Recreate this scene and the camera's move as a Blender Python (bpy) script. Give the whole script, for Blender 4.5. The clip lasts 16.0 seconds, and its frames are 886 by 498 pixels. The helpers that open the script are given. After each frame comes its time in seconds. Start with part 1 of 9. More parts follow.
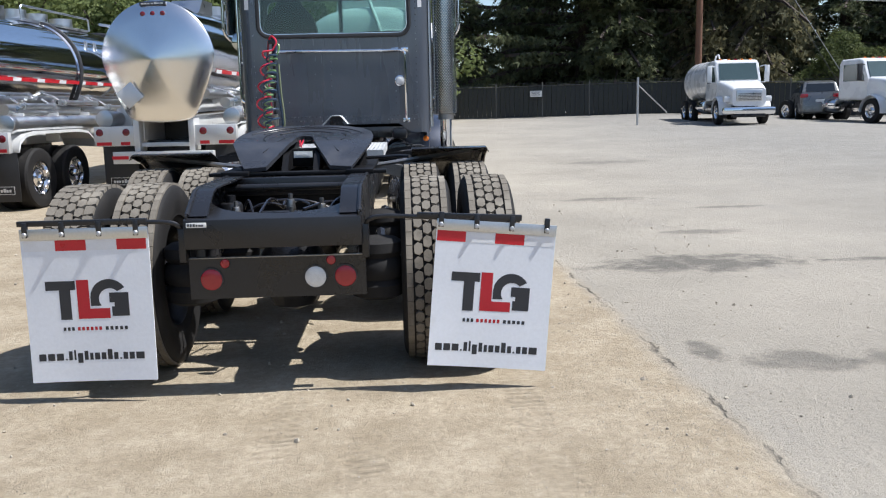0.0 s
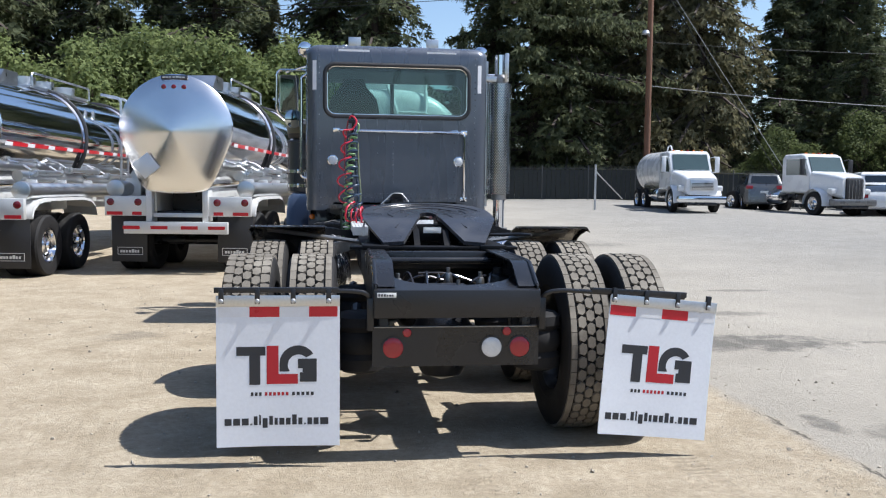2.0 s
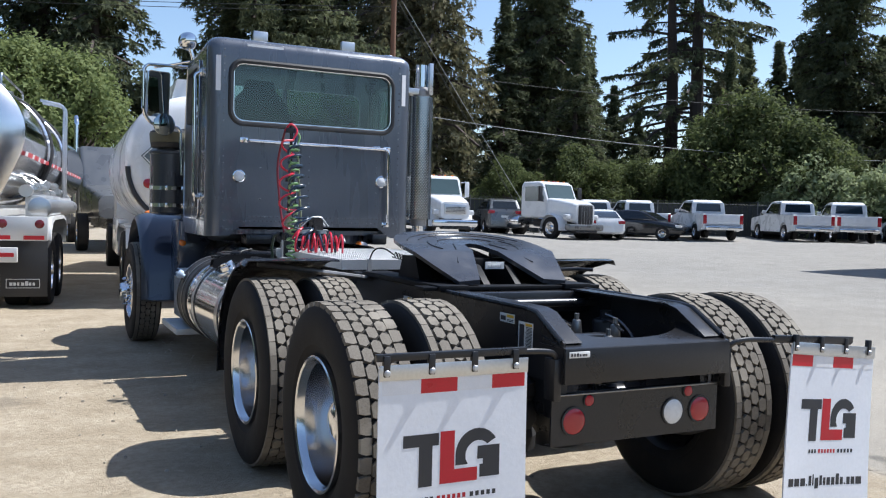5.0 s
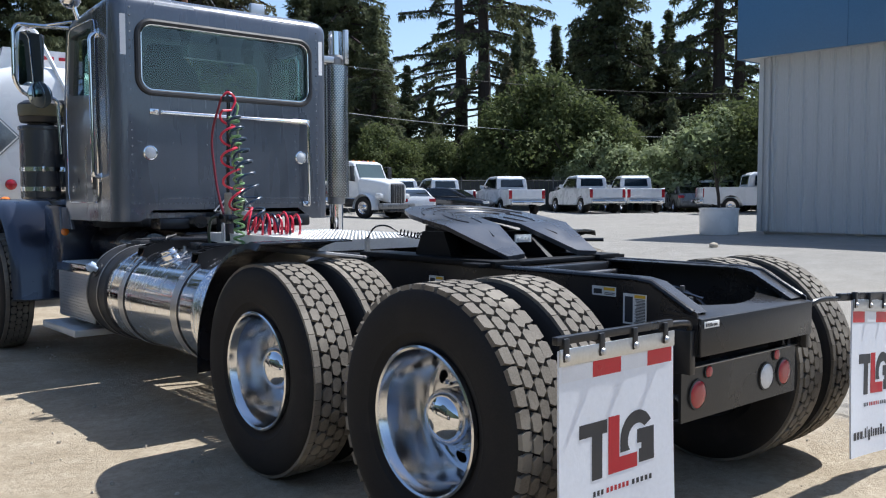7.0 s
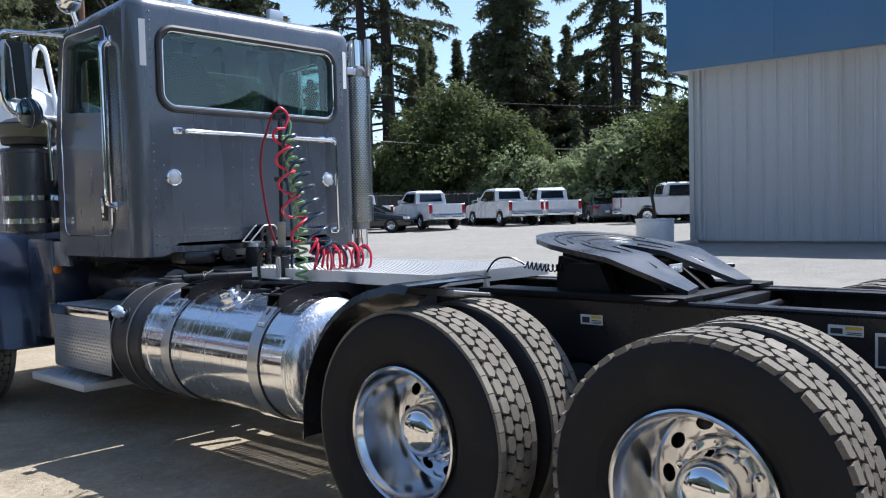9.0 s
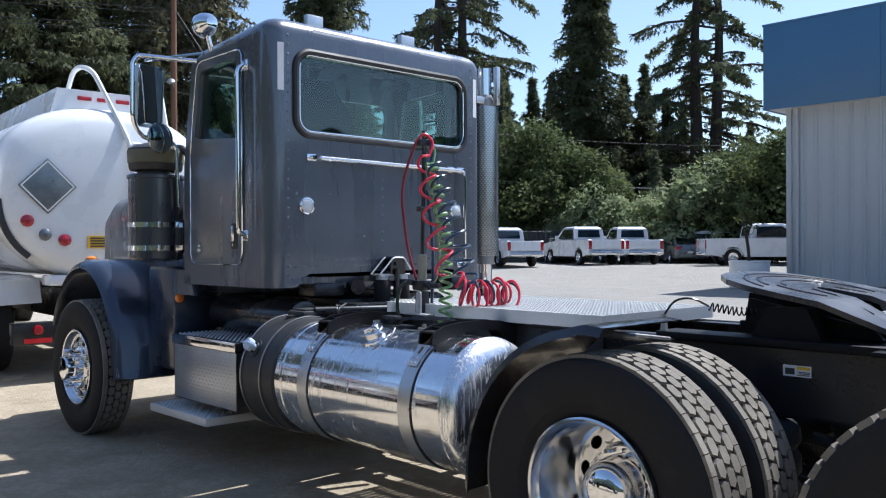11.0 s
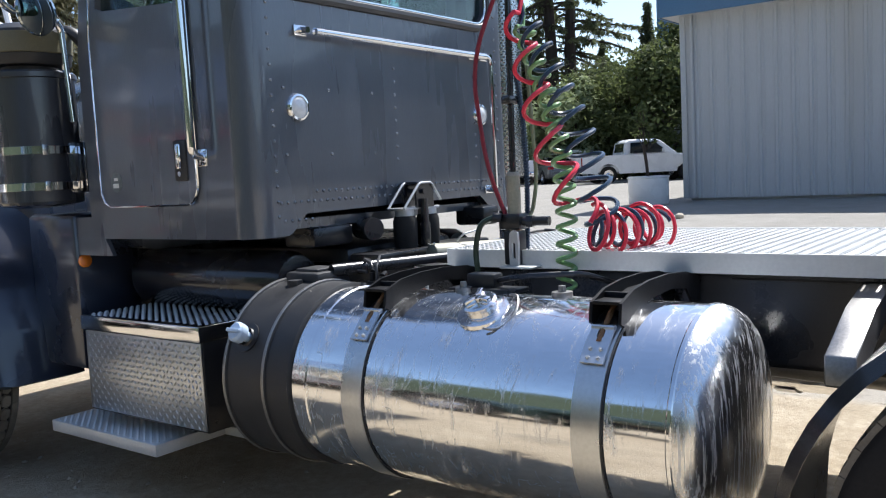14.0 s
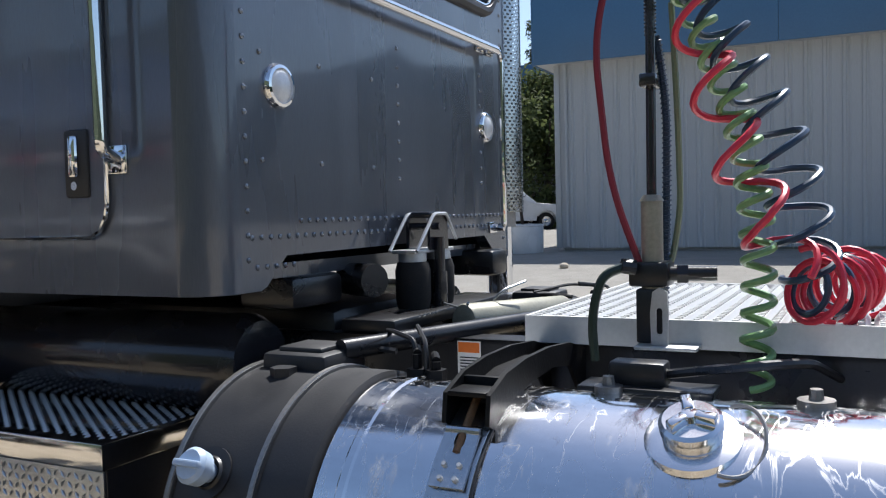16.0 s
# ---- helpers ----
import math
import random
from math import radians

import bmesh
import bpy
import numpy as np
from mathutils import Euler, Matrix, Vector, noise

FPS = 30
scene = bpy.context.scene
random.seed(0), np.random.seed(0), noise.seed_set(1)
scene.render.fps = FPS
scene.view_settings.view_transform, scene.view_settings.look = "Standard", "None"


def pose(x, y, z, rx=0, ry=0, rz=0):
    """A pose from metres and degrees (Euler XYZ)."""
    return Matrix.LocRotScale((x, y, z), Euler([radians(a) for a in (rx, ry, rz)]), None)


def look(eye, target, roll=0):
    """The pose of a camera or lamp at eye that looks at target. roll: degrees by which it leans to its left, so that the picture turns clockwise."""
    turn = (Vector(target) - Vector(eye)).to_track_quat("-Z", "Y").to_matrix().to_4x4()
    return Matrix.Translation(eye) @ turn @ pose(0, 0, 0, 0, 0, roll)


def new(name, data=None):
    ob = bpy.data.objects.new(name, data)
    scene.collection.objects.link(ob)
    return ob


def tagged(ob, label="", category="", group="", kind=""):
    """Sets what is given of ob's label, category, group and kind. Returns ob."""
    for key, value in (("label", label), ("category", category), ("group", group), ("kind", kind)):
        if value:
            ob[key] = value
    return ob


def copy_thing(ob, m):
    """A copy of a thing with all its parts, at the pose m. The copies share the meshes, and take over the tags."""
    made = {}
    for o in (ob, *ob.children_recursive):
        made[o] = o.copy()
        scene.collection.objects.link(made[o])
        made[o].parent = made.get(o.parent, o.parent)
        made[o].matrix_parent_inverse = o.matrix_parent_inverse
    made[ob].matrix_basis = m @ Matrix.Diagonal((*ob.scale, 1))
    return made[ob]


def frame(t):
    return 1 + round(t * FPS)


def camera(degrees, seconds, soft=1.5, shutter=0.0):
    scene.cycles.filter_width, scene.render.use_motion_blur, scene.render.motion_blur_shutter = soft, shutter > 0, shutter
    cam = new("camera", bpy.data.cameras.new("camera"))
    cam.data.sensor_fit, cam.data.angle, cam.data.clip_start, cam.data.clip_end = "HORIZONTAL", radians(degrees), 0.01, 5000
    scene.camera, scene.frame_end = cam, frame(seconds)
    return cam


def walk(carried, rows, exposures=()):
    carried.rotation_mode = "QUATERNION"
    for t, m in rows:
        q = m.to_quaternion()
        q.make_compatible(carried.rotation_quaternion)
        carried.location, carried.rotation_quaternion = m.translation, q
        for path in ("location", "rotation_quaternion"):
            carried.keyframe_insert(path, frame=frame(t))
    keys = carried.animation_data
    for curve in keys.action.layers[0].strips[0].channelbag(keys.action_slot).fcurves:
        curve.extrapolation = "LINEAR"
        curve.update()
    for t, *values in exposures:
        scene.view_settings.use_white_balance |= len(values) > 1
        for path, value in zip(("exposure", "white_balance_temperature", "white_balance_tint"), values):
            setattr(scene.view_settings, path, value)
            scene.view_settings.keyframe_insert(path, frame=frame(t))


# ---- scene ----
cam = camera(54.6, 16.0, soft=1.15)
PATH = [
    (0, (-0.064, 0.241, 1.437), (0.051, 2.211, 1.113), -1.3),
    (0.5, (-0.346, -0.08, 1.454), (-0.268, 1.905, 1.226), 0.5),
    (1, (-0.627, -0.077, 1.443), (-0.511, 1.915, 1.301), 1.2),
    (1.5, (-0.944, 0.051, 1.454), (-0.759, 2.039, 1.33), 1.2),
    (2, (-1.364, 0.115, 1.45), (-1.087, 2.091, 1.307), 0.6),
    (2.5, (-1.668, 0.358, 1.427), (-1.33, 2.325, 1.301), 0.0),
    (3, (-2.003, 0.622, 1.448), (-1.555, 2.57, 1.387), 0.5),
    (3.5, (-2.349, 0.839, 1.458), (-1.732, 2.741, 1.416), 0.9),
    (4, (-2.595, 1.051, 1.431), (-1.89, 2.923, 1.384), 0.9),
    (4.2, (-2.708, 1.203, 1.443), (-1.96, 3.057, 1.391), 0.7),
    (6.3, (-3.755, 2.369, 1.418), (-2.59, 3.991, 1.301), 0.9),
    (6.5, (-3.86, 2.463, 1.407), (-2.659, 4.059, 1.304), -0.3),
    (7, (-3.975, 2.776, 1.375), (-2.646, 4.266, 1.256), -0.1),
    (7.5, (-4.077, 3.136, 1.391), (-2.629, 4.509, 1.268), 0.3),
    (8, (-4.27, 3.455, 1.392), (-2.748, 4.745, 1.246), 0.3),
    (8.5, (-4.356, 3.752, 1.383), (-2.817, 5.021, 1.238), -0.5),
    (9, (-4.395, 4.036, 1.46), (-2.895, 5.357, 1.37), -1.4),
    (9.2, (-4.417, 4.13, 1.511), (-2.941, 5.478, 1.446), -1.7),
    (11.3, (-4.474, 4.754, 1.433), (-3.084, 6.191, 1.429), -0.1),
    (11.5, (-4.475, 4.882, 1.424), (-3.074, 6.309, 1.397), -0.2),
    (12, (-4.425, 5.235, 1.418), (-2.978, 6.612, 1.319), -1.5),
    (12.5, (-4.232, 5.565, 1.432), (-2.761, 6.915, 1.322), -1.9),
    (13, (-4.144, 5.929, 1.399), (-2.607, 7.201, 1.265), -2.1),
    (13.5, (-4.048, 6.269, 1.412), (-2.443, 7.451, 1.238), -2.9),
    (14, (-3.808, 6.606, 1.422), (-2.2, 7.781, 1.247), -2.9),
    (14.5, (-3.643, 6.893, 1.395), (-1.978, 7.991, 1.235), -1.8),
    (15, (-3.477, 7.214, 1.421), (-1.726, 8.174, 1.303), -2.0),
    (15.5, (-3.248, 7.526, 1.4), (-1.453, 8.405, 1.325), -2.0),
    (16, (-3.093, 7.828, 1.381), (-1.292, 8.694, 1.301), -1.4),
]
walk(cam, [(t, look(eye, target, roll)) for t, eye, target, roll in PATH],
     exposures=[(0, 0.45, 6150, 10), (1.5, 0.54, 6080, 10), (4, 0.59, 5980, 10), (6.5, 0.51, 6000, 10), (7.5, 0.64, 5980, 10), (9, 0.69, 5920, 10),
                (11.5, 0.66, 5820, 10), (12.5, 0.87, 5860, 10), (13, 0.85, 5900, 10), (14, 0.86, 6200, 10), (15, 0.88, 6200, 10), (15.5, 0.70, 6250, 10), (16, 0.54, 6250, 10)])

# ---------------------------------------------------------------- light
SUN_WAY = Vector((0.61, -0.075, 1.0)).normalized()
world = bpy.data.worlds.new("sky")
scene.world = world
world.use_nodes = True
wn = world.node_tree.nodes
wl = world.node_tree.links
sky = wn.new("ShaderNodeTexSky")
sky.sky_type = "NISHITA"
sky.sun_disc = False
sky.sun_elevation = math.asin(SUN_WAY.z)
sky.sun_rotation = math.atan2(SUN_WAY.x, SUN_WAY.y)
sky.air_density, sky.dust_density, sky.ozone_density = 1.0, 0.9, 1.0
wl.new(sky.outputs[0], wn["Background"].inputs[0])
wn["Background"].inputs[1].default_value = 0.114
sun_data = bpy.data.lights.new("sun", "SUN")
sun_data.energy, sun_data.angle, sun_data.color = 5.0, radians(0.53), (1.0, 0.965, 0.91)
sun = new("sun", sun_data)
sun.matrix_world = look(SUN_WAY * 60, (0, 0, 0))


# ---------------------------------------------------------------- materials
def mat(name, base, rough=0.5, metal=0.0, spread=0.12, scale=6.0, fine=90.0, bump=0.0, coat=0.0, rough_spread=0.08,
        dust=None, dust_at=0.55, spec=0.5, stretch=(1, 1, 1)):
    """A surface with colour changes at two scales, uneven gloss and, where given, a film of dust and fine relief."""
    m = bpy.data.materials.new(name)
    m.use_nodes = True
    nt = m.node_tree
    n, l = nt.nodes, nt.links
    p = n["Principled BSDF"]
    tc = n.new("ShaderNodeTexCoord")
    mp = n.new("ShaderNodeMapping")
    mp.inputs["Scale"].default_value = stretch
    l.new(tc.outputs["Object"], mp.inputs[0])
    big = n.new("ShaderNodeTexNoise")
    big.inputs["Scale"].default_value, big.inputs["Detail"].default_value = scale, 5
    small = n.new("ShaderNodeTexNoise")
    small.inputs["Scale"].default_value, small.inputs["Detail"].default_value = fine, 3
    l.new(mp.outputs[0], big.inputs["Vector"])
    l.new(mp.outputs[0], small.inputs["Vector"])
    both = n.new("ShaderNodeMath")
    both.operation = "ADD"
    l.new(big.outputs["Fac"], both.inputs[0])
    l.new(small.outputs["Fac"], both.inputs[1])
    ramp = n.new("ShaderNodeMapRange")
    ramp.inputs["From Min"].default_value, ramp.inputs["From Max"].default_value = 0.6, 1.4
    ramp.inputs["To Min"].default_value, ramp.inputs["To Max"].default_value = 1 - spread, 1 + spread
    l.new(both.outputs[0], ramp.inputs["Value"])
    mul = n.new("ShaderNodeVectorMath")
    mul.operation = "SCALE"
    mul.inputs[0].default_value = base
    l.new(ramp.outputs[0], mul.inputs["Scale"])
    colour = mul.outputs[0]
    if dust:
        cut = n.new("ShaderNodeMapRange")
        cut.inputs["From Min"].default_value, cut.inputs["From Max"].default_value = dust_at, dust_at + 0.25
        l.new(big.outputs["Fac"], cut.inputs["Value"])
        mix = n.new("ShaderNodeMix")
        mix.data_type = "RGBA"
        l.new(cut.outputs[0], mix.inputs["Factor"])
        l.new(colour, mix.inputs["A"])
        mix.inputs["B"].default_value = (*dust, 1)
        colour = mix.outputs["Result"]
    l.new(colour, p.inputs["Base Color"])
    rr = n.new("ShaderNodeMapRange")
    rr.inputs["From Min"].default_value, rr.inputs["From Max"].default_value = 0.3, 0.7
    rr.inputs["To Min"].default_value = max(0.02, rough - rough_spread)
    rr.inputs["To Max"].default_value = min(1.0, rough + rough_spread)
    l.new(big.outputs["Fac"], rr.inputs["Value"])
    l.new(rr.outputs[0], p.inputs["Roughness"])
    p.inputs["Metallic"].default_value = metal
    p.inputs["Coat Weight"].default_value = coat
    p.inputs["Coat Roughness"].default_value = 0.06
    p.inputs["Specular IOR Level"].default_value = spec
    if bump:
        b = n.new("ShaderNodeBump")
        b.inputs["Strength"].default_value, b.inputs["Distance"].default_value = bump, 0.01
        l.new(both.outputs[0], b.inputs["Height"])
        l.new(b.outputs[0], p.inputs["Normal"])
    return m


def glass(name, tint, gloss=1.0):
    """Thin pane: clear tinted body with a mirror skin that grows at grazing angles."""
    m = bpy.data.materials.new(name)
    m.use_nodes = True
    n, l = m.node_tree.nodes, m.node_tree.links
    n.remove(n["Principled BSDF"])
    tr = n.new("ShaderNodeBsdfTransparent")
    tr.inputs[0].default_value = (*tint, 1)
    gl = n.new("ShaderNodeBsdfGlossy")
    gl.inputs["Roughness"].default_value = 0.01
    gl.inputs[0].default_value = (gloss, gloss, gloss, 1)
    lw = n.new("ShaderNodeLayerWeight")
    lw.inputs["Blend"].default_value = 0.5
    pw = n.new("ShaderNodeMath")
    pw.operation = "POWER"
    pw.inputs[1].default_value = 4.0
    l.new(lw.outputs["Facing"], pw.inputs[0])
    fr = n.new("ShaderNodeMath")
    fr.operation = "MULTIPLY_ADD"
    fr.inputs[1].default_value, fr.inputs[2].default_value = 0.90, 0.05
    l.new(pw.outputs[0], fr.inputs[0])
    mx = n.new("ShaderNodeMixShader")
    l.new(fr.outputs[0], mx.inputs[0])
    l.new(tr.outputs[0], mx.inputs[1])
    l.new(gl.outputs[0], mx.inputs[2])
    l.new(mx.outputs[0], n["Material Output"].inputs[0])
    return m


PAINT = mat("graphite_paint", (0.104, 0.116, 0.140), 0.30, 0.40, 0.14, 5, 300, coat=0.8, rough_spread=0.10, stretch=(1, 1, 0.12))
PAINT_DARK = mat("dark_graphite_paint", (0.050, 0.055, 0.068), 0.28, 0.4, 0.12, 5, 300, coat=0.8, rough_spread=0.08, stretch=(1, 1, 0.12))
PAINT_BLUE = mat("slate_blue_paint", (0.027, 0.035, 0.058), 0.3, 0.3, 0.10, 3, 300, coat=0.8, rough_spread=0.06)
BLACK = mat("black_chassis_paint", (0.016, 0.016, 0.018), 0.30, 0, 0.3, 4, 120, bump=0.05, dust=(0.032, 0.030, 0.027), dust_at=0.64)
BLACK_GLOSS = mat("black_gloss_paint", (0.016, 0.016, 0.020), 0.22, 0, 0.3, 5, 150, coat=0.4, rough_spread=0.1)
PLATE_BLACK = mat("worn_black_plate_paint", (0.045, 0.047, 0.055), 0.30, 0.3, 0.3, 4, 60, bump=0.04, rough_spread=0.1, dust=(0.085, 0.085, 0.09), dust_at=0.56)
PLASTIC = mat("black_plastic", (0.024, 0.024, 0.026), 0.5, 0, 0.2, 8, 200, bump=0.05)
RUBBER = mat("tyre_rubber", (0.018, 0.017, 0.017), 0.75, 0, 0.25, 7, 160, bump=0.08, dust=(0.032, 0.029, 0.026), dust_at=0.55, spec=0.25)
TREAD = mat("dusty_tread_rubber", (0.172, 0.152, 0.125), 0.85, 0, 0.30, 5, 140, bump=0.15, dust=(0.275, 0.248, 0.205), dust_at=0.5, spec=0.2)
CHROME = mat("chrome", (0.80, 0.81, 0.83), 0.06, 1, 0.05, 9, 200, rough_spread=0.03)
GUARD = mat("dulled_chrome_guard", (0.50, 0.51, 0.52), 0.2, 1, 0.12, 6, 80, rough_spread=0.06)
POLISHED = mat("polished_aluminium", (0.80, 0.80, 0.81), 0.13, 1, 0.08, 2.2, 60, rough_spread=0.06, stretch=(1, 0.25, 1))
WATERMARKED = mat("water_marked_polished_tank", (0.82, 0.82, 0.83), 0.10, 1, 0.06, 2.2, 60, rough_spread=0.04, stretch=(1, 0.25, 1))
SATIN = mat("satin_aluminium", (0.62, 0.63, 0.64), 0.34, 1, 0.10, 4, 90, rough_spread=0.08, bump=0.03)
MIRROR_TANK = mat("mirror_finish_tank_metal", (0.78, 0.78, 0.79), 0.07, 1, 0.06, 1.2, 30, rough_spread=0.03, bump=0.02, stretch=(1, 0.2, 1))
TANK_HEAD = mat("spun_tank_head_metal", (0.80, 0.80, 0.79), 0.24, 1, 0.05, 1.5, 50, rough_spread=0.03)
ALU = mat("white_oxidised_aluminium", (0.66, 0.66, 0.65), 0.42, 0.35, 0.08, 4, 90, rough_spread=0.08, bump=0.03)
RIM = mat("polished_rim_metal", (0.74, 0.74, 0.75), 0.17, 1, 0.03, 3, 60, rough_spread=0.02)
BRACKET = mat("black_bracket_coating", (0.007, 0.007, 0.008), 0.5, 0, 0.25, 8, 150, bump=0.08, spec=0.18)
STEEL = mat("worn_steel", (0.30, 0.29, 0.28), 0.42, 0.9, 0.2, 8, 120, bump=0.06)
GALV = mat("galvanised_steel", (0.52, 0.53, 0.54), 0.45, 0.7, 0.12, 9, 120)
RUSTY = mat("rusty_steel", (0.22, 0.12, 0.06), 0.7, 0.3, 0.35, 20, 160, bump=0.1)
WHITE = mat("white_vehicle_paint", (0.74, 0.75, 0.76), 0.28, 0, 0.05, 2, 120, coat=0.5, rough_spread=0.06)
WHITE_FLAP = mat("white_vinyl_flap", (0.79, 0.81, 0.85), 0.42, 0, 0.05, 3, 60, bump=0.05, dust=(0.60, 0.56, 0.50), dust_at=0.66)
TAPE_WHITE = mat("white_reflective_tape", (0.78, 0.78, 0.79), 0.4, 0, 0.06, 20, 200)
TAPE_RED = mat("red_reflective_tape", (0.55, 0.015, 0.025), 0.35, 0, 0.12, 20, 200)
INK_DARK = mat("dark_grey_print", (0.028, 0.030, 0.036), 0.5, 0, 0.1, 12, 200)
INK_RED = mat("red_print", (0.45, 0.012, 0.022), 0.5, 0, 0.1, 12, 200)
DARK_RED_LENS = mat("dark_red_lamp_lens", (0.16, 0.008, 0.014), 0.2, 0, 0.1, 40, 300, coat=0.5)
RED_LENS = mat("red_lamp_lens", (0.34, 0.008, 0.018), 0.16, 0, 0.1, 40, 300, coat=0.5, bump=0.1)
CLEAR_LENS = mat("clear_lamp_lens", (0.68, 0.69, 0.70), 0.16, 0.1, 0.12, 60, 300, coat=0.5, bump=0.15)
AMBER = mat("amber_lamp_lens", (0.75, 0.20, 0.02), 0.2, 0, 0.1, 40, 200, coat=0.4)
HOSE_RED = mat("red_air_hose", (0.60, 0.025, 0.055), 0.33, 0, 0.12, 10, 150)
HOSE_BLUE = mat("dark_blue_air_hose", (0.020, 0.045, 0.085), 0.33, 0, 0.12, 10, 150)
HOSE_GREEN = mat("green_electric_cable", (0.17, 0.31, 0.12), 0.35, 0, 0.15, 10, 150)
HOSE_MAROON = mat("dark_red_feed_line", (0.20, 0.015, 0.03), 0.4, 0, 0.12, 10, 150)
HOSE_OLIVE = mat("pale_olive_line", (0.19, 0.22, 0.13), 0.45, 0, 0.12, 10, 150)
POST_TUBE = mat("aged_olive_steel", (0.30, 0.29, 0.23), 0.45, 0.3, 0.2, 9, 120, bump=0.05)
# sun glints painted in: rivet heads lighter and more metallic than the cab
RIVET = mat("glint_toned_rivet_heads", (0.23, 0.24, 0.26), 0.25, 0.7, 0.3, 30, 200)
OLIVE = mat("faded_olive_plastic", (0.13, 0.12, 0.075), 0.55, 0, 0.15, 9, 150)
SEAT = mat("grey_seat_cloth", (0.022, 0.023, 0.026), 0.85, 0, 0.2, 20, 300)
GLASS_CAB = glass("green_tinted_glass", (0.70, 0.82, 0.79))
GLASS_DARK = mat("dark_car_glass", (0.010, 0.013, 0.015), 0.05, 0, 0.1, 3, 50, rough_spread=0.02, spec=0.8)
GLASS_SCREEN = mat("greenish_windscreen", (0.055, 0.085, 0.085), 0.05, 0, 0.15, 2, 40, rough_spread=0.02, spec=0.8)
MIRROR = mat("mirror_glass", (0.42, 0.47, 0.48), 0.03, 1, 0.02, 3, 40, rough_spread=0.01)
LABEL = mat("white_label", (0.72, 0.72, 0.70), 0.5, 0, 0.05, 30, 200)
YELLOW = mat("yellow_label", (0.75, 0.45, 0.03), 0.5, 0, 0.08, 20, 200)
GREY_SIGN = mat("weathered_grey_placard", (0.16, 0.18, 0.19), 0.35, 0.6, 0.25, 10, 60)
SIDING = mat("grey_ribbed_siding", (0.46, 0.48, 0.49), 0.5, 0, 0.08, 0.8, 40, dust=(0.41, 0.41, 0.39), dust_at=0.55, stretch=(1, 1, 0.15))
FASCIA = mat("blue_fascia_panels", (0.060, 0.160, 0.300), 0.45, 0, 0.10, 0.6, 30)
BARK = mat("reddish_bark", (0.052, 0.038, 0.030), 0.9, 0, 0.3, 3, 30, bump=0.4, stretch=(1, 1, 0.2))
POLE_WOOD = mat("brown_pole_wood", (0.17, 0.085, 0.05), 0.85, 0, 0.25, 3, 60, bump=0.2, stretch=(1, 1, 0.1))
SILVER = mat("grey_car_paint", (0.16, 0.165, 0.17), 0.3, 0.5, 0.08, 3, 100, coat=0.5)
CAR_BLACK = mat("black_car_paint", (0.012, 0.013, 0.016), 0.2, 0, 0.1, 3, 100, coat=0.6)
CAR_RED = mat("dark_red_car_paint", (0.25, 0.02, 0.02), 0.3, 0, 0.1, 3, 100, coat=0.6)
BLUE_TRUCK = mat("bright_blue_truck_paint", (0.03, 0.07, 0.42), 0.3, 0, 0.1, 3, 100, coat=0.6)
YELLOW_TRUCK = mat("yellow_machine_paint", (0.62, 0.40, 0.03), 0.4, 0, 0.1, 3, 100, coat=0.3)
GREEN_TRUCK = mat("dark_green_truck_paint", (0.018, 0.03, 0.026), 0.25, 0, 0.1, 3, 100, coat=0.7)


def add_marks(m):
    """Dried water runs: thin duller lines that wander down the metal."""
    n, l = m.node_tree.nodes, m.node_tree.links
    p = n["Principled BSDF"]
    tc = n.new("ShaderNodeTexCoord")
    mp = n.new("ShaderNodeMapping")
    mp.inputs["Scale"].default_value = (3.0, 9.0, 3.0)
    l.new(tc.outputs["Object"], mp.inputs[0])
    t = n.new("ShaderNodeTexNoise")
    t.inputs["Scale"].default_value, t.inputs["Detail"].default_value, t.inputs["Distortion"].default_value = 2.0, 5, 0.8
    l.new(mp.outputs[0], t.inputs["Vector"])
    d = n.new("ShaderNodeMath")
    d.operation = "SUBTRACT"
    l.new(t.outputs["Fac"], d.inputs[0])
    d.inputs[1].default_value = 0.5
    a = n.new("ShaderNodeMath")
    a.operation = "ABSOLUTE"
    l.new(d.outputs[0], a.inputs[0])
    r = n.new("ShaderNodeMapRange")
    for k, w in (("From Min", 0.004), ("From Max", 0.022), ("To Min", 0.17), ("To Max", 0.0)):
        r.inputs[k].default_value = w
    l.new(a.outputs[0], r.inputs["Value"])
    old = p.inputs["Roughness"].links[0].from_socket
    s = n.new("ShaderNodeMath")
    s.operation = "ADD"
    l.new(old, s.inputs[0])
    l.new(r.outputs[0], s.inputs[1])
    l.new(s.outputs[0], p.inputs["Roughness"])


add_marks(WATERMARKED)


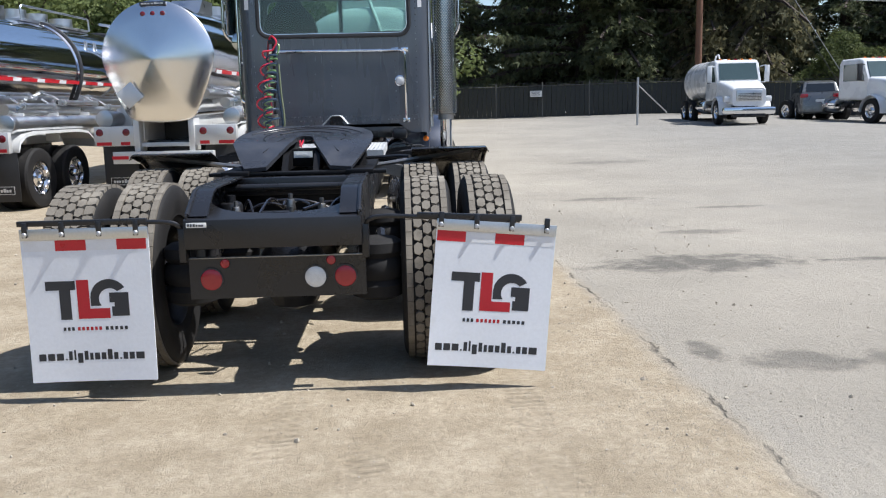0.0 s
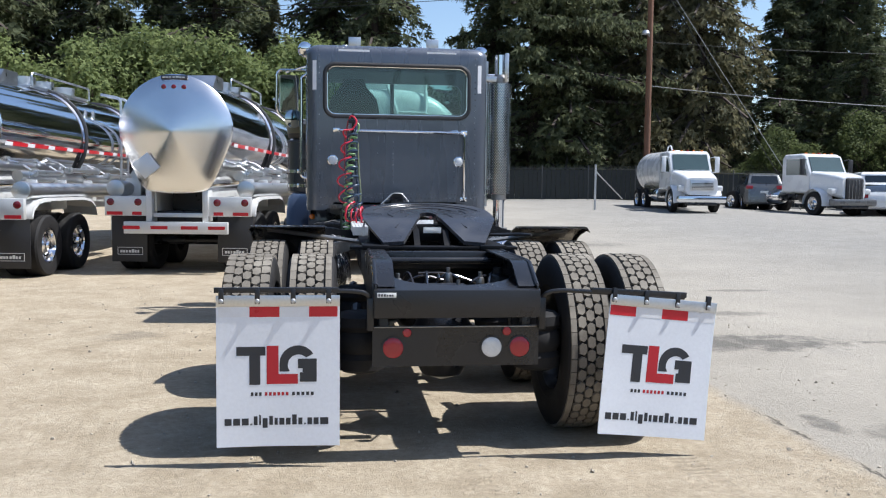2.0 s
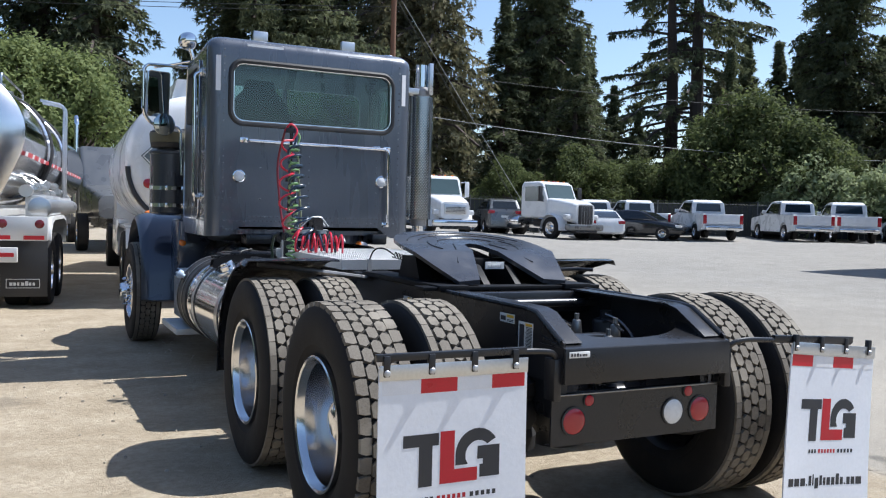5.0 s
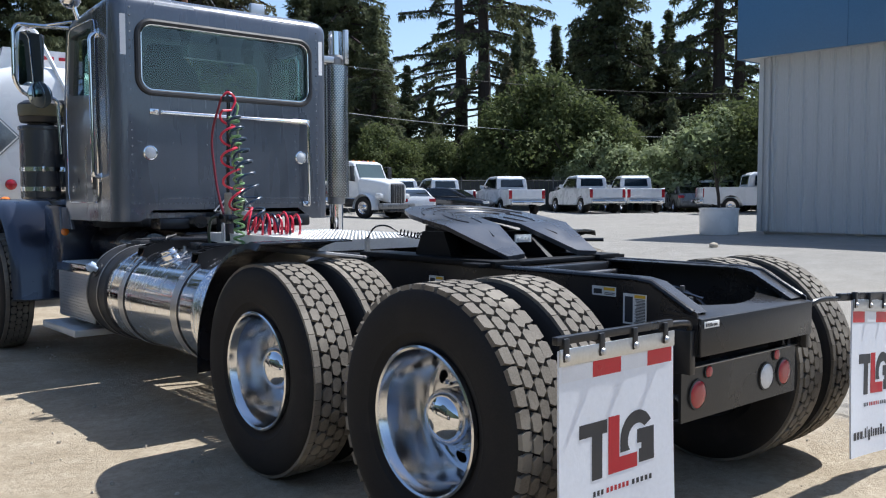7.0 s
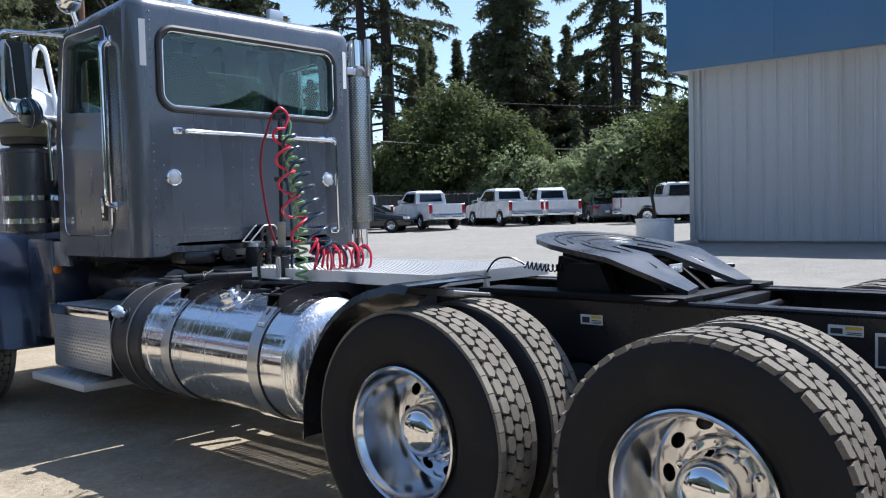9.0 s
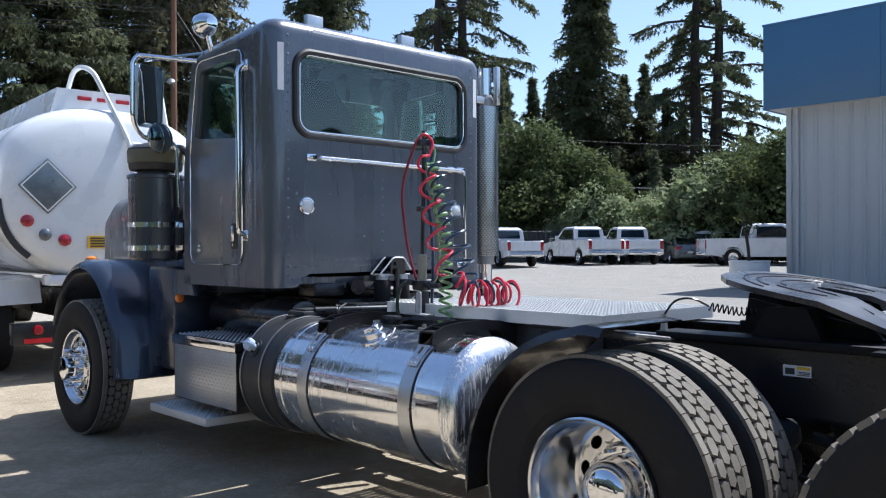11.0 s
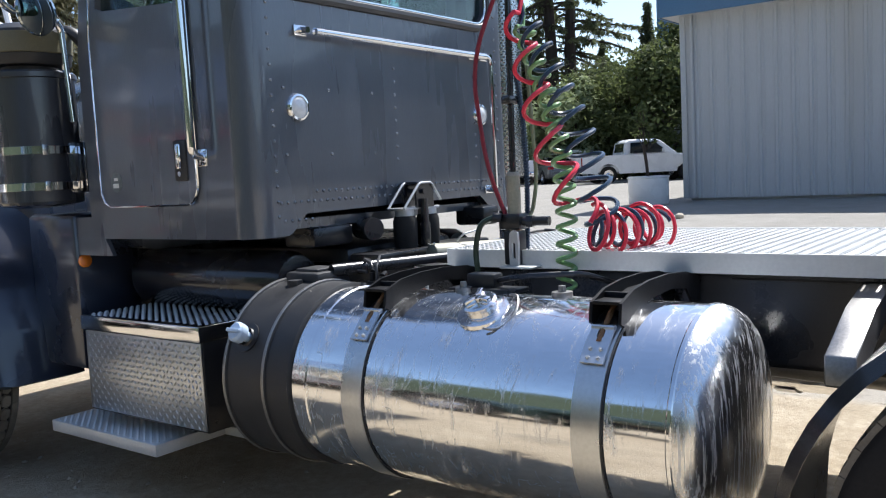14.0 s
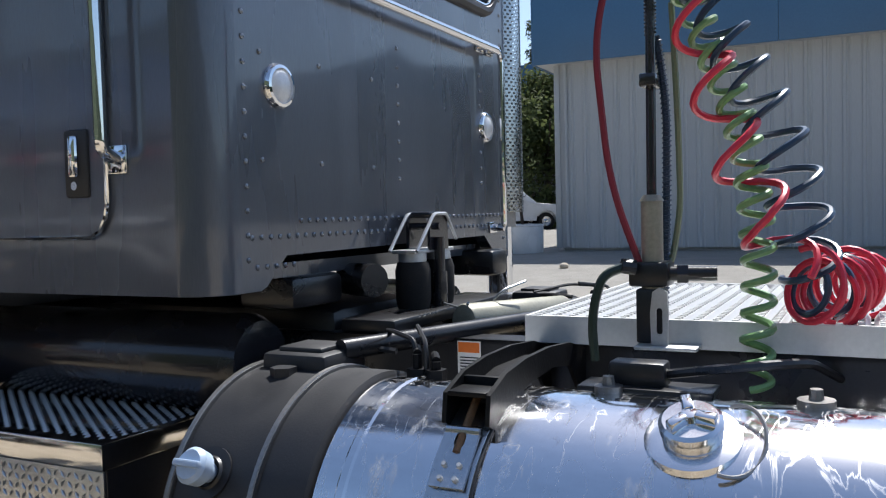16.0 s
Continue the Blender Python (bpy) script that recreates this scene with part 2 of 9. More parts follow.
def add_streaks(m, scale, lo, hi, tint):
    """Chalky deposit that ran down the metal in uneven streaks and left spots."""
    n, l = m.node_tree.nodes, m.node_tree.links
    p = n["Principled BSDF"]
    tc = n.new("ShaderNodeTexCoord")
    mp = n.new("ShaderNodeMapping")
    mp.inputs["Scale"].default_value = scale
    l.new(tc.outputs["Object"], mp.inputs[0])
    t = n.new("ShaderNodeTexNoise")
    t.inputs["Scale"].default_value, t.inputs["Detail"].default_value, t.inputs["Roughness"].default_value = 1.0, 6, 0.7
    l.new(mp.outputs[0], t.inputs["Vector"])
    r = n.new("ShaderNodeMapRange")
    for k, w in (("From Min", lo), ("From Max", hi), ("To Min", 0.0), ("To Max", 0.75)):
        r.inputs[k].default_value = w
    l.new(t.outputs["Fac"], r.inputs["Value"])
    mx = n.new("ShaderNodeMix")
    mx.data_type = "RGBA"
    l.new(r.outputs[0], mx.inputs["Factor"])
    l.new(p.inputs["Base Color"].links[0].from_socket, mx.inputs["A"])
    mx.inputs["B"].default_value = (*tint, 1)
    l.new(mx.outputs["Result"], p.inputs["Base Color"])
    inv = n.new("ShaderNodeMath")
    inv.operation = "SUBTRACT"
    inv.inputs[0].default_value = 1.0
    l.new(r.outputs[0], inv.inputs[1])
    l.new(inv.outputs[0], p.inputs["Metallic"])
    ad = n.new("ShaderNodeMath")
    ad.operation = "MULTIPLY_ADD"
    l.new(r.outputs[0], ad.inputs[0])
    ad.inputs[1].default_value = 0.4
    l.new(p.inputs["Roughness"].links[0].from_socket, ad.inputs[2])
    l.new(ad.outputs[0], p.inputs["Roughness"])


STREAKED = mat("streaked_polished_tank_end", (0.80, 0.80, 0.81), 0.22, 1, 0.08, 3, 60, rough_spread=0.08)
add_streaks(STREAKED, (85.0, 85.0, 2.6), 0.53, 0.64, (0.66, 0.66, 0.65))
add_streaks(WATERMARKED, (9.0, 16.0, 4.0), 0.56, 0.80, (0.55, 0.55, 0.55))


def leaf_mat(name, a, b):
    """Foliage: two greens that change from spray to spray, with light passing through."""
    m = bpy.data.materials.new(name)
    m.use_nodes = True
    n, l = m.node_tree.nodes, m.node_tree.links
    p = n["Principled BSDF"]
    g = n.new("ShaderNodeNewGeometry")
    mx = n.new("ShaderNodeMix")
    mx.data_type = "RGBA"
    mx.inputs["A"].default_value, mx.inputs["B"].default_value = (*a, 1), (*b, 1)
    tc = n.new("ShaderNodeTexCoord")
    no = n.new("ShaderNodeTexNoise")
    no.inputs["Scale"].default_value = 0.35
    l.new(tc.outputs["Object"], no.inputs["Vector"])
    av = n.new("ShaderNodeMath")
    av.operation = "MULTIPLY_ADD"
    l.new(g.outputs["Random Per Island"], av.inputs[0])
    av.inputs[1].default_value = 0.6
    l.new(no.outputs["Fac"], av.inputs[2])
    sb = n.new("ShaderNodeMath")
    sb.operation = "SUBTRACT"
    sb.use_clamp = True
    l.new(av.outputs[0], sb.inputs[0])
    sb.inputs[1].default_value = 0.3
    l.new(sb.outputs[0], mx.inputs["Factor"])
    l.new(mx.outputs["Result"], p.inputs["Base Color"])
    p.inputs["Roughness"].default_value = 0.75
    p.inputs["Specular IOR Level"].default_value = 0.2
    tl = n.new("ShaderNodeBsdfTranslucent")
    l.new(mx.outputs["Result"], tl.inputs[0])
    ms = n.new("ShaderNodeMixShader")
    ms.inputs[0].default_value = 0.45
    l.new(p.outputs[0], ms.inputs[1])
    l.new(tl.outputs[0], ms.inputs[2])
    l.new(ms.outputs[0], n["Material Output"].inputs[0])
    return m


NEEDLES = leaf_mat("redwood_needles", (0.060, 0.078, 0.046), (0.185, 0.200, 0.100))
NEEDLES_DRY = leaf_mat("browning_redwood_needles", (0.090, 0.098, 0.058), (0.270, 0.240, 0.130))
LEAVES = leaf_mat("oak_leaves", (0.054, 0.074, 0.029), (0.148, 0.174, 0.064))
# LEAVES lightened in colour, so the oaks behind the trailers look sunlit
LEAVES_SUNNY = leaf_mat("sunlit_oak_leaves", (0.105, 0.145, 0.052), (0.250, 0.290, 0.115))
LEAVES_PALE = leaf_mat("pale_shrub_leaves", (0.17, 0.22, 0.09), (0.36, 0.40, 0.24))


def ground_mat():
    """Packed tan dirt on one side of a ragged joint, dusty worn asphalt on the other, with stains and tyre marks."""
    m = bpy.data.materials.new("dirt_and_dusty_asphalt")
    m.use_nodes = True
    n, l = m.node_tree.nodes, m.node_tree.links
    p = n["Principled BSDF"]
    tc = n.new("ShaderNodeTexCoord")
    xyz = n.new("ShaderNodeSeparateXYZ")
    l.new(tc.outputs["Object"], xyz.inputs[0])

    def noise_at(scale, detail=6, rough=0.6, sx=1.0, sy=1.0):
        mp = n.new("ShaderNodeMapping")
        mp.inputs["Scale"].default_value = (sx, sy, 1)
        l.new(tc.outputs["Object"], mp.inputs[0])
        t = n.new("ShaderNodeTexNoise")
        t.inputs["Scale"].default_value, t.inputs["Detail"].default_value, t.inputs["Roughness"].default_value = scale, detail, rough
        l.new(mp.outputs[0], t.inputs["Vector"])
        return t.outputs["Fac"]

    def math_node(op, a, b=None, clamp=False):
        q = n.new("ShaderNodeMath")
        q.operation, q.use_clamp = op, clamp
        for i, v in enumerate((a, b)):
            if v is None:
                continue
            if isinstance(v, (int, float)):
                q.inputs[i].default_value = v
            else:
                l.new(v, q.inputs[i])
        return q.outputs[0]

    def ramp(v, a, b, c=0.0, d=1.0):
        q = n.new("ShaderNodeMapRange")
        for k, w in (("From Min", a), ("From Max", b), ("To Min", c), ("To Max", d)):
            q.inputs[k].default_value = w
        l.new(v, q.inputs["Value"])
        return q.outputs[0]

    def mix(f, a, b):
        q = n.new("ShaderNodeMix")
        q.data_type = "RGBA"
        l.new(f, q.inputs["Factor"])
        for k, v in (("A", a), ("B", b)):
            if isinstance(v, tuple):
                q.inputs[k].default_value = (*v, 1)
            else:
                l.new(v, q.inputs[k])
        return q.outputs["Result"]

    broad, mid, grain, grit = noise_at(0.35), noise_at(2.2), noise_at(22, 8, 0.7), noise_at(140, 3)
    dirt = mix(ramp(mid, 0.35, 0.7), (0.31, 0.252, 0.174), (0.45, 0.378, 0.276))
    dirt = mix(ramp(grain, 0.42, 0.75, 0, 0.8), dirt, (0.225, 0.18, 0.125))
    dirt = mix(ramp(noise_at(7.5, 7, 0.75), 0.50, 0.72, 0, 0.55), dirt, (0.52, 0.445, 0.335))
    paved = mix(ramp(broad, 0.35, 0.68), (0.285, 0.258, 0.215), (0.38, 0.343, 0.286))
    paved = mix(ramp(noise_at(1.1, 4, 0.6, 1, 0.4), 0.58, 0.78, 0, 0.6), paved, (0.25, 0.233, 0.208))
    paved = mix(ramp(grain, 0.5, 0.8, 0, 0.35), paved, (0.20, 0.188, 0.168))
    paved = mix(math_node("MULTIPLY", ramp(xyz.outputs["X"], 3.0, 11.0), 0.75), paved, mix(ramp(mid, 0.35, 0.7), (0.205, 0.198, 0.185), (0.262, 0.254, 0.238)))
    # the joint runs along the truck, ragged, then swings away
    wob = math_node("MULTIPLY", math_node("SUBTRACT", noise_at(3.2, 6, 0.65), 0.5), 0.22)
    joint = math_node("ADD", math_node("SUBTRACT", xyz.outputs["X"], 1.42), wob)
    side = ramp(joint, -0.06, 0.10)
    far = ramp(xyz.outputs["Y"], 11.0, 20.0)
    side = math_node("MAXIMUM", side, math_node("MULTIPLY", far, ramp(xyz.outputs["X"], -2.0, 3.0)))
    col = mix(side, dirt, paved)
    line = math_node("MULTIPLY", ramp(math_node("ABSOLUTE", math_node("SUBTRACT", joint, 0.03)), 0.004, 0.02, 0.65, 0.0), ramp(xyz.outputs["Y"], 7.5, 9.5, 1, 0))
    line = math_node("MULTIPLY", line, ramp(noise_at(2.6, 3), 0.45, 0.58))
    col = mix(line, col, (0.10, 0.09, 0.075))
    # oil and damp stains, each with a shape of its own
    blot = noise_at(4, 5, 0.7)
    for sx, sy, rx, ry, k in ((2.7, 7.75, 1.0, 0.42, 0.75), (4.4, 7.7, 0.55, 0.10, 0.7), (2.2, 4.75, 0.30, 0.22, 0.55), (1.75, 5.0, 0.10, 0.22, 0.65),
                              (3.4, 9.6, 0.42, 0.22, 0.5), (3.2, 13.2, 0.7, 0.25, 0.5), (2.75, 4.75, 0.26, 0.16, 0.5), (4.6, 11.8, 0.5, 0.15, 0.5),
                              (-3.2, 8.6, 0.35, 0.25, 0.35), (5.2, 21.0, 1.2, 0.5, 0.4)):
        dx = math_node("DIVIDE", math_node("SUBTRACT", xyz.outputs["X"], sx), rx)
        dy = math_node("DIVIDE", math_node("SUBTRACT", xyz.outputs["Y"], sy), ry)
        rad = math_node("ADD", math_node("MULTIPLY", dx, dx), math_node("MULTIPLY", dy, dy))
        rad = math_node("ADD", rad, math_node("MULTIPLY", math_node("SUBTRACT", blot, 0.5), 4.5))
        col = mix(ramp(rad, 0.15, 1.25, k, 0.0), col, (0.085, 0.080, 0.072))
    # ribbed tyre tracks that run out behind the truck
    rib = n.new("ShaderNodeTexWave")
    rib.wave_type, rib.bands_direction = "BANDS", "Y"
    rib.inputs["Scale"].default_value, rib.inputs["Distortion"].default_value = 5.2, 6.0
    l.new(tc.outputs["Object"], rib.inputs["Vector"])
    tracks = None
    for cx in (-0.62, -0.22, 0.55):
        bnd = ramp(math_node("ABSOLUTE", math_node("SUBTRACT", xyz.outputs["X"], cx)), 0.07, 0.11, 1, 0)
        tracks = bnd if tracks is None else math_node("MAXIMUM", tracks, bnd)
    tracks = math_node("MULTIPLY", tracks, ramp(xyz.outputs["Y"], 4.3, 5.0, 1, 0))
    tracks = math_node("MULTIPLY", tracks, ramp(noise_at(1.3), 0.46, 0.62))
    col = mix(math_node("MULTIPLY", tracks, ramp(rib.outputs["Fac"], 0.4, 0.7, 0, 0.5)), col, (0.22, 0.18, 0.125))
    col = mix(ramp(grit, 0.60, 0.78, 0, 0.35), col, (0.62, 0.57, 0.48))
    l.new(col, p.inputs["Base Color"])
    p.inputs["Roughness"].default_value = 0.92
    p.inputs["Specular IOR Level"].default_value = 0.25
    h = math_node("ADD", math_node("MULTIPLY", grain, 1.0), math_node("MULTIPLY", grit, 0.35))
    h = math_node("ADD", h, math_node("MULTIPLY", mid, 1.2))
    h = math_node("SUBTRACT", h, math_node("MULTIPLY", tracks, math_node("MULTIPLY", rib.outputs["Fac"], 0.8)))
    h = math_node("SUBTRACT", h, math_node("MULTIPLY", line, 1.5))
    b = n.new("ShaderNodeBump")
    b.inputs["Strength"].default_value, b.inputs["Distance"].default_value = 0.8, 0.025
    l.new(h, b.inputs["Height"])
    l.new(b.outputs[0], p.inputs["Normal"])
    return m


GROUND = ground_mat()


# ---------------------------------------------------------------- mesh helpers
def sharpen(bm, angle=0.62):
    for f in bm.faces:
        f.smooth = True
    for e in bm.edges:
        if len(e.link_faces) == 2 and e.calc_face_angle(0) > angle:
            e.smooth = False


def mesh_of(name, bm, material, angle=0.62):
    bmesh.ops.recalc_face_normals(bm, faces=bm.faces)
    sharpen(bm, angle)
    me = bpy.data.meshes.new(name)
    bm.to_mesh(me)
    bm.free()
    me.materials.append(material)
    return me


def part(name, bm, material, parent=None, label="", angle=0.62):
    """Links a bmesh as ONE mesh object under a thing or under a part."""
    ob = new(name, mesh_of(name, bm, material, angle))
    ob.parent = parent
    return tagged(ob, label)


def pieces(name, bm, material, parent=None, label="", angle=0.62):
    """Links each loose piece of a bmesh as a part of its own."""
    bm.verts.ensure_lookup_table()
    left = set(bm.verts)
    out = []
    while left:
        seed = left.pop()
        isle, todo = {seed}, [seed]
        while todo:
            v = todo.pop()
            for e in v.link_edges:
                w = e.other_vert(v)
                if w in left:
                    left.discard(w)
                    isle.add(w)
                    todo.append(w)
        out.append(isle)
    done = []
    for isle in sorted(out, key=lambda q: tuple(round(c, 4) for c in min(tuple(v.co) for v in q))):
        nb = bmesh.new()
        made = {}
        for v in isle:
            made[v] = nb.verts.new(v.co)
        for f in {f for v in isle for f in v.link_faces}:
            nb.faces.new([made[v] for v in f.verts])
        done.append(part(name, nb, material, parent, label, angle))
    bm.free()
    return done


def thing(name, at, label, category, turn=0.0, group="", kind=""):
    ob = new(name)
    ob.matrix_world = at if isinstance(at, Matrix) else pose(*at, 0, 0, turn)
    ob.empty_display_size = 0.2
    return tagged(ob, label, category, group, kind)


def B():
    return bmesh.new()


def box(bm, x0, x1, y0, y1, z0, z1, bevel=0.0, m=None, seg=2):
    r = bmesh.ops.create_cube(bm, size=1)
    vs = r["verts"]
    t = Matrix.Translation(((x0 + x1) / 2, (y0 + y1) / 2, (z0 + z1) / 2)) @ Matrix.Diagonal((abs(x1 - x0), abs(y1 - y0), abs(z1 - z0), 1))
    bmesh.ops.transform(bm, matrix=t, verts=vs)
    if bevel:
        es = list({e for v in vs for e in v.link_edges})
        r = bmesh.ops.bevel(bm, geom=es, offset=bevel, segments=seg, affect="EDGES", profile=0.5)
        vs = list({v for f in r["faces"] for v in f.verts} | {v for v in vs if v.is_valid})
    if m is not None:
        bmesh.ops.transform(bm, matrix=m, verts=vs)
    return vs


def frame_of(a, b):
    """A matrix at a whose z runs to b."""
    a, b = Vector(a), Vector(b)
    return Matrix.Translation(a) @ (b - a).to_track_quat("Z", "Y").to_matrix().to_4x4(), (b - a).length


def lathe(bm, profile, m=Matrix(), n=32, close=False):
    """Turns (radius, height) pairs round the z axis of m."""
    rings = []
    for r, h in profile:
        if r < 1e-6:
            rings.append([bm.verts.new(m @ Vector((0, 0, h)))])
        else:
            rings.append([bm.verts.new(m @ Vector((r * math.cos(2 * math.pi * i / n), r * math.sin(2 * math.pi * i / n), h))) for i in range(n)])
    pairs = list(zip(rings, rings[1:])) + ([(rings[-1], rings[0])] if close else [])
    for a, b in pairs:
        for i in range(n):
            j = (i + 1) % n
            if len(a) == 1 and len(b) == 1:
                continue
            if len(a) == 1:
                bm.faces.new((a[0], b[i], b[j]))
            elif len(b) == 1:
                bm.faces.new((a[i], a[j], b[0]))
            else:
                bm.faces.new((a[i], a[j], b[j], b[i]))


def cyl(bm, a, b, r, r2=None, n=20, round_off=0.0):
    m, d = frame_of(a, b)
    r2 = r if r2 is None else r2
    k = min(round_off, r * 0.9)
    if k:
        lathe(bm, [(0, 0), (r - k, 0), (r - k * 0.3, k * 0.3), (r, k), (r2, d - k), (r2 - k * 0.3, d - k * 0.3), (r2 - k, d), (0, d)], m, n)
    else:
        lathe(bm, [(0, 0), (r, 0), (r2, d), (0, d)], m, n)


def tube(bm, pts, r, n=8, closed=False, caps=True):
    """A round bar swept along points."""
    pts = [Vector(p) for p in pts]
    k = len(pts)
    rings = []
    side = None
    for i, p in enumerate(pts):
        a = pts[(i - 1) % k] if closed or i else p
        b = pts[(i + 1) % k] if closed or i < k - 1 else p
        d = (b - a).normalized()
        if side is None:
            side = d.orthogonal().normalized()
        side = (side - d * side.dot(d)).normalized()
        up = d.cross(side)
        rings.append([bm.verts.new(p + r * (math.cos(2 * math.pi * j / n) * side + math.sin(2 * math.pi * j / n) * up)) for j in range(n)])
    for a, b in list(zip(rings, rings[1:])) + ([(rings[-1], rings[0])] if closed else []):
        for j in range(n):
            q = (j + 1) % n
            bm.faces.new((a[j], a[q], b[q], b[j]))
    if caps and not closed:
        bm.faces.new(rings[0])
        bm.faces.new(rings[-1][::-1])


def bend(pts, r, seg=5):
    """Rounds the corners of a polyline."""
    pts = [Vector(p) for p in pts]
    out = [pts[0]]
    for a, b, c in zip(pts, pts[1:], pts[2:]):
        u, v = (a - b), (c - b)
        k = min(r, u.length * 0.49, v.length * 0.49)
        p, q = b + u.normalized() * k, b + v.normalized() * k
        for i in range(seg + 1):
            t = i / seg
            out.append(p * (1 - t) ** 2 + b * 2 * t * (1 - t) + q * t * t)
    out.append(pts[-1])
    return out


def rrect(w, h, r, seg=5, cx=0.0, cy=0.0):
    """A rounded rectangle, as points round its middle."""
    out = []
    for sx, sy, a0 in ((1, 1, 0), (-1, 1, 90), (-1, -1, 180), (1, -1, 270)):
        for i in range(seg + 1):
            a = radians(a0 + 90 * i / seg)
            out.append((cx + sx * (w / 2 - r) + r * math.cos(a), cy + sy * (h / 2 - r) + r * math.sin(a)))
    return out


def prism(bm, outline, place, d0, d1):
    """Extrudes a plane outline: place(u, v, d) gives the point in space."""
    a = [bm.verts.new(place(u, v, d0)) for u, v in outline]
    b = [bm.verts.new(place(u, v, d1)) for u, v in outline]
    n = len(outline)
    for i in range(n):
        j = (i + 1) % n
        bm.faces.new((a[i], a[j], b[j], b[i]))
    fa = bm.faces.new(a[::-1])
    fb = bm.faces.new(b)
    return fa, fb


def ring_loft(bm, rings, caps=(True, True)):
    """Skins closed rings of equal count."""
    vr = [[bm.verts.new(p) for p in ring] for ring in rings]
    n = len(vr[0])
    for a, b in zip(vr, vr[1:]):
        for i in range(n):
            j = (i + 1) % n
            bm.faces.new((a[i], a[j], b[j], b[i]))
    if caps[0]:
        bm.faces.new(vr[0][::-1])
    if caps[1]:
        bm.faces.new(vr[-1])


def holed(bm, outer, hole, place, d0, d1):
    """A plate with one opening; outer must be seen whole from the opening's middle."""
    cx = sum(p[0] for p in hole) / len(hole)
    cy = sum(p[1] for p in hole) / len(hole)

    def ray(poly, ang):
        dx, dy = math.cos(ang), math.sin(ang)
        best = None
        for (ax, ay), (bx, by) in zip(poly, poly[1:] + poly[:1]):
            ex, ey = bx - ax, by - ay
            den = dx * ey - dy * ex
            if abs(den) < 1e-12:
                continue
            t = ((ax - cx) * ey - (ay - cy) * ex) / den
            s = ((ax - cx) * dy - (ay - cy) * dx) / den
            if t > 0 and -1e-9 <= s <= 1 + 1e-9 and (best is None or t > best):
                best = t
        return (cx + dx * best, cy + dy * best)

    angs = sorted({round(math.atan2(y - cy, x - cx), 5) for x, y in list(outer) + list(hole)})
    o = [ray(list(outer), a) for a in angs]
    h = [ray(list(hole), a) for a in angs]
    vs = [[bm.verts.new(place(u, v, d)) for u, v in loop] for loop, d in ((o, d0), (h, d0), (h, d1), (o, d1))]
    n = len(angs)
    for a, b in zip(vs, vs[1:] + vs[:1]):
        for i in range(n):
            j = (i + 1) % n
            bm.faces.new((a[i], a[j], b[j], b[i]))


def bolt(bm, at, way, r=0.012, h=0.01):
    a = Vector(at)
    cyl(bm, a, a + Vector(way) * h, r, r * 0.8, 6)


def bars(bm, x0, x1, z, h, count, place, d0, d1, rng):
    """A line of small upright bars that stands for lettering."""
    w = (x1 - x0) / count
    for i in range(count):
        a = x0 + i * w
        ww = w * rng.uniform(0.55, 0.85)
        hh = h * rng.choice((0.72, 0.72, 1.0))
        prism(bm, [(a, z), (a + ww, z), (a + ww, z + hh), (a, z + hh)], place, d0, d1)


def smooth01(a, b, v):
    t = max(0.0, min(1.0, (v - a) / (b - a)))
    return t * t * (3 - 2 * t)


def ground_z(x, y):
    """The yard is flat round the truck and rises gently towards the shed."""
    rise = 0.75 * smooth01(16, 50, y) * (1 - smooth01(15, 30, x))
    return rise + 0.34 * smooth01(5, 17, x) * (1 - 0.75 * smooth01(16, 30, y) * (1 - smooth01(18, 30, x))) + 0.25 * smooth01(20, 32, x)

# ---------------------------------------------------------------- ground
def axis_steps(lo, hi, fine_lo, fine_hi, fine):
    a = [fine_lo + fine * i for i in range(int((fine_hi - fine_lo) / fine) + 1)]
    s, v = fine, a[-1]
    while v < hi:
        s *= 1.35
        v = min(hi, v + s)
        a.append(v)
    s, v = fine, a[0]
    while v > lo:
        s *= 1.35
        v = max(lo, v - s)
        a.insert(0, v)
    return a


gx, gy = axis_steps(-2500, 2500, -12, 40, 0.5), axis_steps(-2500, 2500, -4, 45, 0.5)
verts, faces = [], []
for y in gy:
    for x in gx:
        near = smooth01(30, 12, abs(x - 2)) if abs(x - 2) > 12 else 1.0
        verts.append((x, y, ground_z(x, y) + 0.012 * noise.noise((x * 0.6, y * 0.6, 0))))
nx = len(gx)
for j in range(len(gy) - 1):
    for i in range(nx - 1):
        faces.append((j * nx + i, j * nx + i + 1, (j + 1) * nx + i + 1, (j + 1) * nx + i))
me = bpy.data.meshes.new("ground")
me.from_pydata(verts, [], faces)
me.polygons.foreach_set("use_smooth", [True] * len(faces))
me.materials.append(GROUND)
tagged(new("ground", me), "tan dirt and dusty worn asphalt of a truck yard", "ground", kind="structure")

# loose stones
rng = random.Random(21)
bm = B()
for i in range(900):
    x, y = rng.uniform(-4.5, 3.5), rng.uniform(1.2, 13)
    s = rng.choice((0.004, 0.006, 0.008, 0.012)) * rng.uniform(0.7, 1.5)
    m = Matrix.Translation((x, y, ground_z(x, y) + 0.012 * noise.noise((x * 0.6, y * 0.6, 0)) + s * 0.2)) @ pose(0, 0, 0, rng.uniform(0, 360), rng.uniform(0, 360), 0) @ Matrix.Diagonal((s, s * rng.uniform(0.6, 1), s * 0.6, 1))
    bmesh.ops.create_icosphere(bm, subdivisions=1, radius=1, matrix=m)
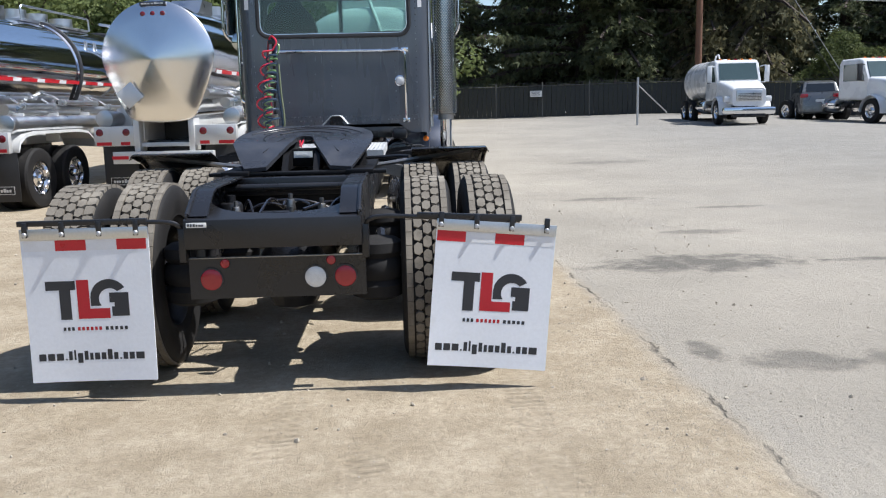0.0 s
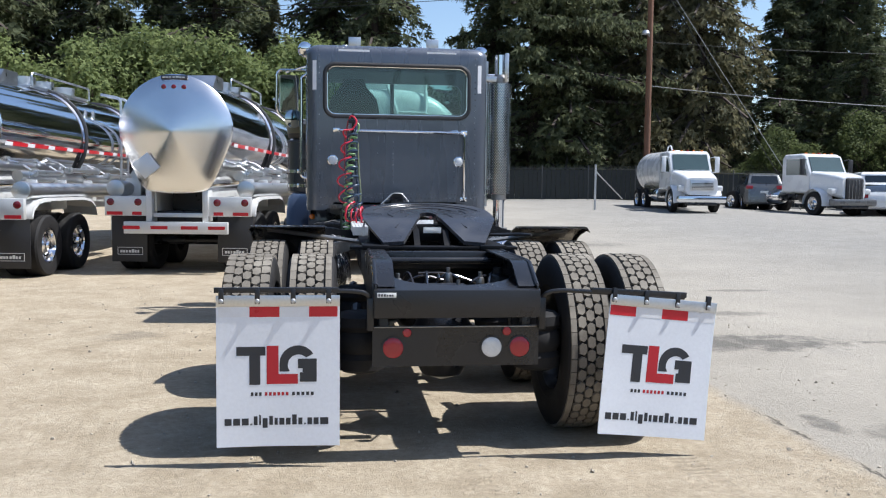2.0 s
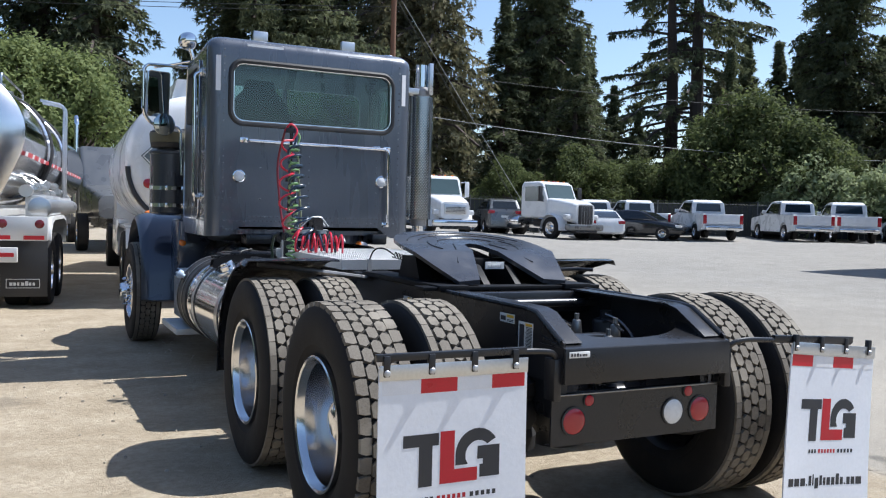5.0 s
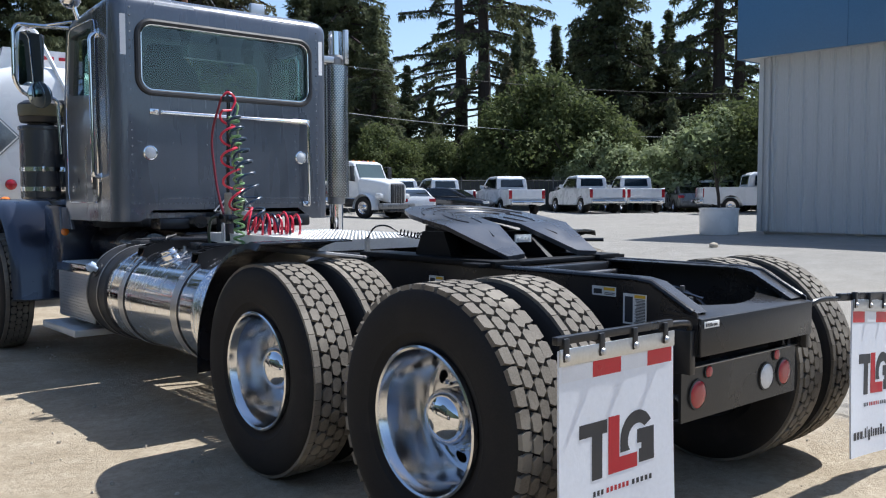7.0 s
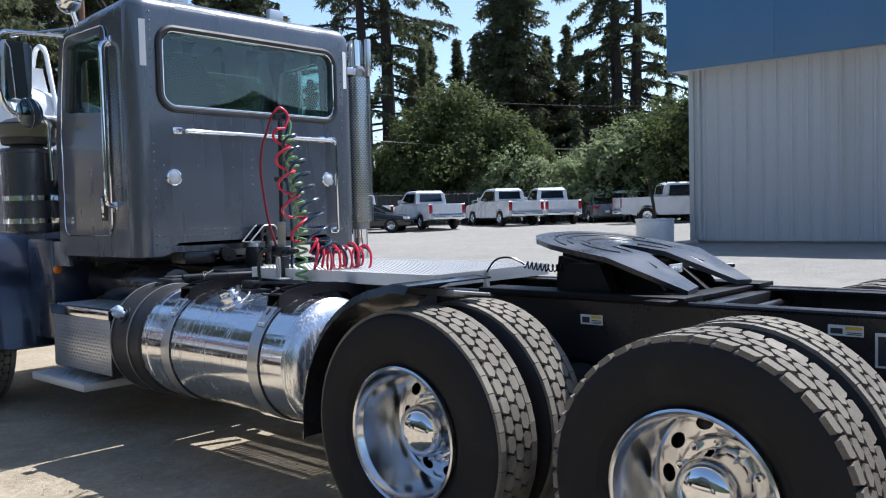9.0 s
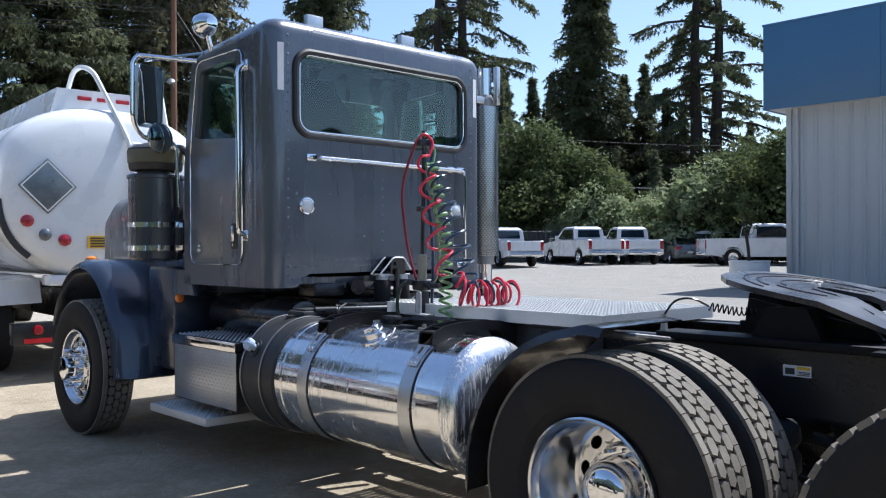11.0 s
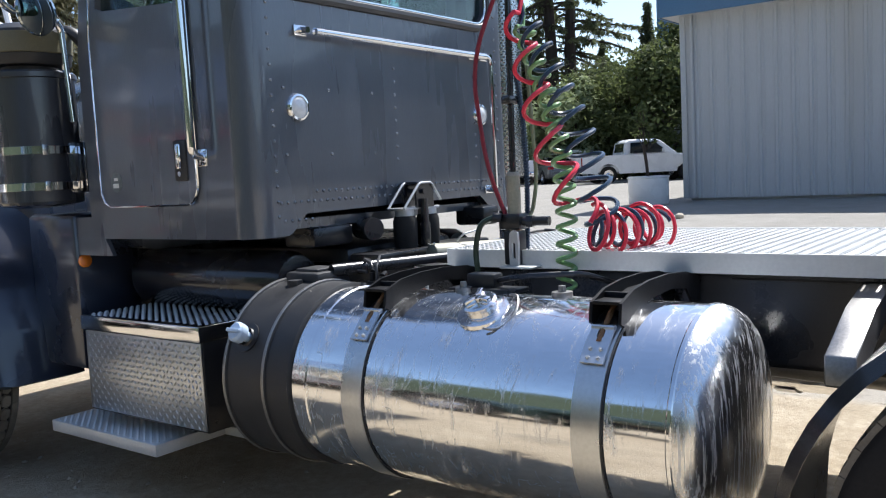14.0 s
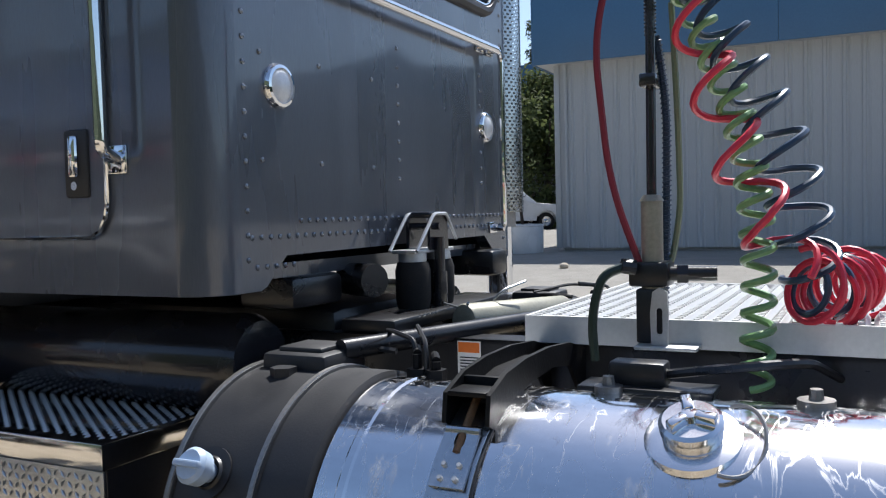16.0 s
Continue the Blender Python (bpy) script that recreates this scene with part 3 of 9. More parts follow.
# finer gravel strewn along the joint and behind the truck
gv, gf = [], []
for i in range(5200):
    y = rng.uniform(1.4, 6.5)
    x = 1.25 + rng.gauss(0, 0.35) if i % 3 else rng.uniform(-4.5, 3.5)
    s = rng.uniform(0.002, 0.006)
    z = ground_z(x, y) + 0.012 * noise.noise((x * 0.6, y * 0.6, 0)) + s * 0.3
    o = len(gv)
    gv += [(x - s, y, z), (x + s * 0.8, y + s * 0.3, z), (x, y - s * 0.9, z), (x + s * 0.2, y + s, z), (x, y, z + s * 0.7)]
    gf += [(o, o + 2, o + 4), (o + 2, o + 1, o + 4), (o + 1, o + 3, o + 4), (o + 3, o, o + 4)]
me = bpy.data.meshes.new("fine_gravel")
me.from_pydata(gv, [], gf)
fine_gravel = tagged(new("fine_gravel", me), "fine pale gravel strewn over dirt and asphalt", "gravel", kind="stuff")
STONE = mat("pale_gravel", (0.40, 0.35, 0.28), 0.9, 0, 0.35, 3, 60)
me.materials.append(STONE)
tagged(part("gravel", bm, STONE, None, "loose pale gravel on the dirt"), category="gravel", kind="stuff")
bm = B()
for r_, m_ in ((0.10, pose(13.3, 13.05, ground_z(13.3, 13.05) + 0.04)),):
    bmesh.ops.create_icosphere(bm, subdivisions=2, radius=r_, matrix=m_ @ Matrix.Diagonal((1.3, 0.9, 0.7, 1)))
tagged(part("rock", bm, STONE, None, "small rock on the asphalt"), category="rock")

# ---------------------------------------------------------------- the shed
WX, WY = 18.85, 14.95
WZ = 0.42
shed = thing("metal_shed", (WX, WY, WZ), "grey ribbed metal shed with a blue fascia", "building")
rng = random.Random(4)
ridge = [(0, 0), (0.20, 0), (0.225, 0.035), (0.285, 0.035), (0.31, 0), (0.345, 0), (0.36, 0.012), (0.385, 0.012), (0.40, 0)]


def rib_wall(length, height, place):
    bm = B()
    prof = []
    u = 0.0
    while u < length:
        prof += [(u + a, b) for a, b in ridge if u + a < length]
        u += 0.41
    lo = [bm.verts.new(place(a, 0, b)) for a, b in prof]
    hi = [bm.verts.new(place(a, height, b)) for a, b in prof]
    for i in range(len(prof) - 1):
        bm.faces.new((lo[i], lo[i + 1], hi[i + 1], hi[i]))
    return bm


part("siding", rib_wall(12, 4.9, lambda u, v, d: Vector((-d, -u - 0.10, v))), SIDING, shed, "grey ribbed steel siding", 0.2)
part("siding", rib_wall(18, 4.9, lambda u, v, d: Vector((u + 0.10, d, v))), SIDING, shed, "grey ribbed steel siding", 0.2)
bm = B()
box(bm, 0.12, 18, -12, -0.12, -0.6, 7.05)
part("shed_core", bm, SIDING, shed)
bm = B()
box(bm, -0.045, 0.10, -0.10, 0.045, 0.0, 4.9, 0.004)
part("corner_trim", bm, SIDING, shed)
bm = B()
cyl(bm, (-0.09, -0.28, 0.05), (-0.09, -0.28, 4.85), 0.045, n=10)
part("downpipe", bm, SIDING, shed)
bm = B()
box(bm, -0.40, 18.4, -12.2, 0.45, 4.82, 4.92, 0.01)
part("soffit", bm, SIDING, shed)
# blue fascia panels, each with its own edge
for i in range(4):
    bm = B()
    box(bm, -0.45, -0.40, -3.0 * (i + 1) + 0.46, -3.0 * i + 0.455, 4.80, 7.1, 0.006)
    part("fascia_panel", bm, FASCIA, shed)
for i in range(6):
    bm = B()
    box(bm, -0.45 + 3.05 * i, -0.45 + 3.05 * (i + 1) - 0.006, 0.455, 0.505, 4.80, 7.1, 0.006)
    part("fascia_panel", bm, FASCIA, shed)
bm = B()
box(bm, -0.47, 18.5, -12.3, 0.53, 7.1, 7.16, 0.01)
part("coping", bm, FASCIA, shed)
# second, lower shed part further back
far_shed = thing("far_shed", (44.5, 25.3, 0.5), "far metal shed with a blue fascia", "building")
bm = B()
box(bm, 0, 14, -14, 0, -0.5, 6.3)
part("wall", bm, SIDING, far_shed)
bm = B()
box(bm, -0.4, 14.4, -14.4, 0.4, 6.3, 9.4, 0.02)
part("fascia", bm, FASCIA, far_shed)

# planter tub with a small tree
tub = thing("planter", (17.75, 15.55, ground_z(17.75, 15.55)), "white round planter tub beside the shed", "planter")
bm = B()
lathe(bm, [(0, 0), (0.50, 0), (0.52, 0.03), (0.53, 0.68), (0.55, 0.70), (0.55, 0.74), (0.50, 0.745), (0.48, 0.68), (0, 0.68)], Matrix(), 36)
part("tub", bm, WHITE, tub)
bm = B()
lathe(bm, [(0, 0.70), (0.3, 0.705), (0.485, 0.69)], Matrix(), 24)
part("soil", bm, BARK, tub)


# ---------------------------------------------------------------- trees
def conifer_mesh(seed, height, radius, base, count, sprays, size, bare=0.0, droop=0.25, pw=0.8, top=0.04, lace=0.28, hang=1.0):
    """Trunk and crown: whorled limbs that carry many flat drooping sprays."""
    rng = random.Random(seed)
    tb = B()
    k = 10
    pts = [Vector((0.25 * math.sin(i * 0.8 + seed) * i / k, 0.25 * math.cos(i + seed) * i / k, height * i / k)) for i in range(k + 1)]
    r0 = height * 0.020
    rings = []
    for i, p in enumerate(pts):
        r = r0 * (1 - 0.93 * i / k) * (1.35 if i == 0 else 1)
        rings.append([p + Vector((r * math.cos(a), r * math.sin(a), 0)) for a in (2 * math.pi * j / 9 for j in range(9))])
    ring_loft(tb, rings)
    vs, fs = [], []
    for b in range(count):
        f = base + (1 - base) * ((b + rng.random()) / count) ** 0.92
        z = height * f
        az = rng.uniform(0, 2 * math.pi)
        rel = (f - base) / (1 - base)
        reach = radius * (top + (1 - rel) ** pw) * rng.uniform(0.35, 1.15) * (0.8 + 0.2 * min(1, rel * 6)) * (1 + 0.22 * math.sin(az * 2 + seed) * math.sin(z * 0.55 + seed * 1.7))
        if reach < 0.3:
            reach = 0.3
        way = Vector((math.cos(az), math.sin(az), 0))
        lift = rng.uniform(-0.10, 0.22)
        tb_pts = [Vector((0, 0, z)) + way * reach * q + Vector((0, 0, (lift * q - droop * q * q) * reach)) for q in (0, 0.5, 1)]
        if bare or reach > 1.4:
            tube(tb, tb_pts, 0.035 + 0.012 * reach, 4, caps=False)
        ns = max(4, int(sprays * (0.35 + reach / radius)))
        fall = hang * rng.uniform(0.5, 1.5)
        for i in range(ns):
            q = bare + (1 - bare) * rng.random() ** 0.5
            c = way * reach * q + Vector((0, 0, z + (lift * q - droop * q * q) * reach))
            wide = reach * lace * (1.15 - q * 0.5)
            c += Vector((-way.y, way.x, 0)) * rng.uniform(-wide, wide) + Vector((0, 0, -fall * rng.random() ** 1.4 + 0.1 * size))
            nrm = (way * 0.7 + Vector((rng.uniform(-0.9, 0.9), rng.uniform(-0.9, 0.9), rng.uniform(-0.4, 0.9)))).normalized()
            d = way * rng.uniform(-0.2, 0.6) + Vector((rng.uniform(-0.8, 0.8), rng.uniform(-0.8, 0.8), rng.uniform(-1.3, 0.0)))
            d = (d - nrm * d.dot(nrm)).normalized()
            sd = nrm.cross(d)
            L_, W_ = size * rng.uniform(0.6, 1.4), size * 0.19
            o = len(vs)
            fork = sd * L_ * rng.uniform(0.15, 0.45)
            vs += [c - sd * W_, c + sd * W_, c + d * L_ - fork, c + d * L_ * rng.uniform(0.6, 1.0) + fork]
            fs += [(o, o + 1, o + 2), (o, o + 1, o + 3)]
    me = bpy.data.meshes.new("crown")
    me.from_pydata([tuple(v) for v in vs], [], fs)
    return mesh_of("trunk", tb, BARK), me


def broad_mesh(seed, height, spread, clumps, leaves, size, low=0.15):
    """Trunk with limbs, and clumps of loose leaves of uneven size with gaps."""
    rng = random.Random(seed)
    tb = B()
    tube(tb, [(0, 0, 0), (0.1, 0, height * 0.2), (0, 0.1, height * 0.45)], height * 0.022, 8)
    vs, fs = [], []
    for c in range(clumps):
        az = rng.uniform(0, 2 * math.pi)
        f = low + (0.97 - low) * rng.random() ** 0.85
        prof = math.sin(math.pi * min(1, (f * 0.85 + 0.12))) ** 0.6
        r = spread * prof * math.sqrt(rng.random()) * 0.95
        ctr = Vector((r * math.cos(az), r * math.sin(az), height * f))
        tube(tb, [(0, 0.05, height * min(f, 0.42) * 0.9), tuple(ctr * 0.55 + Vector((0, 0, height * 0.12))), tuple(ctr)], height * 0.006, 4, caps=False)
        cr = spread * rng.uniform(0.16, 0.34)
        for i in range(leaves):
            d = Vector((rng.gauss(0, 1), rng.gauss(0, 1), rng.gauss(0, 0.8))).normalized()
            p = ctr + d * cr * (0.55 + 0.5 * rng.random() ** 0.5)
            a = Vector((rng.gauss(0, 1), rng.gauss(0, 1), rng.gauss(0, 0.7))).normalized()
            b = a.cross(d + Vector((0.01, 0.02, 0.3))).normalized()
            L_ = size * rng.uniform(0.6, 1.5)
            o = len(vs)
            vs += [p, p + a * L_ * 0.6 + b * L_ * 0.42, p + a * L_ - b * L_ * 0.25]
            fs.append((o, o + 1, o + 2))
    me = bpy.data.meshes.new("crown")
    me.from_pydata([tuple(v) for v in vs], [], fs)
    return mesh_of("trunk", tb, BARK), me


def plant(kind, meshes, crown_mat, x, y, turn, scale, label, z=None, fat=1.0):
    t = thing(kind, pose(x, y, ground_z(x, y) if z is None else z, 0, 0, turn) @ Matrix.Diagonal((scale * fat, scale * fat, scale, 1)), label, "tree", group="trees round the yard")
    o = new("trunk", meshes[0])
    o.parent = t
    me = meshes[1]
    if not me.materials:
        me.materials.append(crown_mat)
    o = new("crown", me)
    o.parent = t
    return t


CON = [conifer_mesh(1, 26, 4.0, 0.02, 260, 105, 0.36, pw=0.62, droop=0.40), conifer_mesh(2, 27, 3.4, 0.02, 260, 95, 0.35, pw=0.55, droop=0.45),
       conifer_mesh(3, 24, 4.3, 0.02, 240, 110, 0.37, droop=0.35, pw=0.5), conifer_mesh(4, 28, 3.6, 0.03, 250, 100, 0.35, pw=0.7, droop=0.42)]
CON_DRY = [conifer_mesh(5, 24, 4.0, 0.02, 260, 105, 0.36, pw=0.55, droop=0.40), conifer_mesh(6, 22, 3.4, 0.03, 240, 95, 0.35, pw=0.6, droop=0.42)]
SPARSE = [conifer_mesh(7, 27, 5.6, 0.10, 80, 130, 0.34, bare=0.12, droop=0.24, pw=0.3, lace=0.12, hang=0.45), conifer_mesh(8, 29, 5.2, 0.12, 78, 125, 0.34, bare=0.12, droop=0.26, pw=0.3, lace=0.12, hang=0.45)]
CEDAR = [conifer_mesh(9, 24, 8.0, 0.08, 150, 240, 0.38, droop=0.12, pw=0.5, lace=0.2, hang=0.5)]
PINE = [conifer_mesh(31, 26, 5.0, 0.03, 270, 105, 0.36, pw=1.0, droop=0.28, hang=0.7, top=0.02), conifer_mesh(32, 25, 4.3, 0.03, 260, 95, 0.35, pw=0.9, droop=0.32, hang=0.7, top=0.02)]
FIR = [conifer_mesh(33, 28, 4.7, 0.02, 400, 150, 0.36, pw=0.6, droop=0.26, hang=0.8, top=0.03)]
FAR_CON = [conifer_mesh(21, 26, 5.2, 0.02, 150, 42, 0.75, pw=0.62, droop=0.35), conifer_mesh(22, 25, 5.6, 0.02, 150, 42, 0.75, pw=0.5, droop=0.35)]
OAK = [broad_mesh(11, 8.5, 4.6, 72, 240, 0.27, 0.05), broad_mesh(12, 7.0, 4.0, 64, 240, 0.25, 0.04), broad_mesh(13, 10.0, 4.4, 76, 240, 0.28, 0.08)]
OAK_SUNLIT = [(trunk, crown.copy()) for trunk, crown in OAK]
SHRUB = [broad_mesh(14, 3.6, 2.0, 36, 170, 0.19, 0.05), broad_mesh(15, 2.6, 1.6, 30, 170, 0.17, 0.05)]


def polar(deg, dist):
    """A place by bearing from +y, clockwise, seen from the yard's middle."""
    a = radians(1.026 * deg + 0.45)
    return -2.2 + 0.97 * dist * math.sin(a), 1.5 + 0.97 * dist * math.cos(a)


rng = random.Random(77)
C_LAB = "tall dark green redwood behind the yard fence"
D_LAB = "redwood with browning foliage behind the fence"
S_LAB = "tall thin redwood with sparse drooping limbs"
O_LAB = "dense mid green oak at the yard's edge"
B_LAB = "light green shrub at the yard fence"
for deg, dist, kind, i, sc in (
        (-27, 58, 0, 0, 1.0), (-23.5, 62, 0, 1, 1.05), (-20, 56, 0, 2, 1.0), (-16.5, 60, 0, 3, 1.0), (-13, 57, 0, 0, 0.95), (-9.5, 61, 0, 1, 1.0), (-6.2, 58, 0, 2, 0.95), (-3.4, 63, 1, 1, 0.70),
        (1.2, 60, 0, 0, 0.98), (3.8, 57, 0, 2, 0.90), (14.2, 58, 3, 0, 1.0), (11.5, 62, 0, 1, 0.9), (16.5, 58, 0, 3, 0.95), (18.8, 64, 0, 0, 1.1), (21.6, 60, 6, 1, 1.10),
        (24.6, 61, 6, 0, 1.12), (29.2, 66, 4, 0, 0.66), (32.0, 70, 5, 0, 1.12), (33.9, 64, 4, 1, 0.58), (26.6, 80, 4, 1, 0.55), (30.6, 78, 4, 0, 0.72), (34.8, 80, 4, 0, 0.60), (36.4, 82, 4, 1, 0.52), (38.0, 80, 4, 0, 0.40), (43.4, 76, 4, 1, 0.60), (40.0, 90, 2, 0, 1.5), (41.5, 90, 2, 1, 1.5),
        (42.8, 75, 1, 1, 0.56), (44.5, 104, 4, 0, 0.82), (46.3, 105, 4, 1, 0.84), (47.6, 105, 4, 0, 0.80), (49.7, 95, 5, 0, 1.28), (51.9, 97, 4, 1, 0.78), (53.2, 98, 4, 0, 0.80), (54.5, 95, 4, 1, 0.70), (55.6, 97, 4, 0, 0.62),
        (56.2, 90, 2, 1, 1.4), (57.4, 90, 2, 0, 1.45), (59.5, 95, 4, 1, 0.55), (61.7, 80, 4, 0, 0.56), (63.8, 70, 0, 1, 0.62), (66, 68, 0, 2, 0.7), (69, 66, 0, 0, 0.75), (73, 70, 0, 3, 0.7)):
    x, y = polar(deg, dist)
    meshes = (CON, CON_DRY, SPARSE, CEDAR, PINE, FIR, CON_DRY)[kind][i]
    plant("redwood_tree", meshes, NEEDLES_DRY if kind in (1, 6) else NEEDLES, x, y, rng.uniform(0, 360), sc, (C_LAB, D_LAB, S_LAB, "broad dark cedar with level limbs", "dark cone shaped conifer behind the yard", "tall dense dark fir behind the parked pickups", D_LAB)[kind], fat=1.5 if kind == 4 else 1.0 if kind > 1 else 1.35 if dist > 70 else 1.25 if sc > 0.85 else 1.5)
# a darker second rank closes the gaps low down
for deg in range(-30, 80, 4):
    x, y = polar(deg + rng.uniform(-1, 1), rng.uniform(74, 82))
    plant("redwood_tree", FAR_CON[rng.randrange(2)], NEEDLES, x, y, rng.uniform(0, 360), rng.uniform(0.26, 0.36) if deg > 36 else rng.uniform(0.42, 0.58) if deg > 4 else rng.uniform(0.5, 0.7), C_LAB)
for deg, dist, i, sc in ((-24, 46, 0, 1.0), (-20.5, 44, 2, 0.9), (-17, 46, 1, 1.0), (-13.6, 45, 0, 1.0), (-10.2, 46, 2, 0.95), (-7, 44, 0, 1.05), (-3.8, 45, 1, 1.15), (-0.8, 46, 2, 0.95), (2.4, 45, 0, 1.0),
                         (34.0, 60, 0, 0.62), (37.5, 62, 1, 0.66), (40.2, 62, 0, 0.58), (42.2, 60, 2, 0.66), (44.5, 58, 0, 0.98), (46.9, 56, 1, 0.92), (50.0, 62, 2, 0.5), (53.0, 62, 1, 0.62), (56.6, 52, 1, 0.84), (58.6, 50, 2, 0.6), (61.5, 48, 0, 0.9), (66, 50, 2, 0.8),
                         (29.5, 56, 0, 0.5)):
    x, y = polar(deg, dist)
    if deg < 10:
        plant("oak_tree", OAK_SUNLIT[i], LEAVES_SUNNY, x, y, rng.uniform(0, 360), 0.84 * sc, "dense oak behind the trailers, leaves lightened as if sunlit")
    else:
        plant("oak_tree", OAK[i], LEAVES, x, y, rng.uniform(0, 360), sc, O_LAB)
for deg, dist, i, sc in ((31.2, 52, 1, 0.80), (46.6, 54, 1, 1.1), (48.3, 53.5, 0, 1.2), (51.2, 53.4, 1, 1.35), (54.3, 52, 0, 1.4), (55.3, 51, 0, 1.45)):
    x, y = polar(deg, dist)
    plant("shrub", SHRUB[i], LEAVES_PALE, x, y, rng.uniform(0, 360), sc, B_LAB)
plant("potted_tree", broad_mesh(16, 2.0, 0.5, 9, 26, 0.10, 0.45), LEAVES, 17.75, 15.55, 40, 1.0, "small thin potted tree with few leaves", ground_z(17.75, 15.55) + 0.66)

# far wooded backdrop closes the horizon all round
verts, faces = [], []
n = 240
for i in range(n):
    a = 2 * math.pi * i / n
    h = 9 + 4 * noise.noise((math.cos(a) * 9, math.sin(a) * 9, 3)) + 2 * noise.noise((math.cos(a) * 40, math.sin(a) * 40, 3))
    # unseen taller stretches, added to darken what door, cab and tank reflect
    h += 50 * max(0.0, -math.cos(a)) ** 2 + 18 * max(0.0, math.cos(a + 0.5)) ** 4
    verts += [(150 * math.cos(a), 30 + 150 * math.sin(a), -1), (150 * math.cos(a), 30 + 150 * math.sin(a), h)]
for i in range(n):
    j = (i + 1) % n
    faces.append((2 * i, 2 * j, 2 * j + 1, 2 * i + 1))
me = bpy.data.meshes.new("backdrop")
me.from_pydata(verts, [], faces)
me.materials.append(mat("far_woods", (0.035, 0.05, 0.03), 0.95, 0, 0.5, 0.25, 2.0))
tagged(new("backdrop", me), "far belt of dark woods, raised out of view to dim reflections", "woods", kind="structure")

# ---------------------------------------------------------------- fence, pole and wires
fence = thing("yard_fence", (0, 0, 0), "dark slatted chain link fence along the trees", "fence", kind="structure")
FENCE_STEEL = mat("dull_fence_steel", (0.13, 0.13, 0.125), 0.6, 0.4, 0.15, 9, 100)
MESHWIRE = mat("dark_fence_slats", (0.025, 0.028, 0.026), 0.7, 0, 0.3, 3, 30)
fpts = [polar(d, 51 if d < 34 else 51 + (d - 34) * 0.1) for d in range(-30, 72, 3)]
bm = B()
for (x0, y0), (x1, y1) in zip(fpts, fpts[1:]):
    a, b = Vector((x0, y0, ground_z(x0, y0))), Vector((x1, y1, ground_z(x1, y1)))
    w = (b - a)
    nrm = Vector((-w.y, w.x, 0)).normalized() * 0.01
    k = 10
    for q in range(k):
        p, r = a + w * (q / k), a + w * ((q + 0.94) / k)
        prism(bm, [(0, 0.05), (1, 0.05), (1, 1.75), (0, 1.75)], lambda u, v, d: p.lerp(r, u) + Vector((0, 0, v)) + nrm * d, -1, 1)
part("fabric", bm, MESHWIRE, fence)
bm = B()
for x, y in fpts:
    cyl(bm, (x, y, ground_z(x, y) - 0.1), (x, y, ground_z(x, y) + 2.0), 0.035, n=8)
for (x0, y0), (x1, y1) in zip(fpts, fpts[1:]):
    tube(bm, [(x0, y0, ground_z(x0, y0) + 1.8), (x1, y1, ground_z(x1, y1) + 1.8)], 0.02, 6)
    for h in (1.88, 1.96):
        tube(bm, [(x0, y0, ground_z(x0, y0) + h), (x1, y1, ground_z(x1, y1) + h)], 0.006, 4)
part("posts_and_rail", bm, FENCE_STEEL, fence)
sgn = thing("fence_sign", (*polar(11.6, 50.7), 1.35 + ground_z(*polar(11.6, 50.7))), "small white sign on the fence", "sign", -11.6)
bm = B()
box(bm, -0.33, 0.33, -0.01, 0.01, -0.17, 0.17, 0.003)
part("board", bm, LABEL, sgn)
bm = B()
for z in (-0.08, 0.02, 0.09):
    box(bm, -0.25, 0.25, -0.014, -0.010, z, z + 0.035)
part("print", bm, INK_DARK, sgn)
# gate post near the white tanker
gate = thing("gate_post", (*polar(18.9, 38.5), ground_z(*polar(18.9, 38.5))), "grey gate post with a brace", "post")
bm = B()
cyl(bm, (0, 0, 0), (0, 0, 2.0), 0.05, n=10)
tube(bm, [(0, 0, 1.7), (1.6, 1.0, 0.5)], 0.025, 6)
part("post", bm, GALV, gate)

pole = thing("utility_pole", (*polar(21.7, 50), 0.3), "tall brown wooden utility pole with a lamp", "utility pole")
bm = B()
cyl(bm, (0, 0, -0.5), (0, 0, 17), 0.19, 0.13, 14)
part("mast", bm, POLE_WOOD, pole)
bm = B()
tube(bm, bend([(0, 0, 9.5), (-0.4, -0.6, 9.8), (-0.55, -0.8, 9.7)], 0.2), 0.03, 8)
lathe(bm, [(0.0, 0.2), (0.16, 0.15), (0.22, 0.0), (0.2, -0.05), (0, -0.08)], Matrix.Translation((-0.55, -0.8, 9.6)), 16)
part("yard_lamp", bm, GALV, pole)
bm = B()
box(bm, -1.1, 1.1, -0.06, 0.06, 15.2, 15.35)
part("crossarm", bm, POLE_WOOD, pole)
pxw, pyw = polar(21.7, 50)
wires = thing("overhead_wires", (0, 0, 0), "thin overhead wires on the pole", "wires")
CABLE = mat("black_cable", (0.02, 0.02, 0.02), 0.6)
CABLE_GREY = mat("grey_cable", (0.30, 0.30, 0.29), 0.5)


def wire(a, b, sag, r, m_):
    a, b = Vector(a), Vector(b)
    bm = B()
    tube(bm, [a.lerp(b, i / 30) - Vector((0, 0, sag * 4 * (i / 30) * (1 - i / 30))) for i in range(31)], r, 5)
    part("wire", bm, m_, wires)


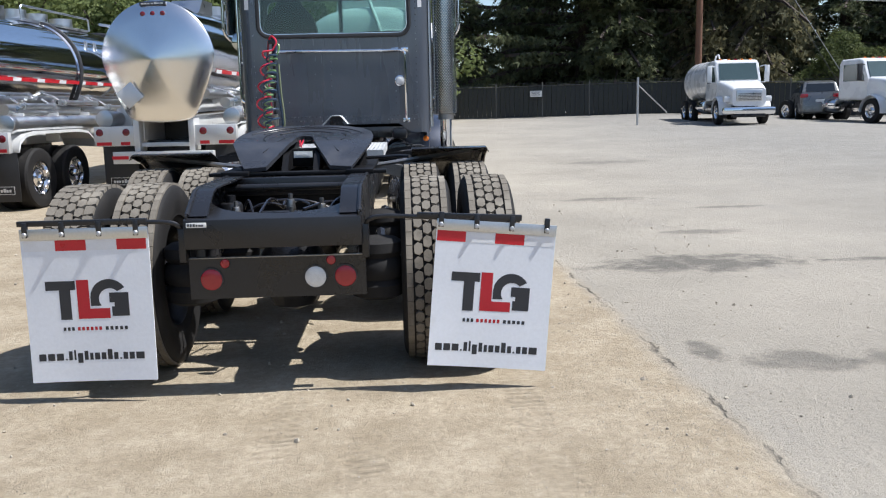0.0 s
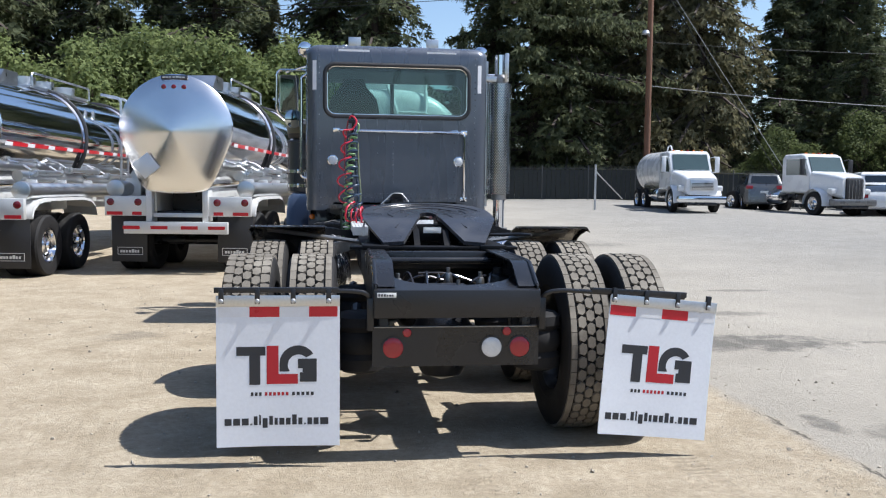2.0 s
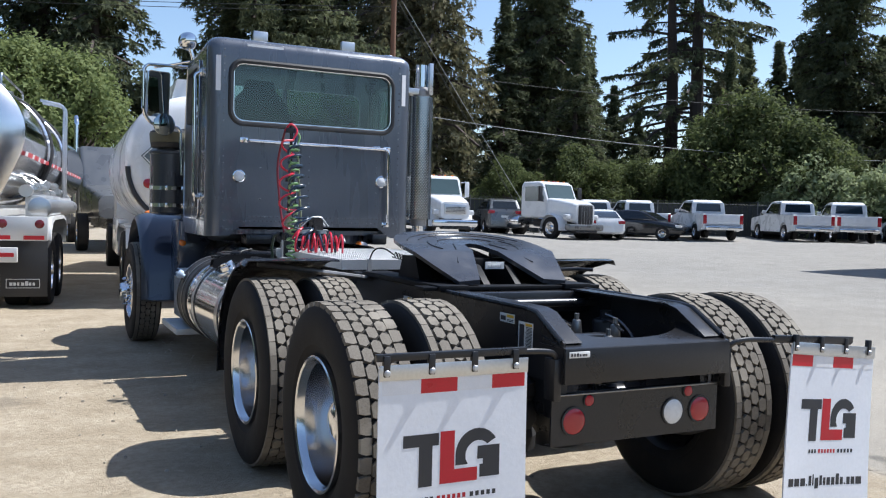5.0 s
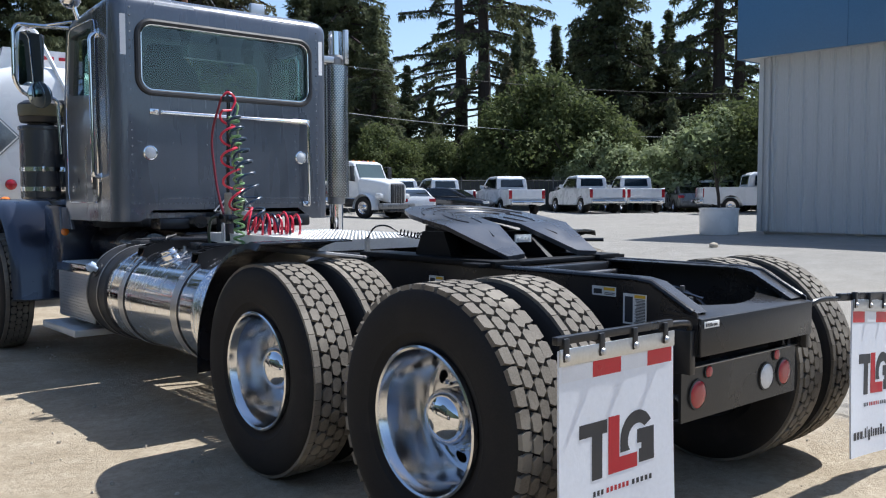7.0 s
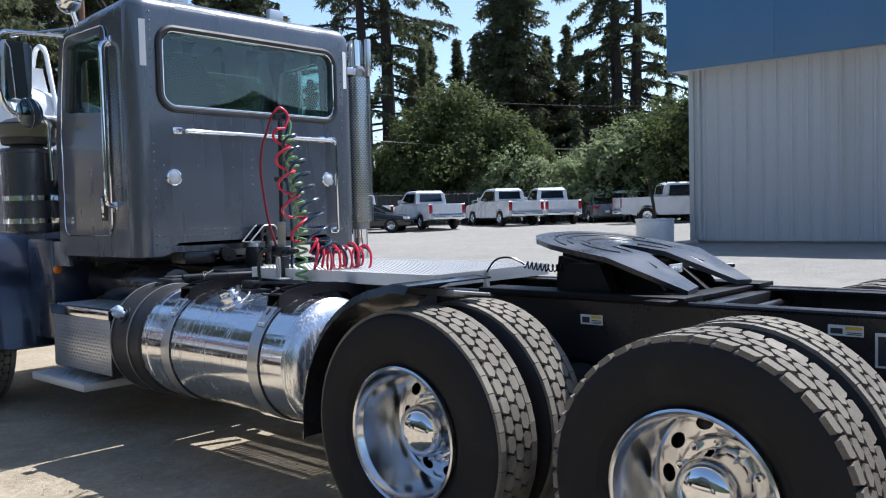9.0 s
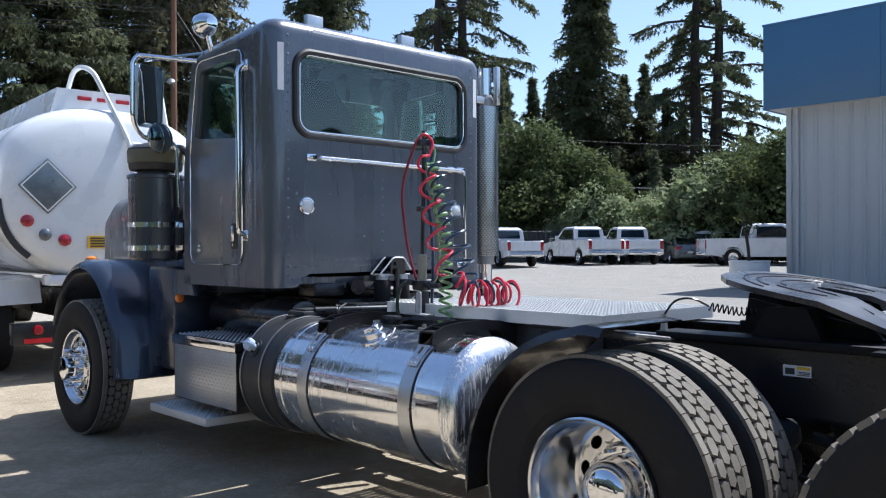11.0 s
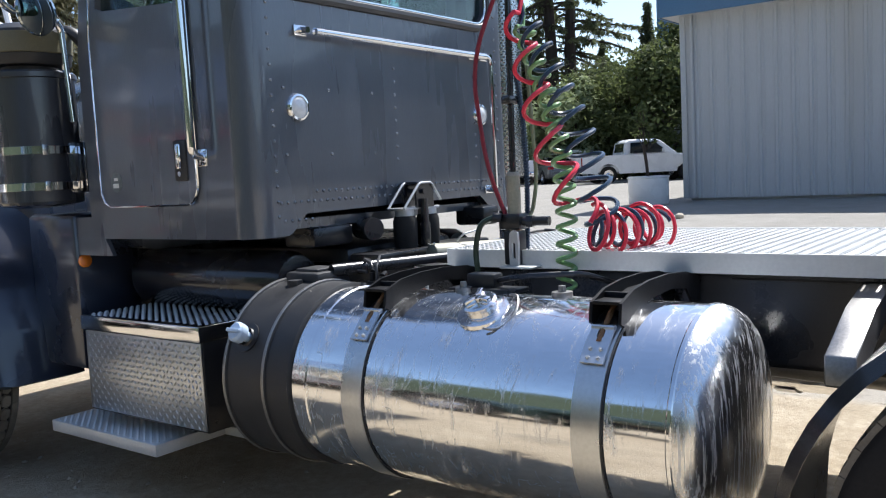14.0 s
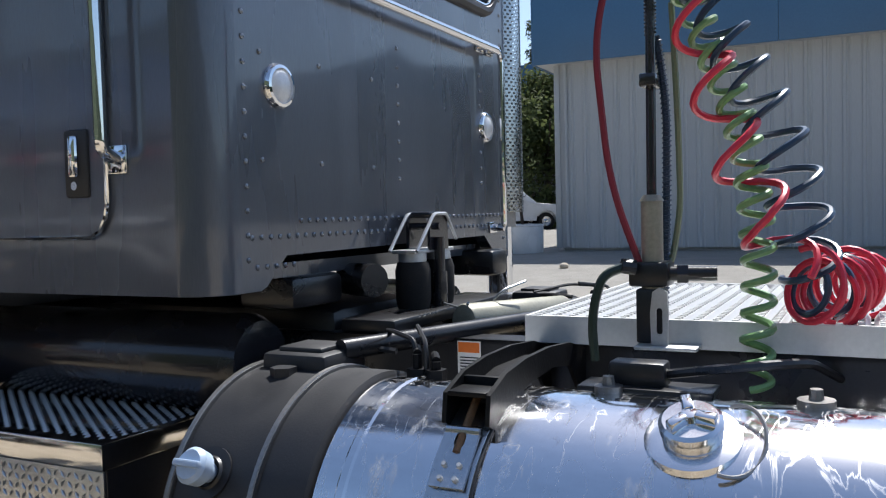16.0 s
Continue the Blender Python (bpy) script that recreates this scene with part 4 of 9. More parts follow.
for h, off in ((12.7, 0.0), (13.0, 0.4), (13.6, -0.5), (13.9, 0.2)):
    wire((pxw + off, pyw, h), (pxw - 70, pyw + 24 + off, h + 0.3), 1.0, 0.018, CABLE)
x1, y1 = polar(66, 80)
wire((pxw, pyw, 7.2), (x1, y1, 7.2), 1.7, 0.018, CABLE_GREY)
wire((pxw, pyw, 9.6), (x1, y1, 10.2), 1.4, 0.014, CABLE)
x1, y1 = polar(31.8, 47)
wire((pxw, pyw, 14.0), (x1, y1, 0.3), 0.05, 0.016, CABLE_GREY)
wire((pxw, pyw, 13.6), (x1 - 0.5, y1, 0.3), 0.05, 0.014, CABLE)

# ---------------------------------------------------------------- the tractor
YB, YK = 6.8, 0.955
truck = thing("semi_truck", (-0.625, YB, 0), "dark graphite grey day cab tractor with polished tanks on dirt", "truck", -0.93)


def tp(name, bm, material, parent=None, label="", angle=0.62):
    """A part of the tractor, drawn with y from the tail end's datum and drawn together by YK."""
    bmesh.ops.translate(bm, verts=bm.verts, vec=(0, -YB, 0))
    bmesh.ops.scale(bm, verts=bm.verts, vec=(1, YK, 1))
    return part(name, bm, material, parent or truck, label, angle)


def tps(name, bm, material, parent=None, label="", angle=0.62):
    """Loose pieces of the tractor, each a part of its own."""
    bmesh.ops.translate(bm, verts=bm.verts, vec=(0, -YB, 0))
    bmesh.ops.scale(bm, verts=bm.verts, vec=(1, YK, 1))
    return pieces(name, bm, material, parent or truck, label, angle)


def XZ(u, v, d):
    return Vector((u, d, v))


def YZ(u, v, d):
    return Vector((d, u, v))


def XY(u, v, d):
    return Vector((u, v, d))


# ---- wheels
def tyre_mesh(name, R=0.53, w=0.285):
    bm = B()
    k = w / 0.285
    half = [(0.288, 0.100), (0.315, 0.118), (0.338, 0.127), (0.341, 0.130), (0.346, 0.130), (0.36, 0.134), (0.42, 0.1425), (0.465, 0.139), (0.495, 0.130), (0.508, 0.122), (0.514, 0.110)]
    prof = [(r, -h * k) for r, h in half] + [(0.514, 0)] + [(r, h * k) for r, h in half[::-1]]
    lathe(bm, prof, n=72, close=True)
    return mesh_of(name, bm, RUBBER)


def tread_mesh(name, R=0.53, lug=False):
    """Rows of staggered six-sided blocks between two shoulder ribs."""
    bm = B()
    rng = random.Random(5)

    def block(a0, z0, pts, r0, r1):
        lo = [bm.verts.new((r0 * math.cos(a0 + u / R), r0 * math.sin(a0 + u / R), z0 + v)) for u, v in pts]
        hi = [bm.verts.new((r1 * math.cos(a0 + u * 0.965 / R), r1 * math.sin(a0 + u * 0.965 / R), z0 + v * 0.965)) for u, v in pts]
        n = len(pts)
        for i in range(n):
            j = (i + 1) % n
            bm.faces.new((lo[i], lo[j], hi[j], hi[i]))
        bm.faces.new(hi)

    n = 44
    step = 2 * math.pi * R / n
    hx = [(-step * 0.475, -0.005), (-step * 0.24, -0.0236), (step * 0.34, -0.0214), (step * 0.475, 0.005), (step * 0.24, 0.0236), (-step * 0.34, 0.0214)]
    for row, z in enumerate((-0.049, 0.0, 0.049)):
        for i in range(n):
            block(2 * math.pi * (i + 0.5 * (row % 2)) / n, z, hx, 0.513, R + rng.uniform(-0.0008, 0.0006))
    for s in (-1, 1):
        for i in range(n):
            if lug:
                q = [(-step * 0.46, -0.0205), (step * 0.42, -0.0205), (step * 0.46, 0.005), (step * 0.36, 0.028), (-step * 0.36, 0.028), (-step * 0.475, 0.004)]
            else:
                q = [(-step * 0.495, -0.015), (step * 0.495, -0.015), (step * 0.495, 0.019), (-step * 0.495, 0.019)]
            if s < 0:
                q = [(u, -v) for u, v in q][::-1]
            block(2 * math.pi * (i + 0.25) / n, s * 0.0955, q, 0.506, R - 0.004)
    return mesh_of(name, bm, TREAD, 0.3)


def sector_disc(bm, r0, r1, z0, z1, count, hole_w, hole_h, th=0.012):
    """A wheel disc with real hand holes, one to a sector."""
    rm = (r0 + r1) / 2
    for i in range(count):
        a = 2 * math.pi * i / count
        ha = math.pi / count
        outer = [(-ha, r0), (-ha / 2, r0), (0, r0), (ha / 2, r0), (ha, r0), (ha, rm), (ha, r1), (ha / 2, r1), (0, r1), (-ha / 2, r1), (-ha, r1), (-ha, rm)]
        outer = [(u * rm, v) for u, v in outer]
        hole = [(hole_w / 2 * math.cos(t), rm + hole_h / 2 * math.sin(t)) for t in (2 * math.pi * j / 14 for j in range(14))]

        def place(u, v, d, a=a):
            t = (v - r0) / (r1 - r0)
            ang = a + u / rm
            return Vector((v * math.cos(ang), v * math.sin(ang), z0 + (z1 - z0) * t + d))
        holed(bm, outer, hole, place, -th, 0)
    bmesh.ops.remove_doubles(bm, verts=bm.verts, dist=0.0004)


def rim_dished():
    """Outer drive rim: lip, deep barrel, and a disc with hand holes far inside."""
    bm = B()
    lathe(bm, [(0.296, 0.112), (0.294, 0.130), (0.286, 0.134), (0.278, 0.128), (0.271, 0.108), (0.263, 0.094), (0.259, 0.02), (0.256, -0.10), (0.250, -0.118), (0.240, -0.127)], n=64)
    lathe(bm, [(0.296, 0.112), (0.275, 0.08), (0.27, -0.13), (0.29, -0.14)], n=48)
    sector_disc(bm, 0.165, 0.241, -0.127, -0.127, 10, 0.066, 0.048)
    lathe(bm, [(0.166, -0.127), (0.158, -0.112), (0.150, -0.106), (0.112, -0.106), (0.108, -0.10), (0.106, -0.06), (0.10, -0.054)], n=48)
    return mesh_of("wheel", bm, RIM, 0.3)


def hub_dished():
    bm = B()
    lathe(bm, [(0.122, -0.106), (0.122, -0.064), (0.117, -0.056), (0.114, -0.008), (0.105, 0.022), (0.082, 0.046), (0.046, 0.060), (0, 0.064)], n=40)
    return mesh_of("hub_cap", bm, CHROME)


def nuts_mesh(r, z, h, w):
    bm = B()
    for i in range(10):
        a = 2 * math.pi * (i + 0.5) / 10
        p = Vector((r * math.cos(a), r * math.sin(a), z))
        cyl(bm, p, p + Vector((0, 0, h * 0.6)), w, w, 6)
        cyl(bm, p + Vector((0, 0, h * 0.6)), p + Vector((0, 0, h)), w * 0.75, w * 0.3, 8)
    return mesh_of("lug_nut_ring", bm, CHROME)


def rim_front():
    bm = B()
    lathe(bm, [(0.296, 0.112), (0.294, 0.130), (0.286, 0.134), (0.278, 0.128), (0.268, 0.10), (0.258, 0.085), (0.250, 0.080)], n=64)
    lathe(bm, [(0.296, 0.112), (0.275, 0.08), (0.27, -0.11), (0.29, -0.13)], n=48)
    sector_disc(bm, 0.17, 0.251, 0.118, 0.079, 10, 0.066, 0.046)
    lathe(bm, [(0.171, 0.118), (0.160, 0.124), (0.112, 0.124), (0.108, 0.120)], n=48)
    return mesh_of("wheel", bm, RIM, 0.3)


def hub_front():
    bm = B()
    lathe(bm, [(0.110, 0.10), (0.106, 0.165), (0.094, 0.172), (0.090, 0.215), (0.080, 0.226), (0.045, 0.232), (0, 0.233)], n=36)
    return mesh_of("hub_cap", bm, CHROME)


def rim_inner():
    bm = B()
    lathe(bm, [(0.296, 0.11), (0.275, 0.1), (0.26, 0.02), (0.24, 0.10), (0.12, 0.10), (0.12, 0.13), (0, 0.13)], n=32)
    lathe(bm, [(0.296, -0.11), (0.27, -0.08), (0.26, 0.02)], n=32)
    return mesh_of("wheel", bm, BLACK)


TYRE = tyre_mesh("tyre")
TREAD_RIB, TREAD_LUG = tread_mesh("tread"), tread_mesh("tread", lug=True)
RIM_D, HUB_D, NUT_D = rim_dished(), hub_dished(), nuts_mesh(0.143, -0.106, 0.045, 0.015)
RIM_F, HUB_F, NUT_F = rim_front(), hub_front(), nuts_mesh(0.143, 0.124, 0.075, 0.017)
RIM_I = rim_inner()


def wheel(parent, x, y, z, side, rim, bits, label, spin=0.0):
    w = new("wheel", rim)
    w.parent = parent
    w.matrix_local = pose(x, y, z, 0, 90 * side, 0) @ pose(0, 0, 0, 0, 0, spin)
    tagged(w, label)
    for nm, me in bits:
        o = new(nm, me)
        o.parent = w
        if nm in ("tread", "lug_nut_ring"):
            tagged(o, kind="stuff")
    return w


AXLE_R, AXLE_M, AXLE_F = 5.13, 6.48, 11.65
for side in (-1, 1):
    for y, tread in ((AXLE_R, TREAD_LUG if side < 0 else TREAD_RIB), (AXLE_M, TREAD_RIB)):
        wheel(truck, side * 1.122, (y - YB) * YK, 0.525, side, RIM_D, (("tyre", TYRE), ("tread", tread), ("hub_cap", HUB_D), ("lug_nut_ring", NUT_D)),
              "polished dished aluminium wheel with dusty tyre", 11 * side + y * 20)
        wheel(truck, side * 0.775, (y - YB) * YK, 0.525, side, RIM_I, (("tyre", TYRE), ("tread", TREAD_RIB)), "black inner dual wheel with dusty tyre", 4)
    wheel(truck, side * 1.175, (AXLE_F - YB) * YK, 0.525, side, RIM_F, (("tyre", TYRE), ("tread", TREAD_RIB), ("hub_cap", HUB_F), ("lug_nut_ring", NUT_F)),
          "polished aluminium steer wheel with tall lug nuts", 9)

# ---- chassis
for side in (-1, 1):
    bm = B()
    # channel with a tail that steps down
    top = [(12.7, 1.05), (4.74, 1.05), (4.66, 1.035), (4.44, 0.935), (4.43, 0.78), (4.9, 0.76), (12.7, 0.76)]
    x0, x1 = (0.425, 0.435)
    prism(bm, top, YZ, side * x0, side * x1)
    prism(bm, [(4.46, 0.93), (4.66, 1.036), (4.74, 1.05), (12.7, 1.05), (12.7, 1.04), (4.75, 1.04), (4.67, 1.026), (4.48, 0.92)], YZ, side * 0.33, side * 0.435)
    box(bm, side * 0.34, side * 0.435, 4.5, 12.7, 0.76, 0.772)
    tube(bm, [(side * 0.43, y, z) for y, z in ((4.46, 0.935), (4.66, 1.037), (4.75, 1.045), (7.5, 1.045))], 0.012, 8)
    tp("frame_rail", bm, BLACK)
bm = B()
vs = prism(bm, [(-0.44, 4.42), (0.44, 4.42), (0.44, 4.60), (0.36, 4.70)] + [(0.34 * math.cos(a), 4.70 - 0.16 * math.sin(a)) for a in (math.pi * i / 14 for i in range(1, 14))] + [(-0.36, 4.70), (-0.44, 4.60)], lambda u, v, d: Vector((u, v, d + max(0, v - 4.5) * 0.3)), 0.905, 0.915)
box(bm, -0.44, 0.44, 4.415, 4.43, 0.768, 0.914, 0.005)
box(bm, -0.44, 0.44, 4.43, 4.62, 0.768, 0.778)
for sx in (-1, 1):
    box(bm, sx * 0.428, sx * 0.442, 4.43, 4.62, 0.77, 0.914)
    for bx, by in ((0.385, 4.50), (0.36, 4.545)):
        bolt(bm, (sx * bx, by, 0.915), (0, 0, 1), 0.014, 0.016)
tail = tp("end_crossmember", bm, BLACK)
bm = B()
box(bm, -0.425, -0.325, 4.409, 4.414, 0.878, 0.903, 0.001)
tp("number_tag", bm, LABEL, tail, "white stock tag with dark print")
bm = B()
bars(bm, -0.418, -0.335, 0.884, 0.013, 6, XZ, 4.408, 4.4095, random.Random(3))
tagged(tp("print", bm, INK_DARK, tail), kind="stuff")
# cross tubes and frame hardware between the rails
bm = B()
cyl(bm, (-0.425, 5.45, 0.985), (0.425, 5.45, 0.985), 0.022, n=12)
box(bm, -0.425, 0.425, 5.50, 5.62, 0.93, 1.04, 0.01)
tps("cross_tube", bm, BLACK)
for y in (5.78, 7.6, 9.0):
    bm = B()
    box(bm, -0.425, 0.425, y - 0.08, y + 0.08, 0.78, 0.80, 0.004)
    box(bm, -0.425, 0.425, y - 0.01, y + 0.01, 0.78, 1.02, 0.004)
    tps("crossmember", bm, BLACK)
for y in (AXLE_R, AXLE_M):
    bm = B()
    cyl(bm, (-1.0, y, 0.525), (1.0, y, 0.525), 0.075, n=16)
    lathe(bm, [(0, -0.24), (0.12, -0.2), (0.2, -0.06), (0.2, 0.06), (0.12, 0.2), (0, 0.24)], Matrix.Translation((0, y, 0.53)), 24)
    cyl(bm, (0, y + 0.02, 0.60), (0, y + 0.36, 0.74), 0.085, 0.06, 16)
    tp("drive_axle", bm, BLACK)
    for s in (-1, 1):
        bm = B()
        lathe(bm, [(0, 0.42), (0.10, 0.42), (0.14, 0.44), (0.145, 0.50), (0.125, 0.53), (0.145, 0.56), (0.145, 0.62), (0.125, 0.65), (0.145, 0.68), (0.14, 0.73), (0.11, 0.75), (0, 0.75)], Matrix.Translation((s * 0.50, y - 0.33, 0)), 28)
        tp("air_bag", bm, RUBBER)
        bm = B()
        cyl(bm, (s * 0.36, y + 0.12, 0.66), (s * 0.36, y + 0.12, 0.92), 0.07, n=18, round_off=0.02)
        cyl(bm, (s * 0.36, y + 0.12, 0.92), (s * 0.36, y + 0.12, 0.96), 0.03, n=12)
        tp("brake_chamber", bm, BLACK)
        bm = B()
        tube(bm, [(s * 0.52, y - 0.42, 0.46), (s * 0.52, y - 0.30, 0.45), (s * 0.52, y + 0.05, 0.50), (s * 0.50, y + 0.55, 0.66)], 0.035, 8)
        tp("trailing_arm", bm, BLACK)
rng = random.Random(11)
bm = B()
for i in range(9):
    a = Vector((rng.uniform(-0.3, 0.3), rng.uniform(4.75, 5.3), rng.uniform(0.80, 0.92)))
    b = Vector((rng.uniform(-0.38, 0.38), rng.uniform(4.9, 5.5), rng.uniform(0.80, 0.95)))
    c = (a + b) / 2 + Vector((0, 0, rng.uniform(0.02, 0.10)))
    tube(bm, bend([a, c, b], 0.2, 8), 0.008, 6)
tps("air_line", bm, BLACK_GLOSS, truck)
bm = B()
for x, y, z in ((-0.28, 4.98, 0.92), (0.02, 5.02, 0.95), (0.20, 4.95, 0.93), (0.05, 4.80, 0.90)):
    cyl(bm, (x, y, z - 0.07), (x, y, z), 0.028, 0.022, 10, 0.006)
    cyl(bm, (x, y, z), (x, y, z + 0.03), 0.012, n=8)
tps("valve_fitting", bm, STEEL)
for cx, cz, a in ((0.05, 0.925, 0.0),):
    bm = B()
    box(bm, -0.14, 0.10, 4.84, 4.92, 0.86, 0.90, 0.008)
    tp("levelling_valve", bm, BLACK)

# tail lamp panel
bm = B()
prism(bm, [(4.50, 0.498), (4.55, 0.495), (4.55, 0.501), (4.512, 0.505), (4.512, 0.698), (4.56, 0.700), (4.56, 0.707), (4.50, 0.706)], YZ, -0.445, 0.452)
panel = tp("lamp_panel", bm, BLACK)
bm = B()
for s in (-1, 1):
    box(bm, s * 0.36, s * 0.41, 4.512, 4.9, 0.60, 0.78, 0.005)
tps("panel_bracket", bm, BLACK, panel)
bm = B()
box(bm, -0.450, 0.457, 4.486, 4.499, 0.708, 0.714, 0.001)
tp("edge_strip", bm, STEEL, panel)
for x, z, r, m_, lab in ((-0.335, 0.598, 0.056, RED_LENS, "round red tail lamp"), (0.347, 0.598, 0.056, RED_LENS, "round red tail lamp"), (0.194, 0.598, 0.056, CLEAR_LENS, "round white reverse lamp"),
                         (-0.262, 0.680, 0.025, RED_LENS, "small red marker lamp"), (0.276, 0.684, 0.025, RED_LENS, "small red marker lamp")):
    bm = B()
    mm = Matrix.Translation((x, 4.499, z)) @ pose(0, 0, 0, 90)
    lathe(bm, [(r, 0), (r * 0.97, 0.005), (r * 0.85, 0.009), (r * 0.45, 0.011), (0, 0.012)], mm, 32)
    lamp = tp("lamp", bm, m_, panel, lab)
    bm = B()
    lathe(bm, [(r * 1.12, 0), (r * 1.12, 0.006), (r * 0.98, 0.007)], mm, 32)
    tp("grommet", bm, PLASTIC, panel)


# mud flaps with the firm's mark in plain shapes
def mud_flap(m, label, way=1, w=0.312, h=0.775):
    """m carries a flap 0.61 m wide, hung from its top middle, facing -y."""
    bm = B()
    nx, ny = 10, 14
    rows = []
    for j in range(ny + 1):
        v = -h * j / ny
        rows.append([m @ Vector((-w + 2 * w * i / nx, 0.012 * math.sin(3.1 * i / nx + 0.5) * (j / ny) ** 1.5 - 0.02 * (j / ny) ** 2, v)) for i in range(nx + 1)])
    front = [[bm.verts.new(p) for p in r] for r in rows]
    back = [[bm.verts.new(p + m.to_3x3() @ Vector((0, 0.008, 0))) for p in r] for r in rows]
    for j in range(ny):
        for i in range(nx):
            bm.faces.new((front[j][i], front[j][i + 1], front[j + 1][i + 1], front[j + 1][i]))
            bm.faces.new((back[j][i], back[j + 1][i], back[j + 1][i + 1], back[j][i + 1]))
    for i in range(nx):
        bm.faces.new((front[0][i], back[0][i], back[0][i + 1], front[0][i + 1]))
        bm.faces.new((front[ny][i], front[ny][i + 1], back[ny][i + 1], back[ny][i]))
    for j in range(ny):
        bm.faces.new((front[j][0], front[j + 1][0], back[j + 1][0], back[j][0]))
        bm.faces.new((front[j][nx], back[j][nx], back[j + 1][nx], front[j + 1][nx]))
    flap = tp("mud_flap", bm, WHITE_FLAP, truck, label)

    def on(u, v, d):
        t = -v / h
        i = (u + w) / (2 * w)
        return m @ Vector((u, 0.012 * math.sin(3.1 * i + 0.5) * t ** 1.5 - 0.02 * t * t - d, v))

    def strip(bm, outline, d0=0.0004, d1=0.0010):
        """Lays a thin shape on the curved flap, cut into short rows."""
        vs_ = sorted({v for _, v in outline})
        tmp = B()
        f = tmp.faces.new([tmp.verts.new((u, v, 0)) for u, v in outline])
        lo, hi = vs_[0], vs_[-1]
        k = max(1, int((hi - lo) / 0.03))
        for q in range(1, k):
            bmesh.ops.bisect_plane(tmp, geom=tmp.verts[:] + tmp.edges[:] + tmp.faces[:], plane_co=(0, lo + (hi - lo) * q / k, 0), plane_no=(0, 1, 0))
        us_ = sorted({u for u, _ in outline})
        k = max(1, int((us_[-1] - us_[0]) / 0.05))
        for q in range(1, k):
            bmesh.ops.bisect_plane(tmp, geom=tmp.verts[:] + tmp.edges[:] + tmp.faces[:], plane_co=(us_[0] + (us_[-1] - us_[0]) * q / k, 0, 0), plane_no=(1, 0, 0))
        made = {}
        for fc in tmp.faces:
            vv = []
            for v in fc.verts:
                if v not in made:
                    made[v] = bm.verts.new(on(v.co.x, v.co.y, d1))
                vv.append(made[v])
            bm.faces.new(vv)
        tmp.free()

    def rect(bm, u0, u1, v0, v1):
        strip(bm, [(u0, v0), (u1, v0), (u1, v1), (u0, v1)])

    # red and white band
    bm = B()
    for u0, u1 in ((-0.145, 0.005), (0.155, 0.300)):
        u0, u1 = sorted((way * u0, way * u1))
        rect(bm, u0, u1, -0.105, -0.052)
    tps("red_tape", bm, TAPE_RED, flap)
    bm = B()
    for u0, u1 in ((-0.300, -0.146), (0.006, 0.154)):
        u0, u1 = sorted((way * u0, way * u1))
        rect(bm, u0, u1, -0.105, -0.052)
    tps("white_tape", bm, TAPE_WHITE, flap)
    # the mark: a dark beam and post, a red angle block, a dark broken ring
    bm = B()
    strip(bm, [(-0.212, -0.258), (-0.212, -0.304), (-0.147, -0.304), (-0.147, -0.455), (-0.092, -0.455), (-0.092, -0.304), (-0.066, -0.304), (-0.066, -0.258)])
    outer = [(0.098 + 0.093 * math.cos(a), -0.346 + 0.093 * math.sin(a)) for a in (radians(32 + 148 * i / 11) for i in range(12))] + [(0.005, -0.368), (0.005, -0.388), (0.050, -0.388)]
    inner = [(0.101 + 0.054 * math.cos(a), -0.354 + 0.054 * math.sin(a)) for a in (radians(44 + 136 * i / 11) for i in range(12))] + [(0.048, -0.368), (0.054, -0.380), (0.058, -0.386)]
    for i in range(len(outer) - 1):
        strip(bm, [outer[i], outer[i + 1], inner[i + 1], inner[i]])
    strip(bm, [(0.098, -0.322), (0.098, -0.372), (0.122, -0.372), (0.122, -0.393), (0.108, -0.393), (0.108, -0.442), (0.194, -0.442), (0.194, -0.322)])
    bmesh.ops.remove_doubles(bm, verts=bm.verts, dist=0.0006)
    tp("emblem_dark", bm, INK_DARK, flap)
    bm = B()
    rect(bm, -0.060, -0.000, -0.452, -0.254)
    rect(bm, -0.000, 0.098, -0.452, -0.401)
    tp("emblem_red", bm, INK_RED, flap)
    for u0, u1, v, hh, n_, mm in ((-0.140, -0.078, -0.512, 0.018, 3, INK_DARK), (-0.070, 0.058, -0.512, 0.018, 6, INK_RED), (0.068, 0.188, -0.512, 0.018, 5, INK_DARK)):
        bm = B()
        ww = (u1 - u0) / n_
        for i in range(n_):
            rect(bm, u0 + i * ww, u0 + (i + 0.62) * ww, v, v + hh)
        tagged(tp("small_print", bm, mm, flap), kind="stuff")
    bm = B()
    u = -0.272
    for wd, lo_, hi_ in ((0.030, 0, 0.034), (0.030, 0, 0.034), (0.030, 0, 0.034), (0.008, 0, 0.008), (0.016, 0, 0.044), (0.008, 0, 0.050), (0.022, -0.014, 0.034), (0.016, 0, 0.044), (0.014, 0, 0.034),
                       (0.022, 0, 0.034), (0.020, 0, 0.034), (0.020, 0, 0.050), (0.018, 0, 0.034), (0.008, 0, 0.008), (0.020, 0, 0.034), (0.022, 0, 0.034), (0.036, 0, 0.034)):
        rect(bm, u, u + 1.16 * wd, -0.664 + 1.05 * lo_, -0.664 + 1.05 * hi_)
        u += 1.16 * wd + 0.0082
    tagged(tp("web_line", bm, INK_DARK, flap, "line of dark print in plain bars"), kind="stuff")
    # hanger strip with bolts
    bm = B()
    box(bm, -w, w, -0.006, -0.001, -0.050, 0.006, 0.001, m=m)
    tp("clamp_strip", bm, SATIN, flap)
    bm = B()
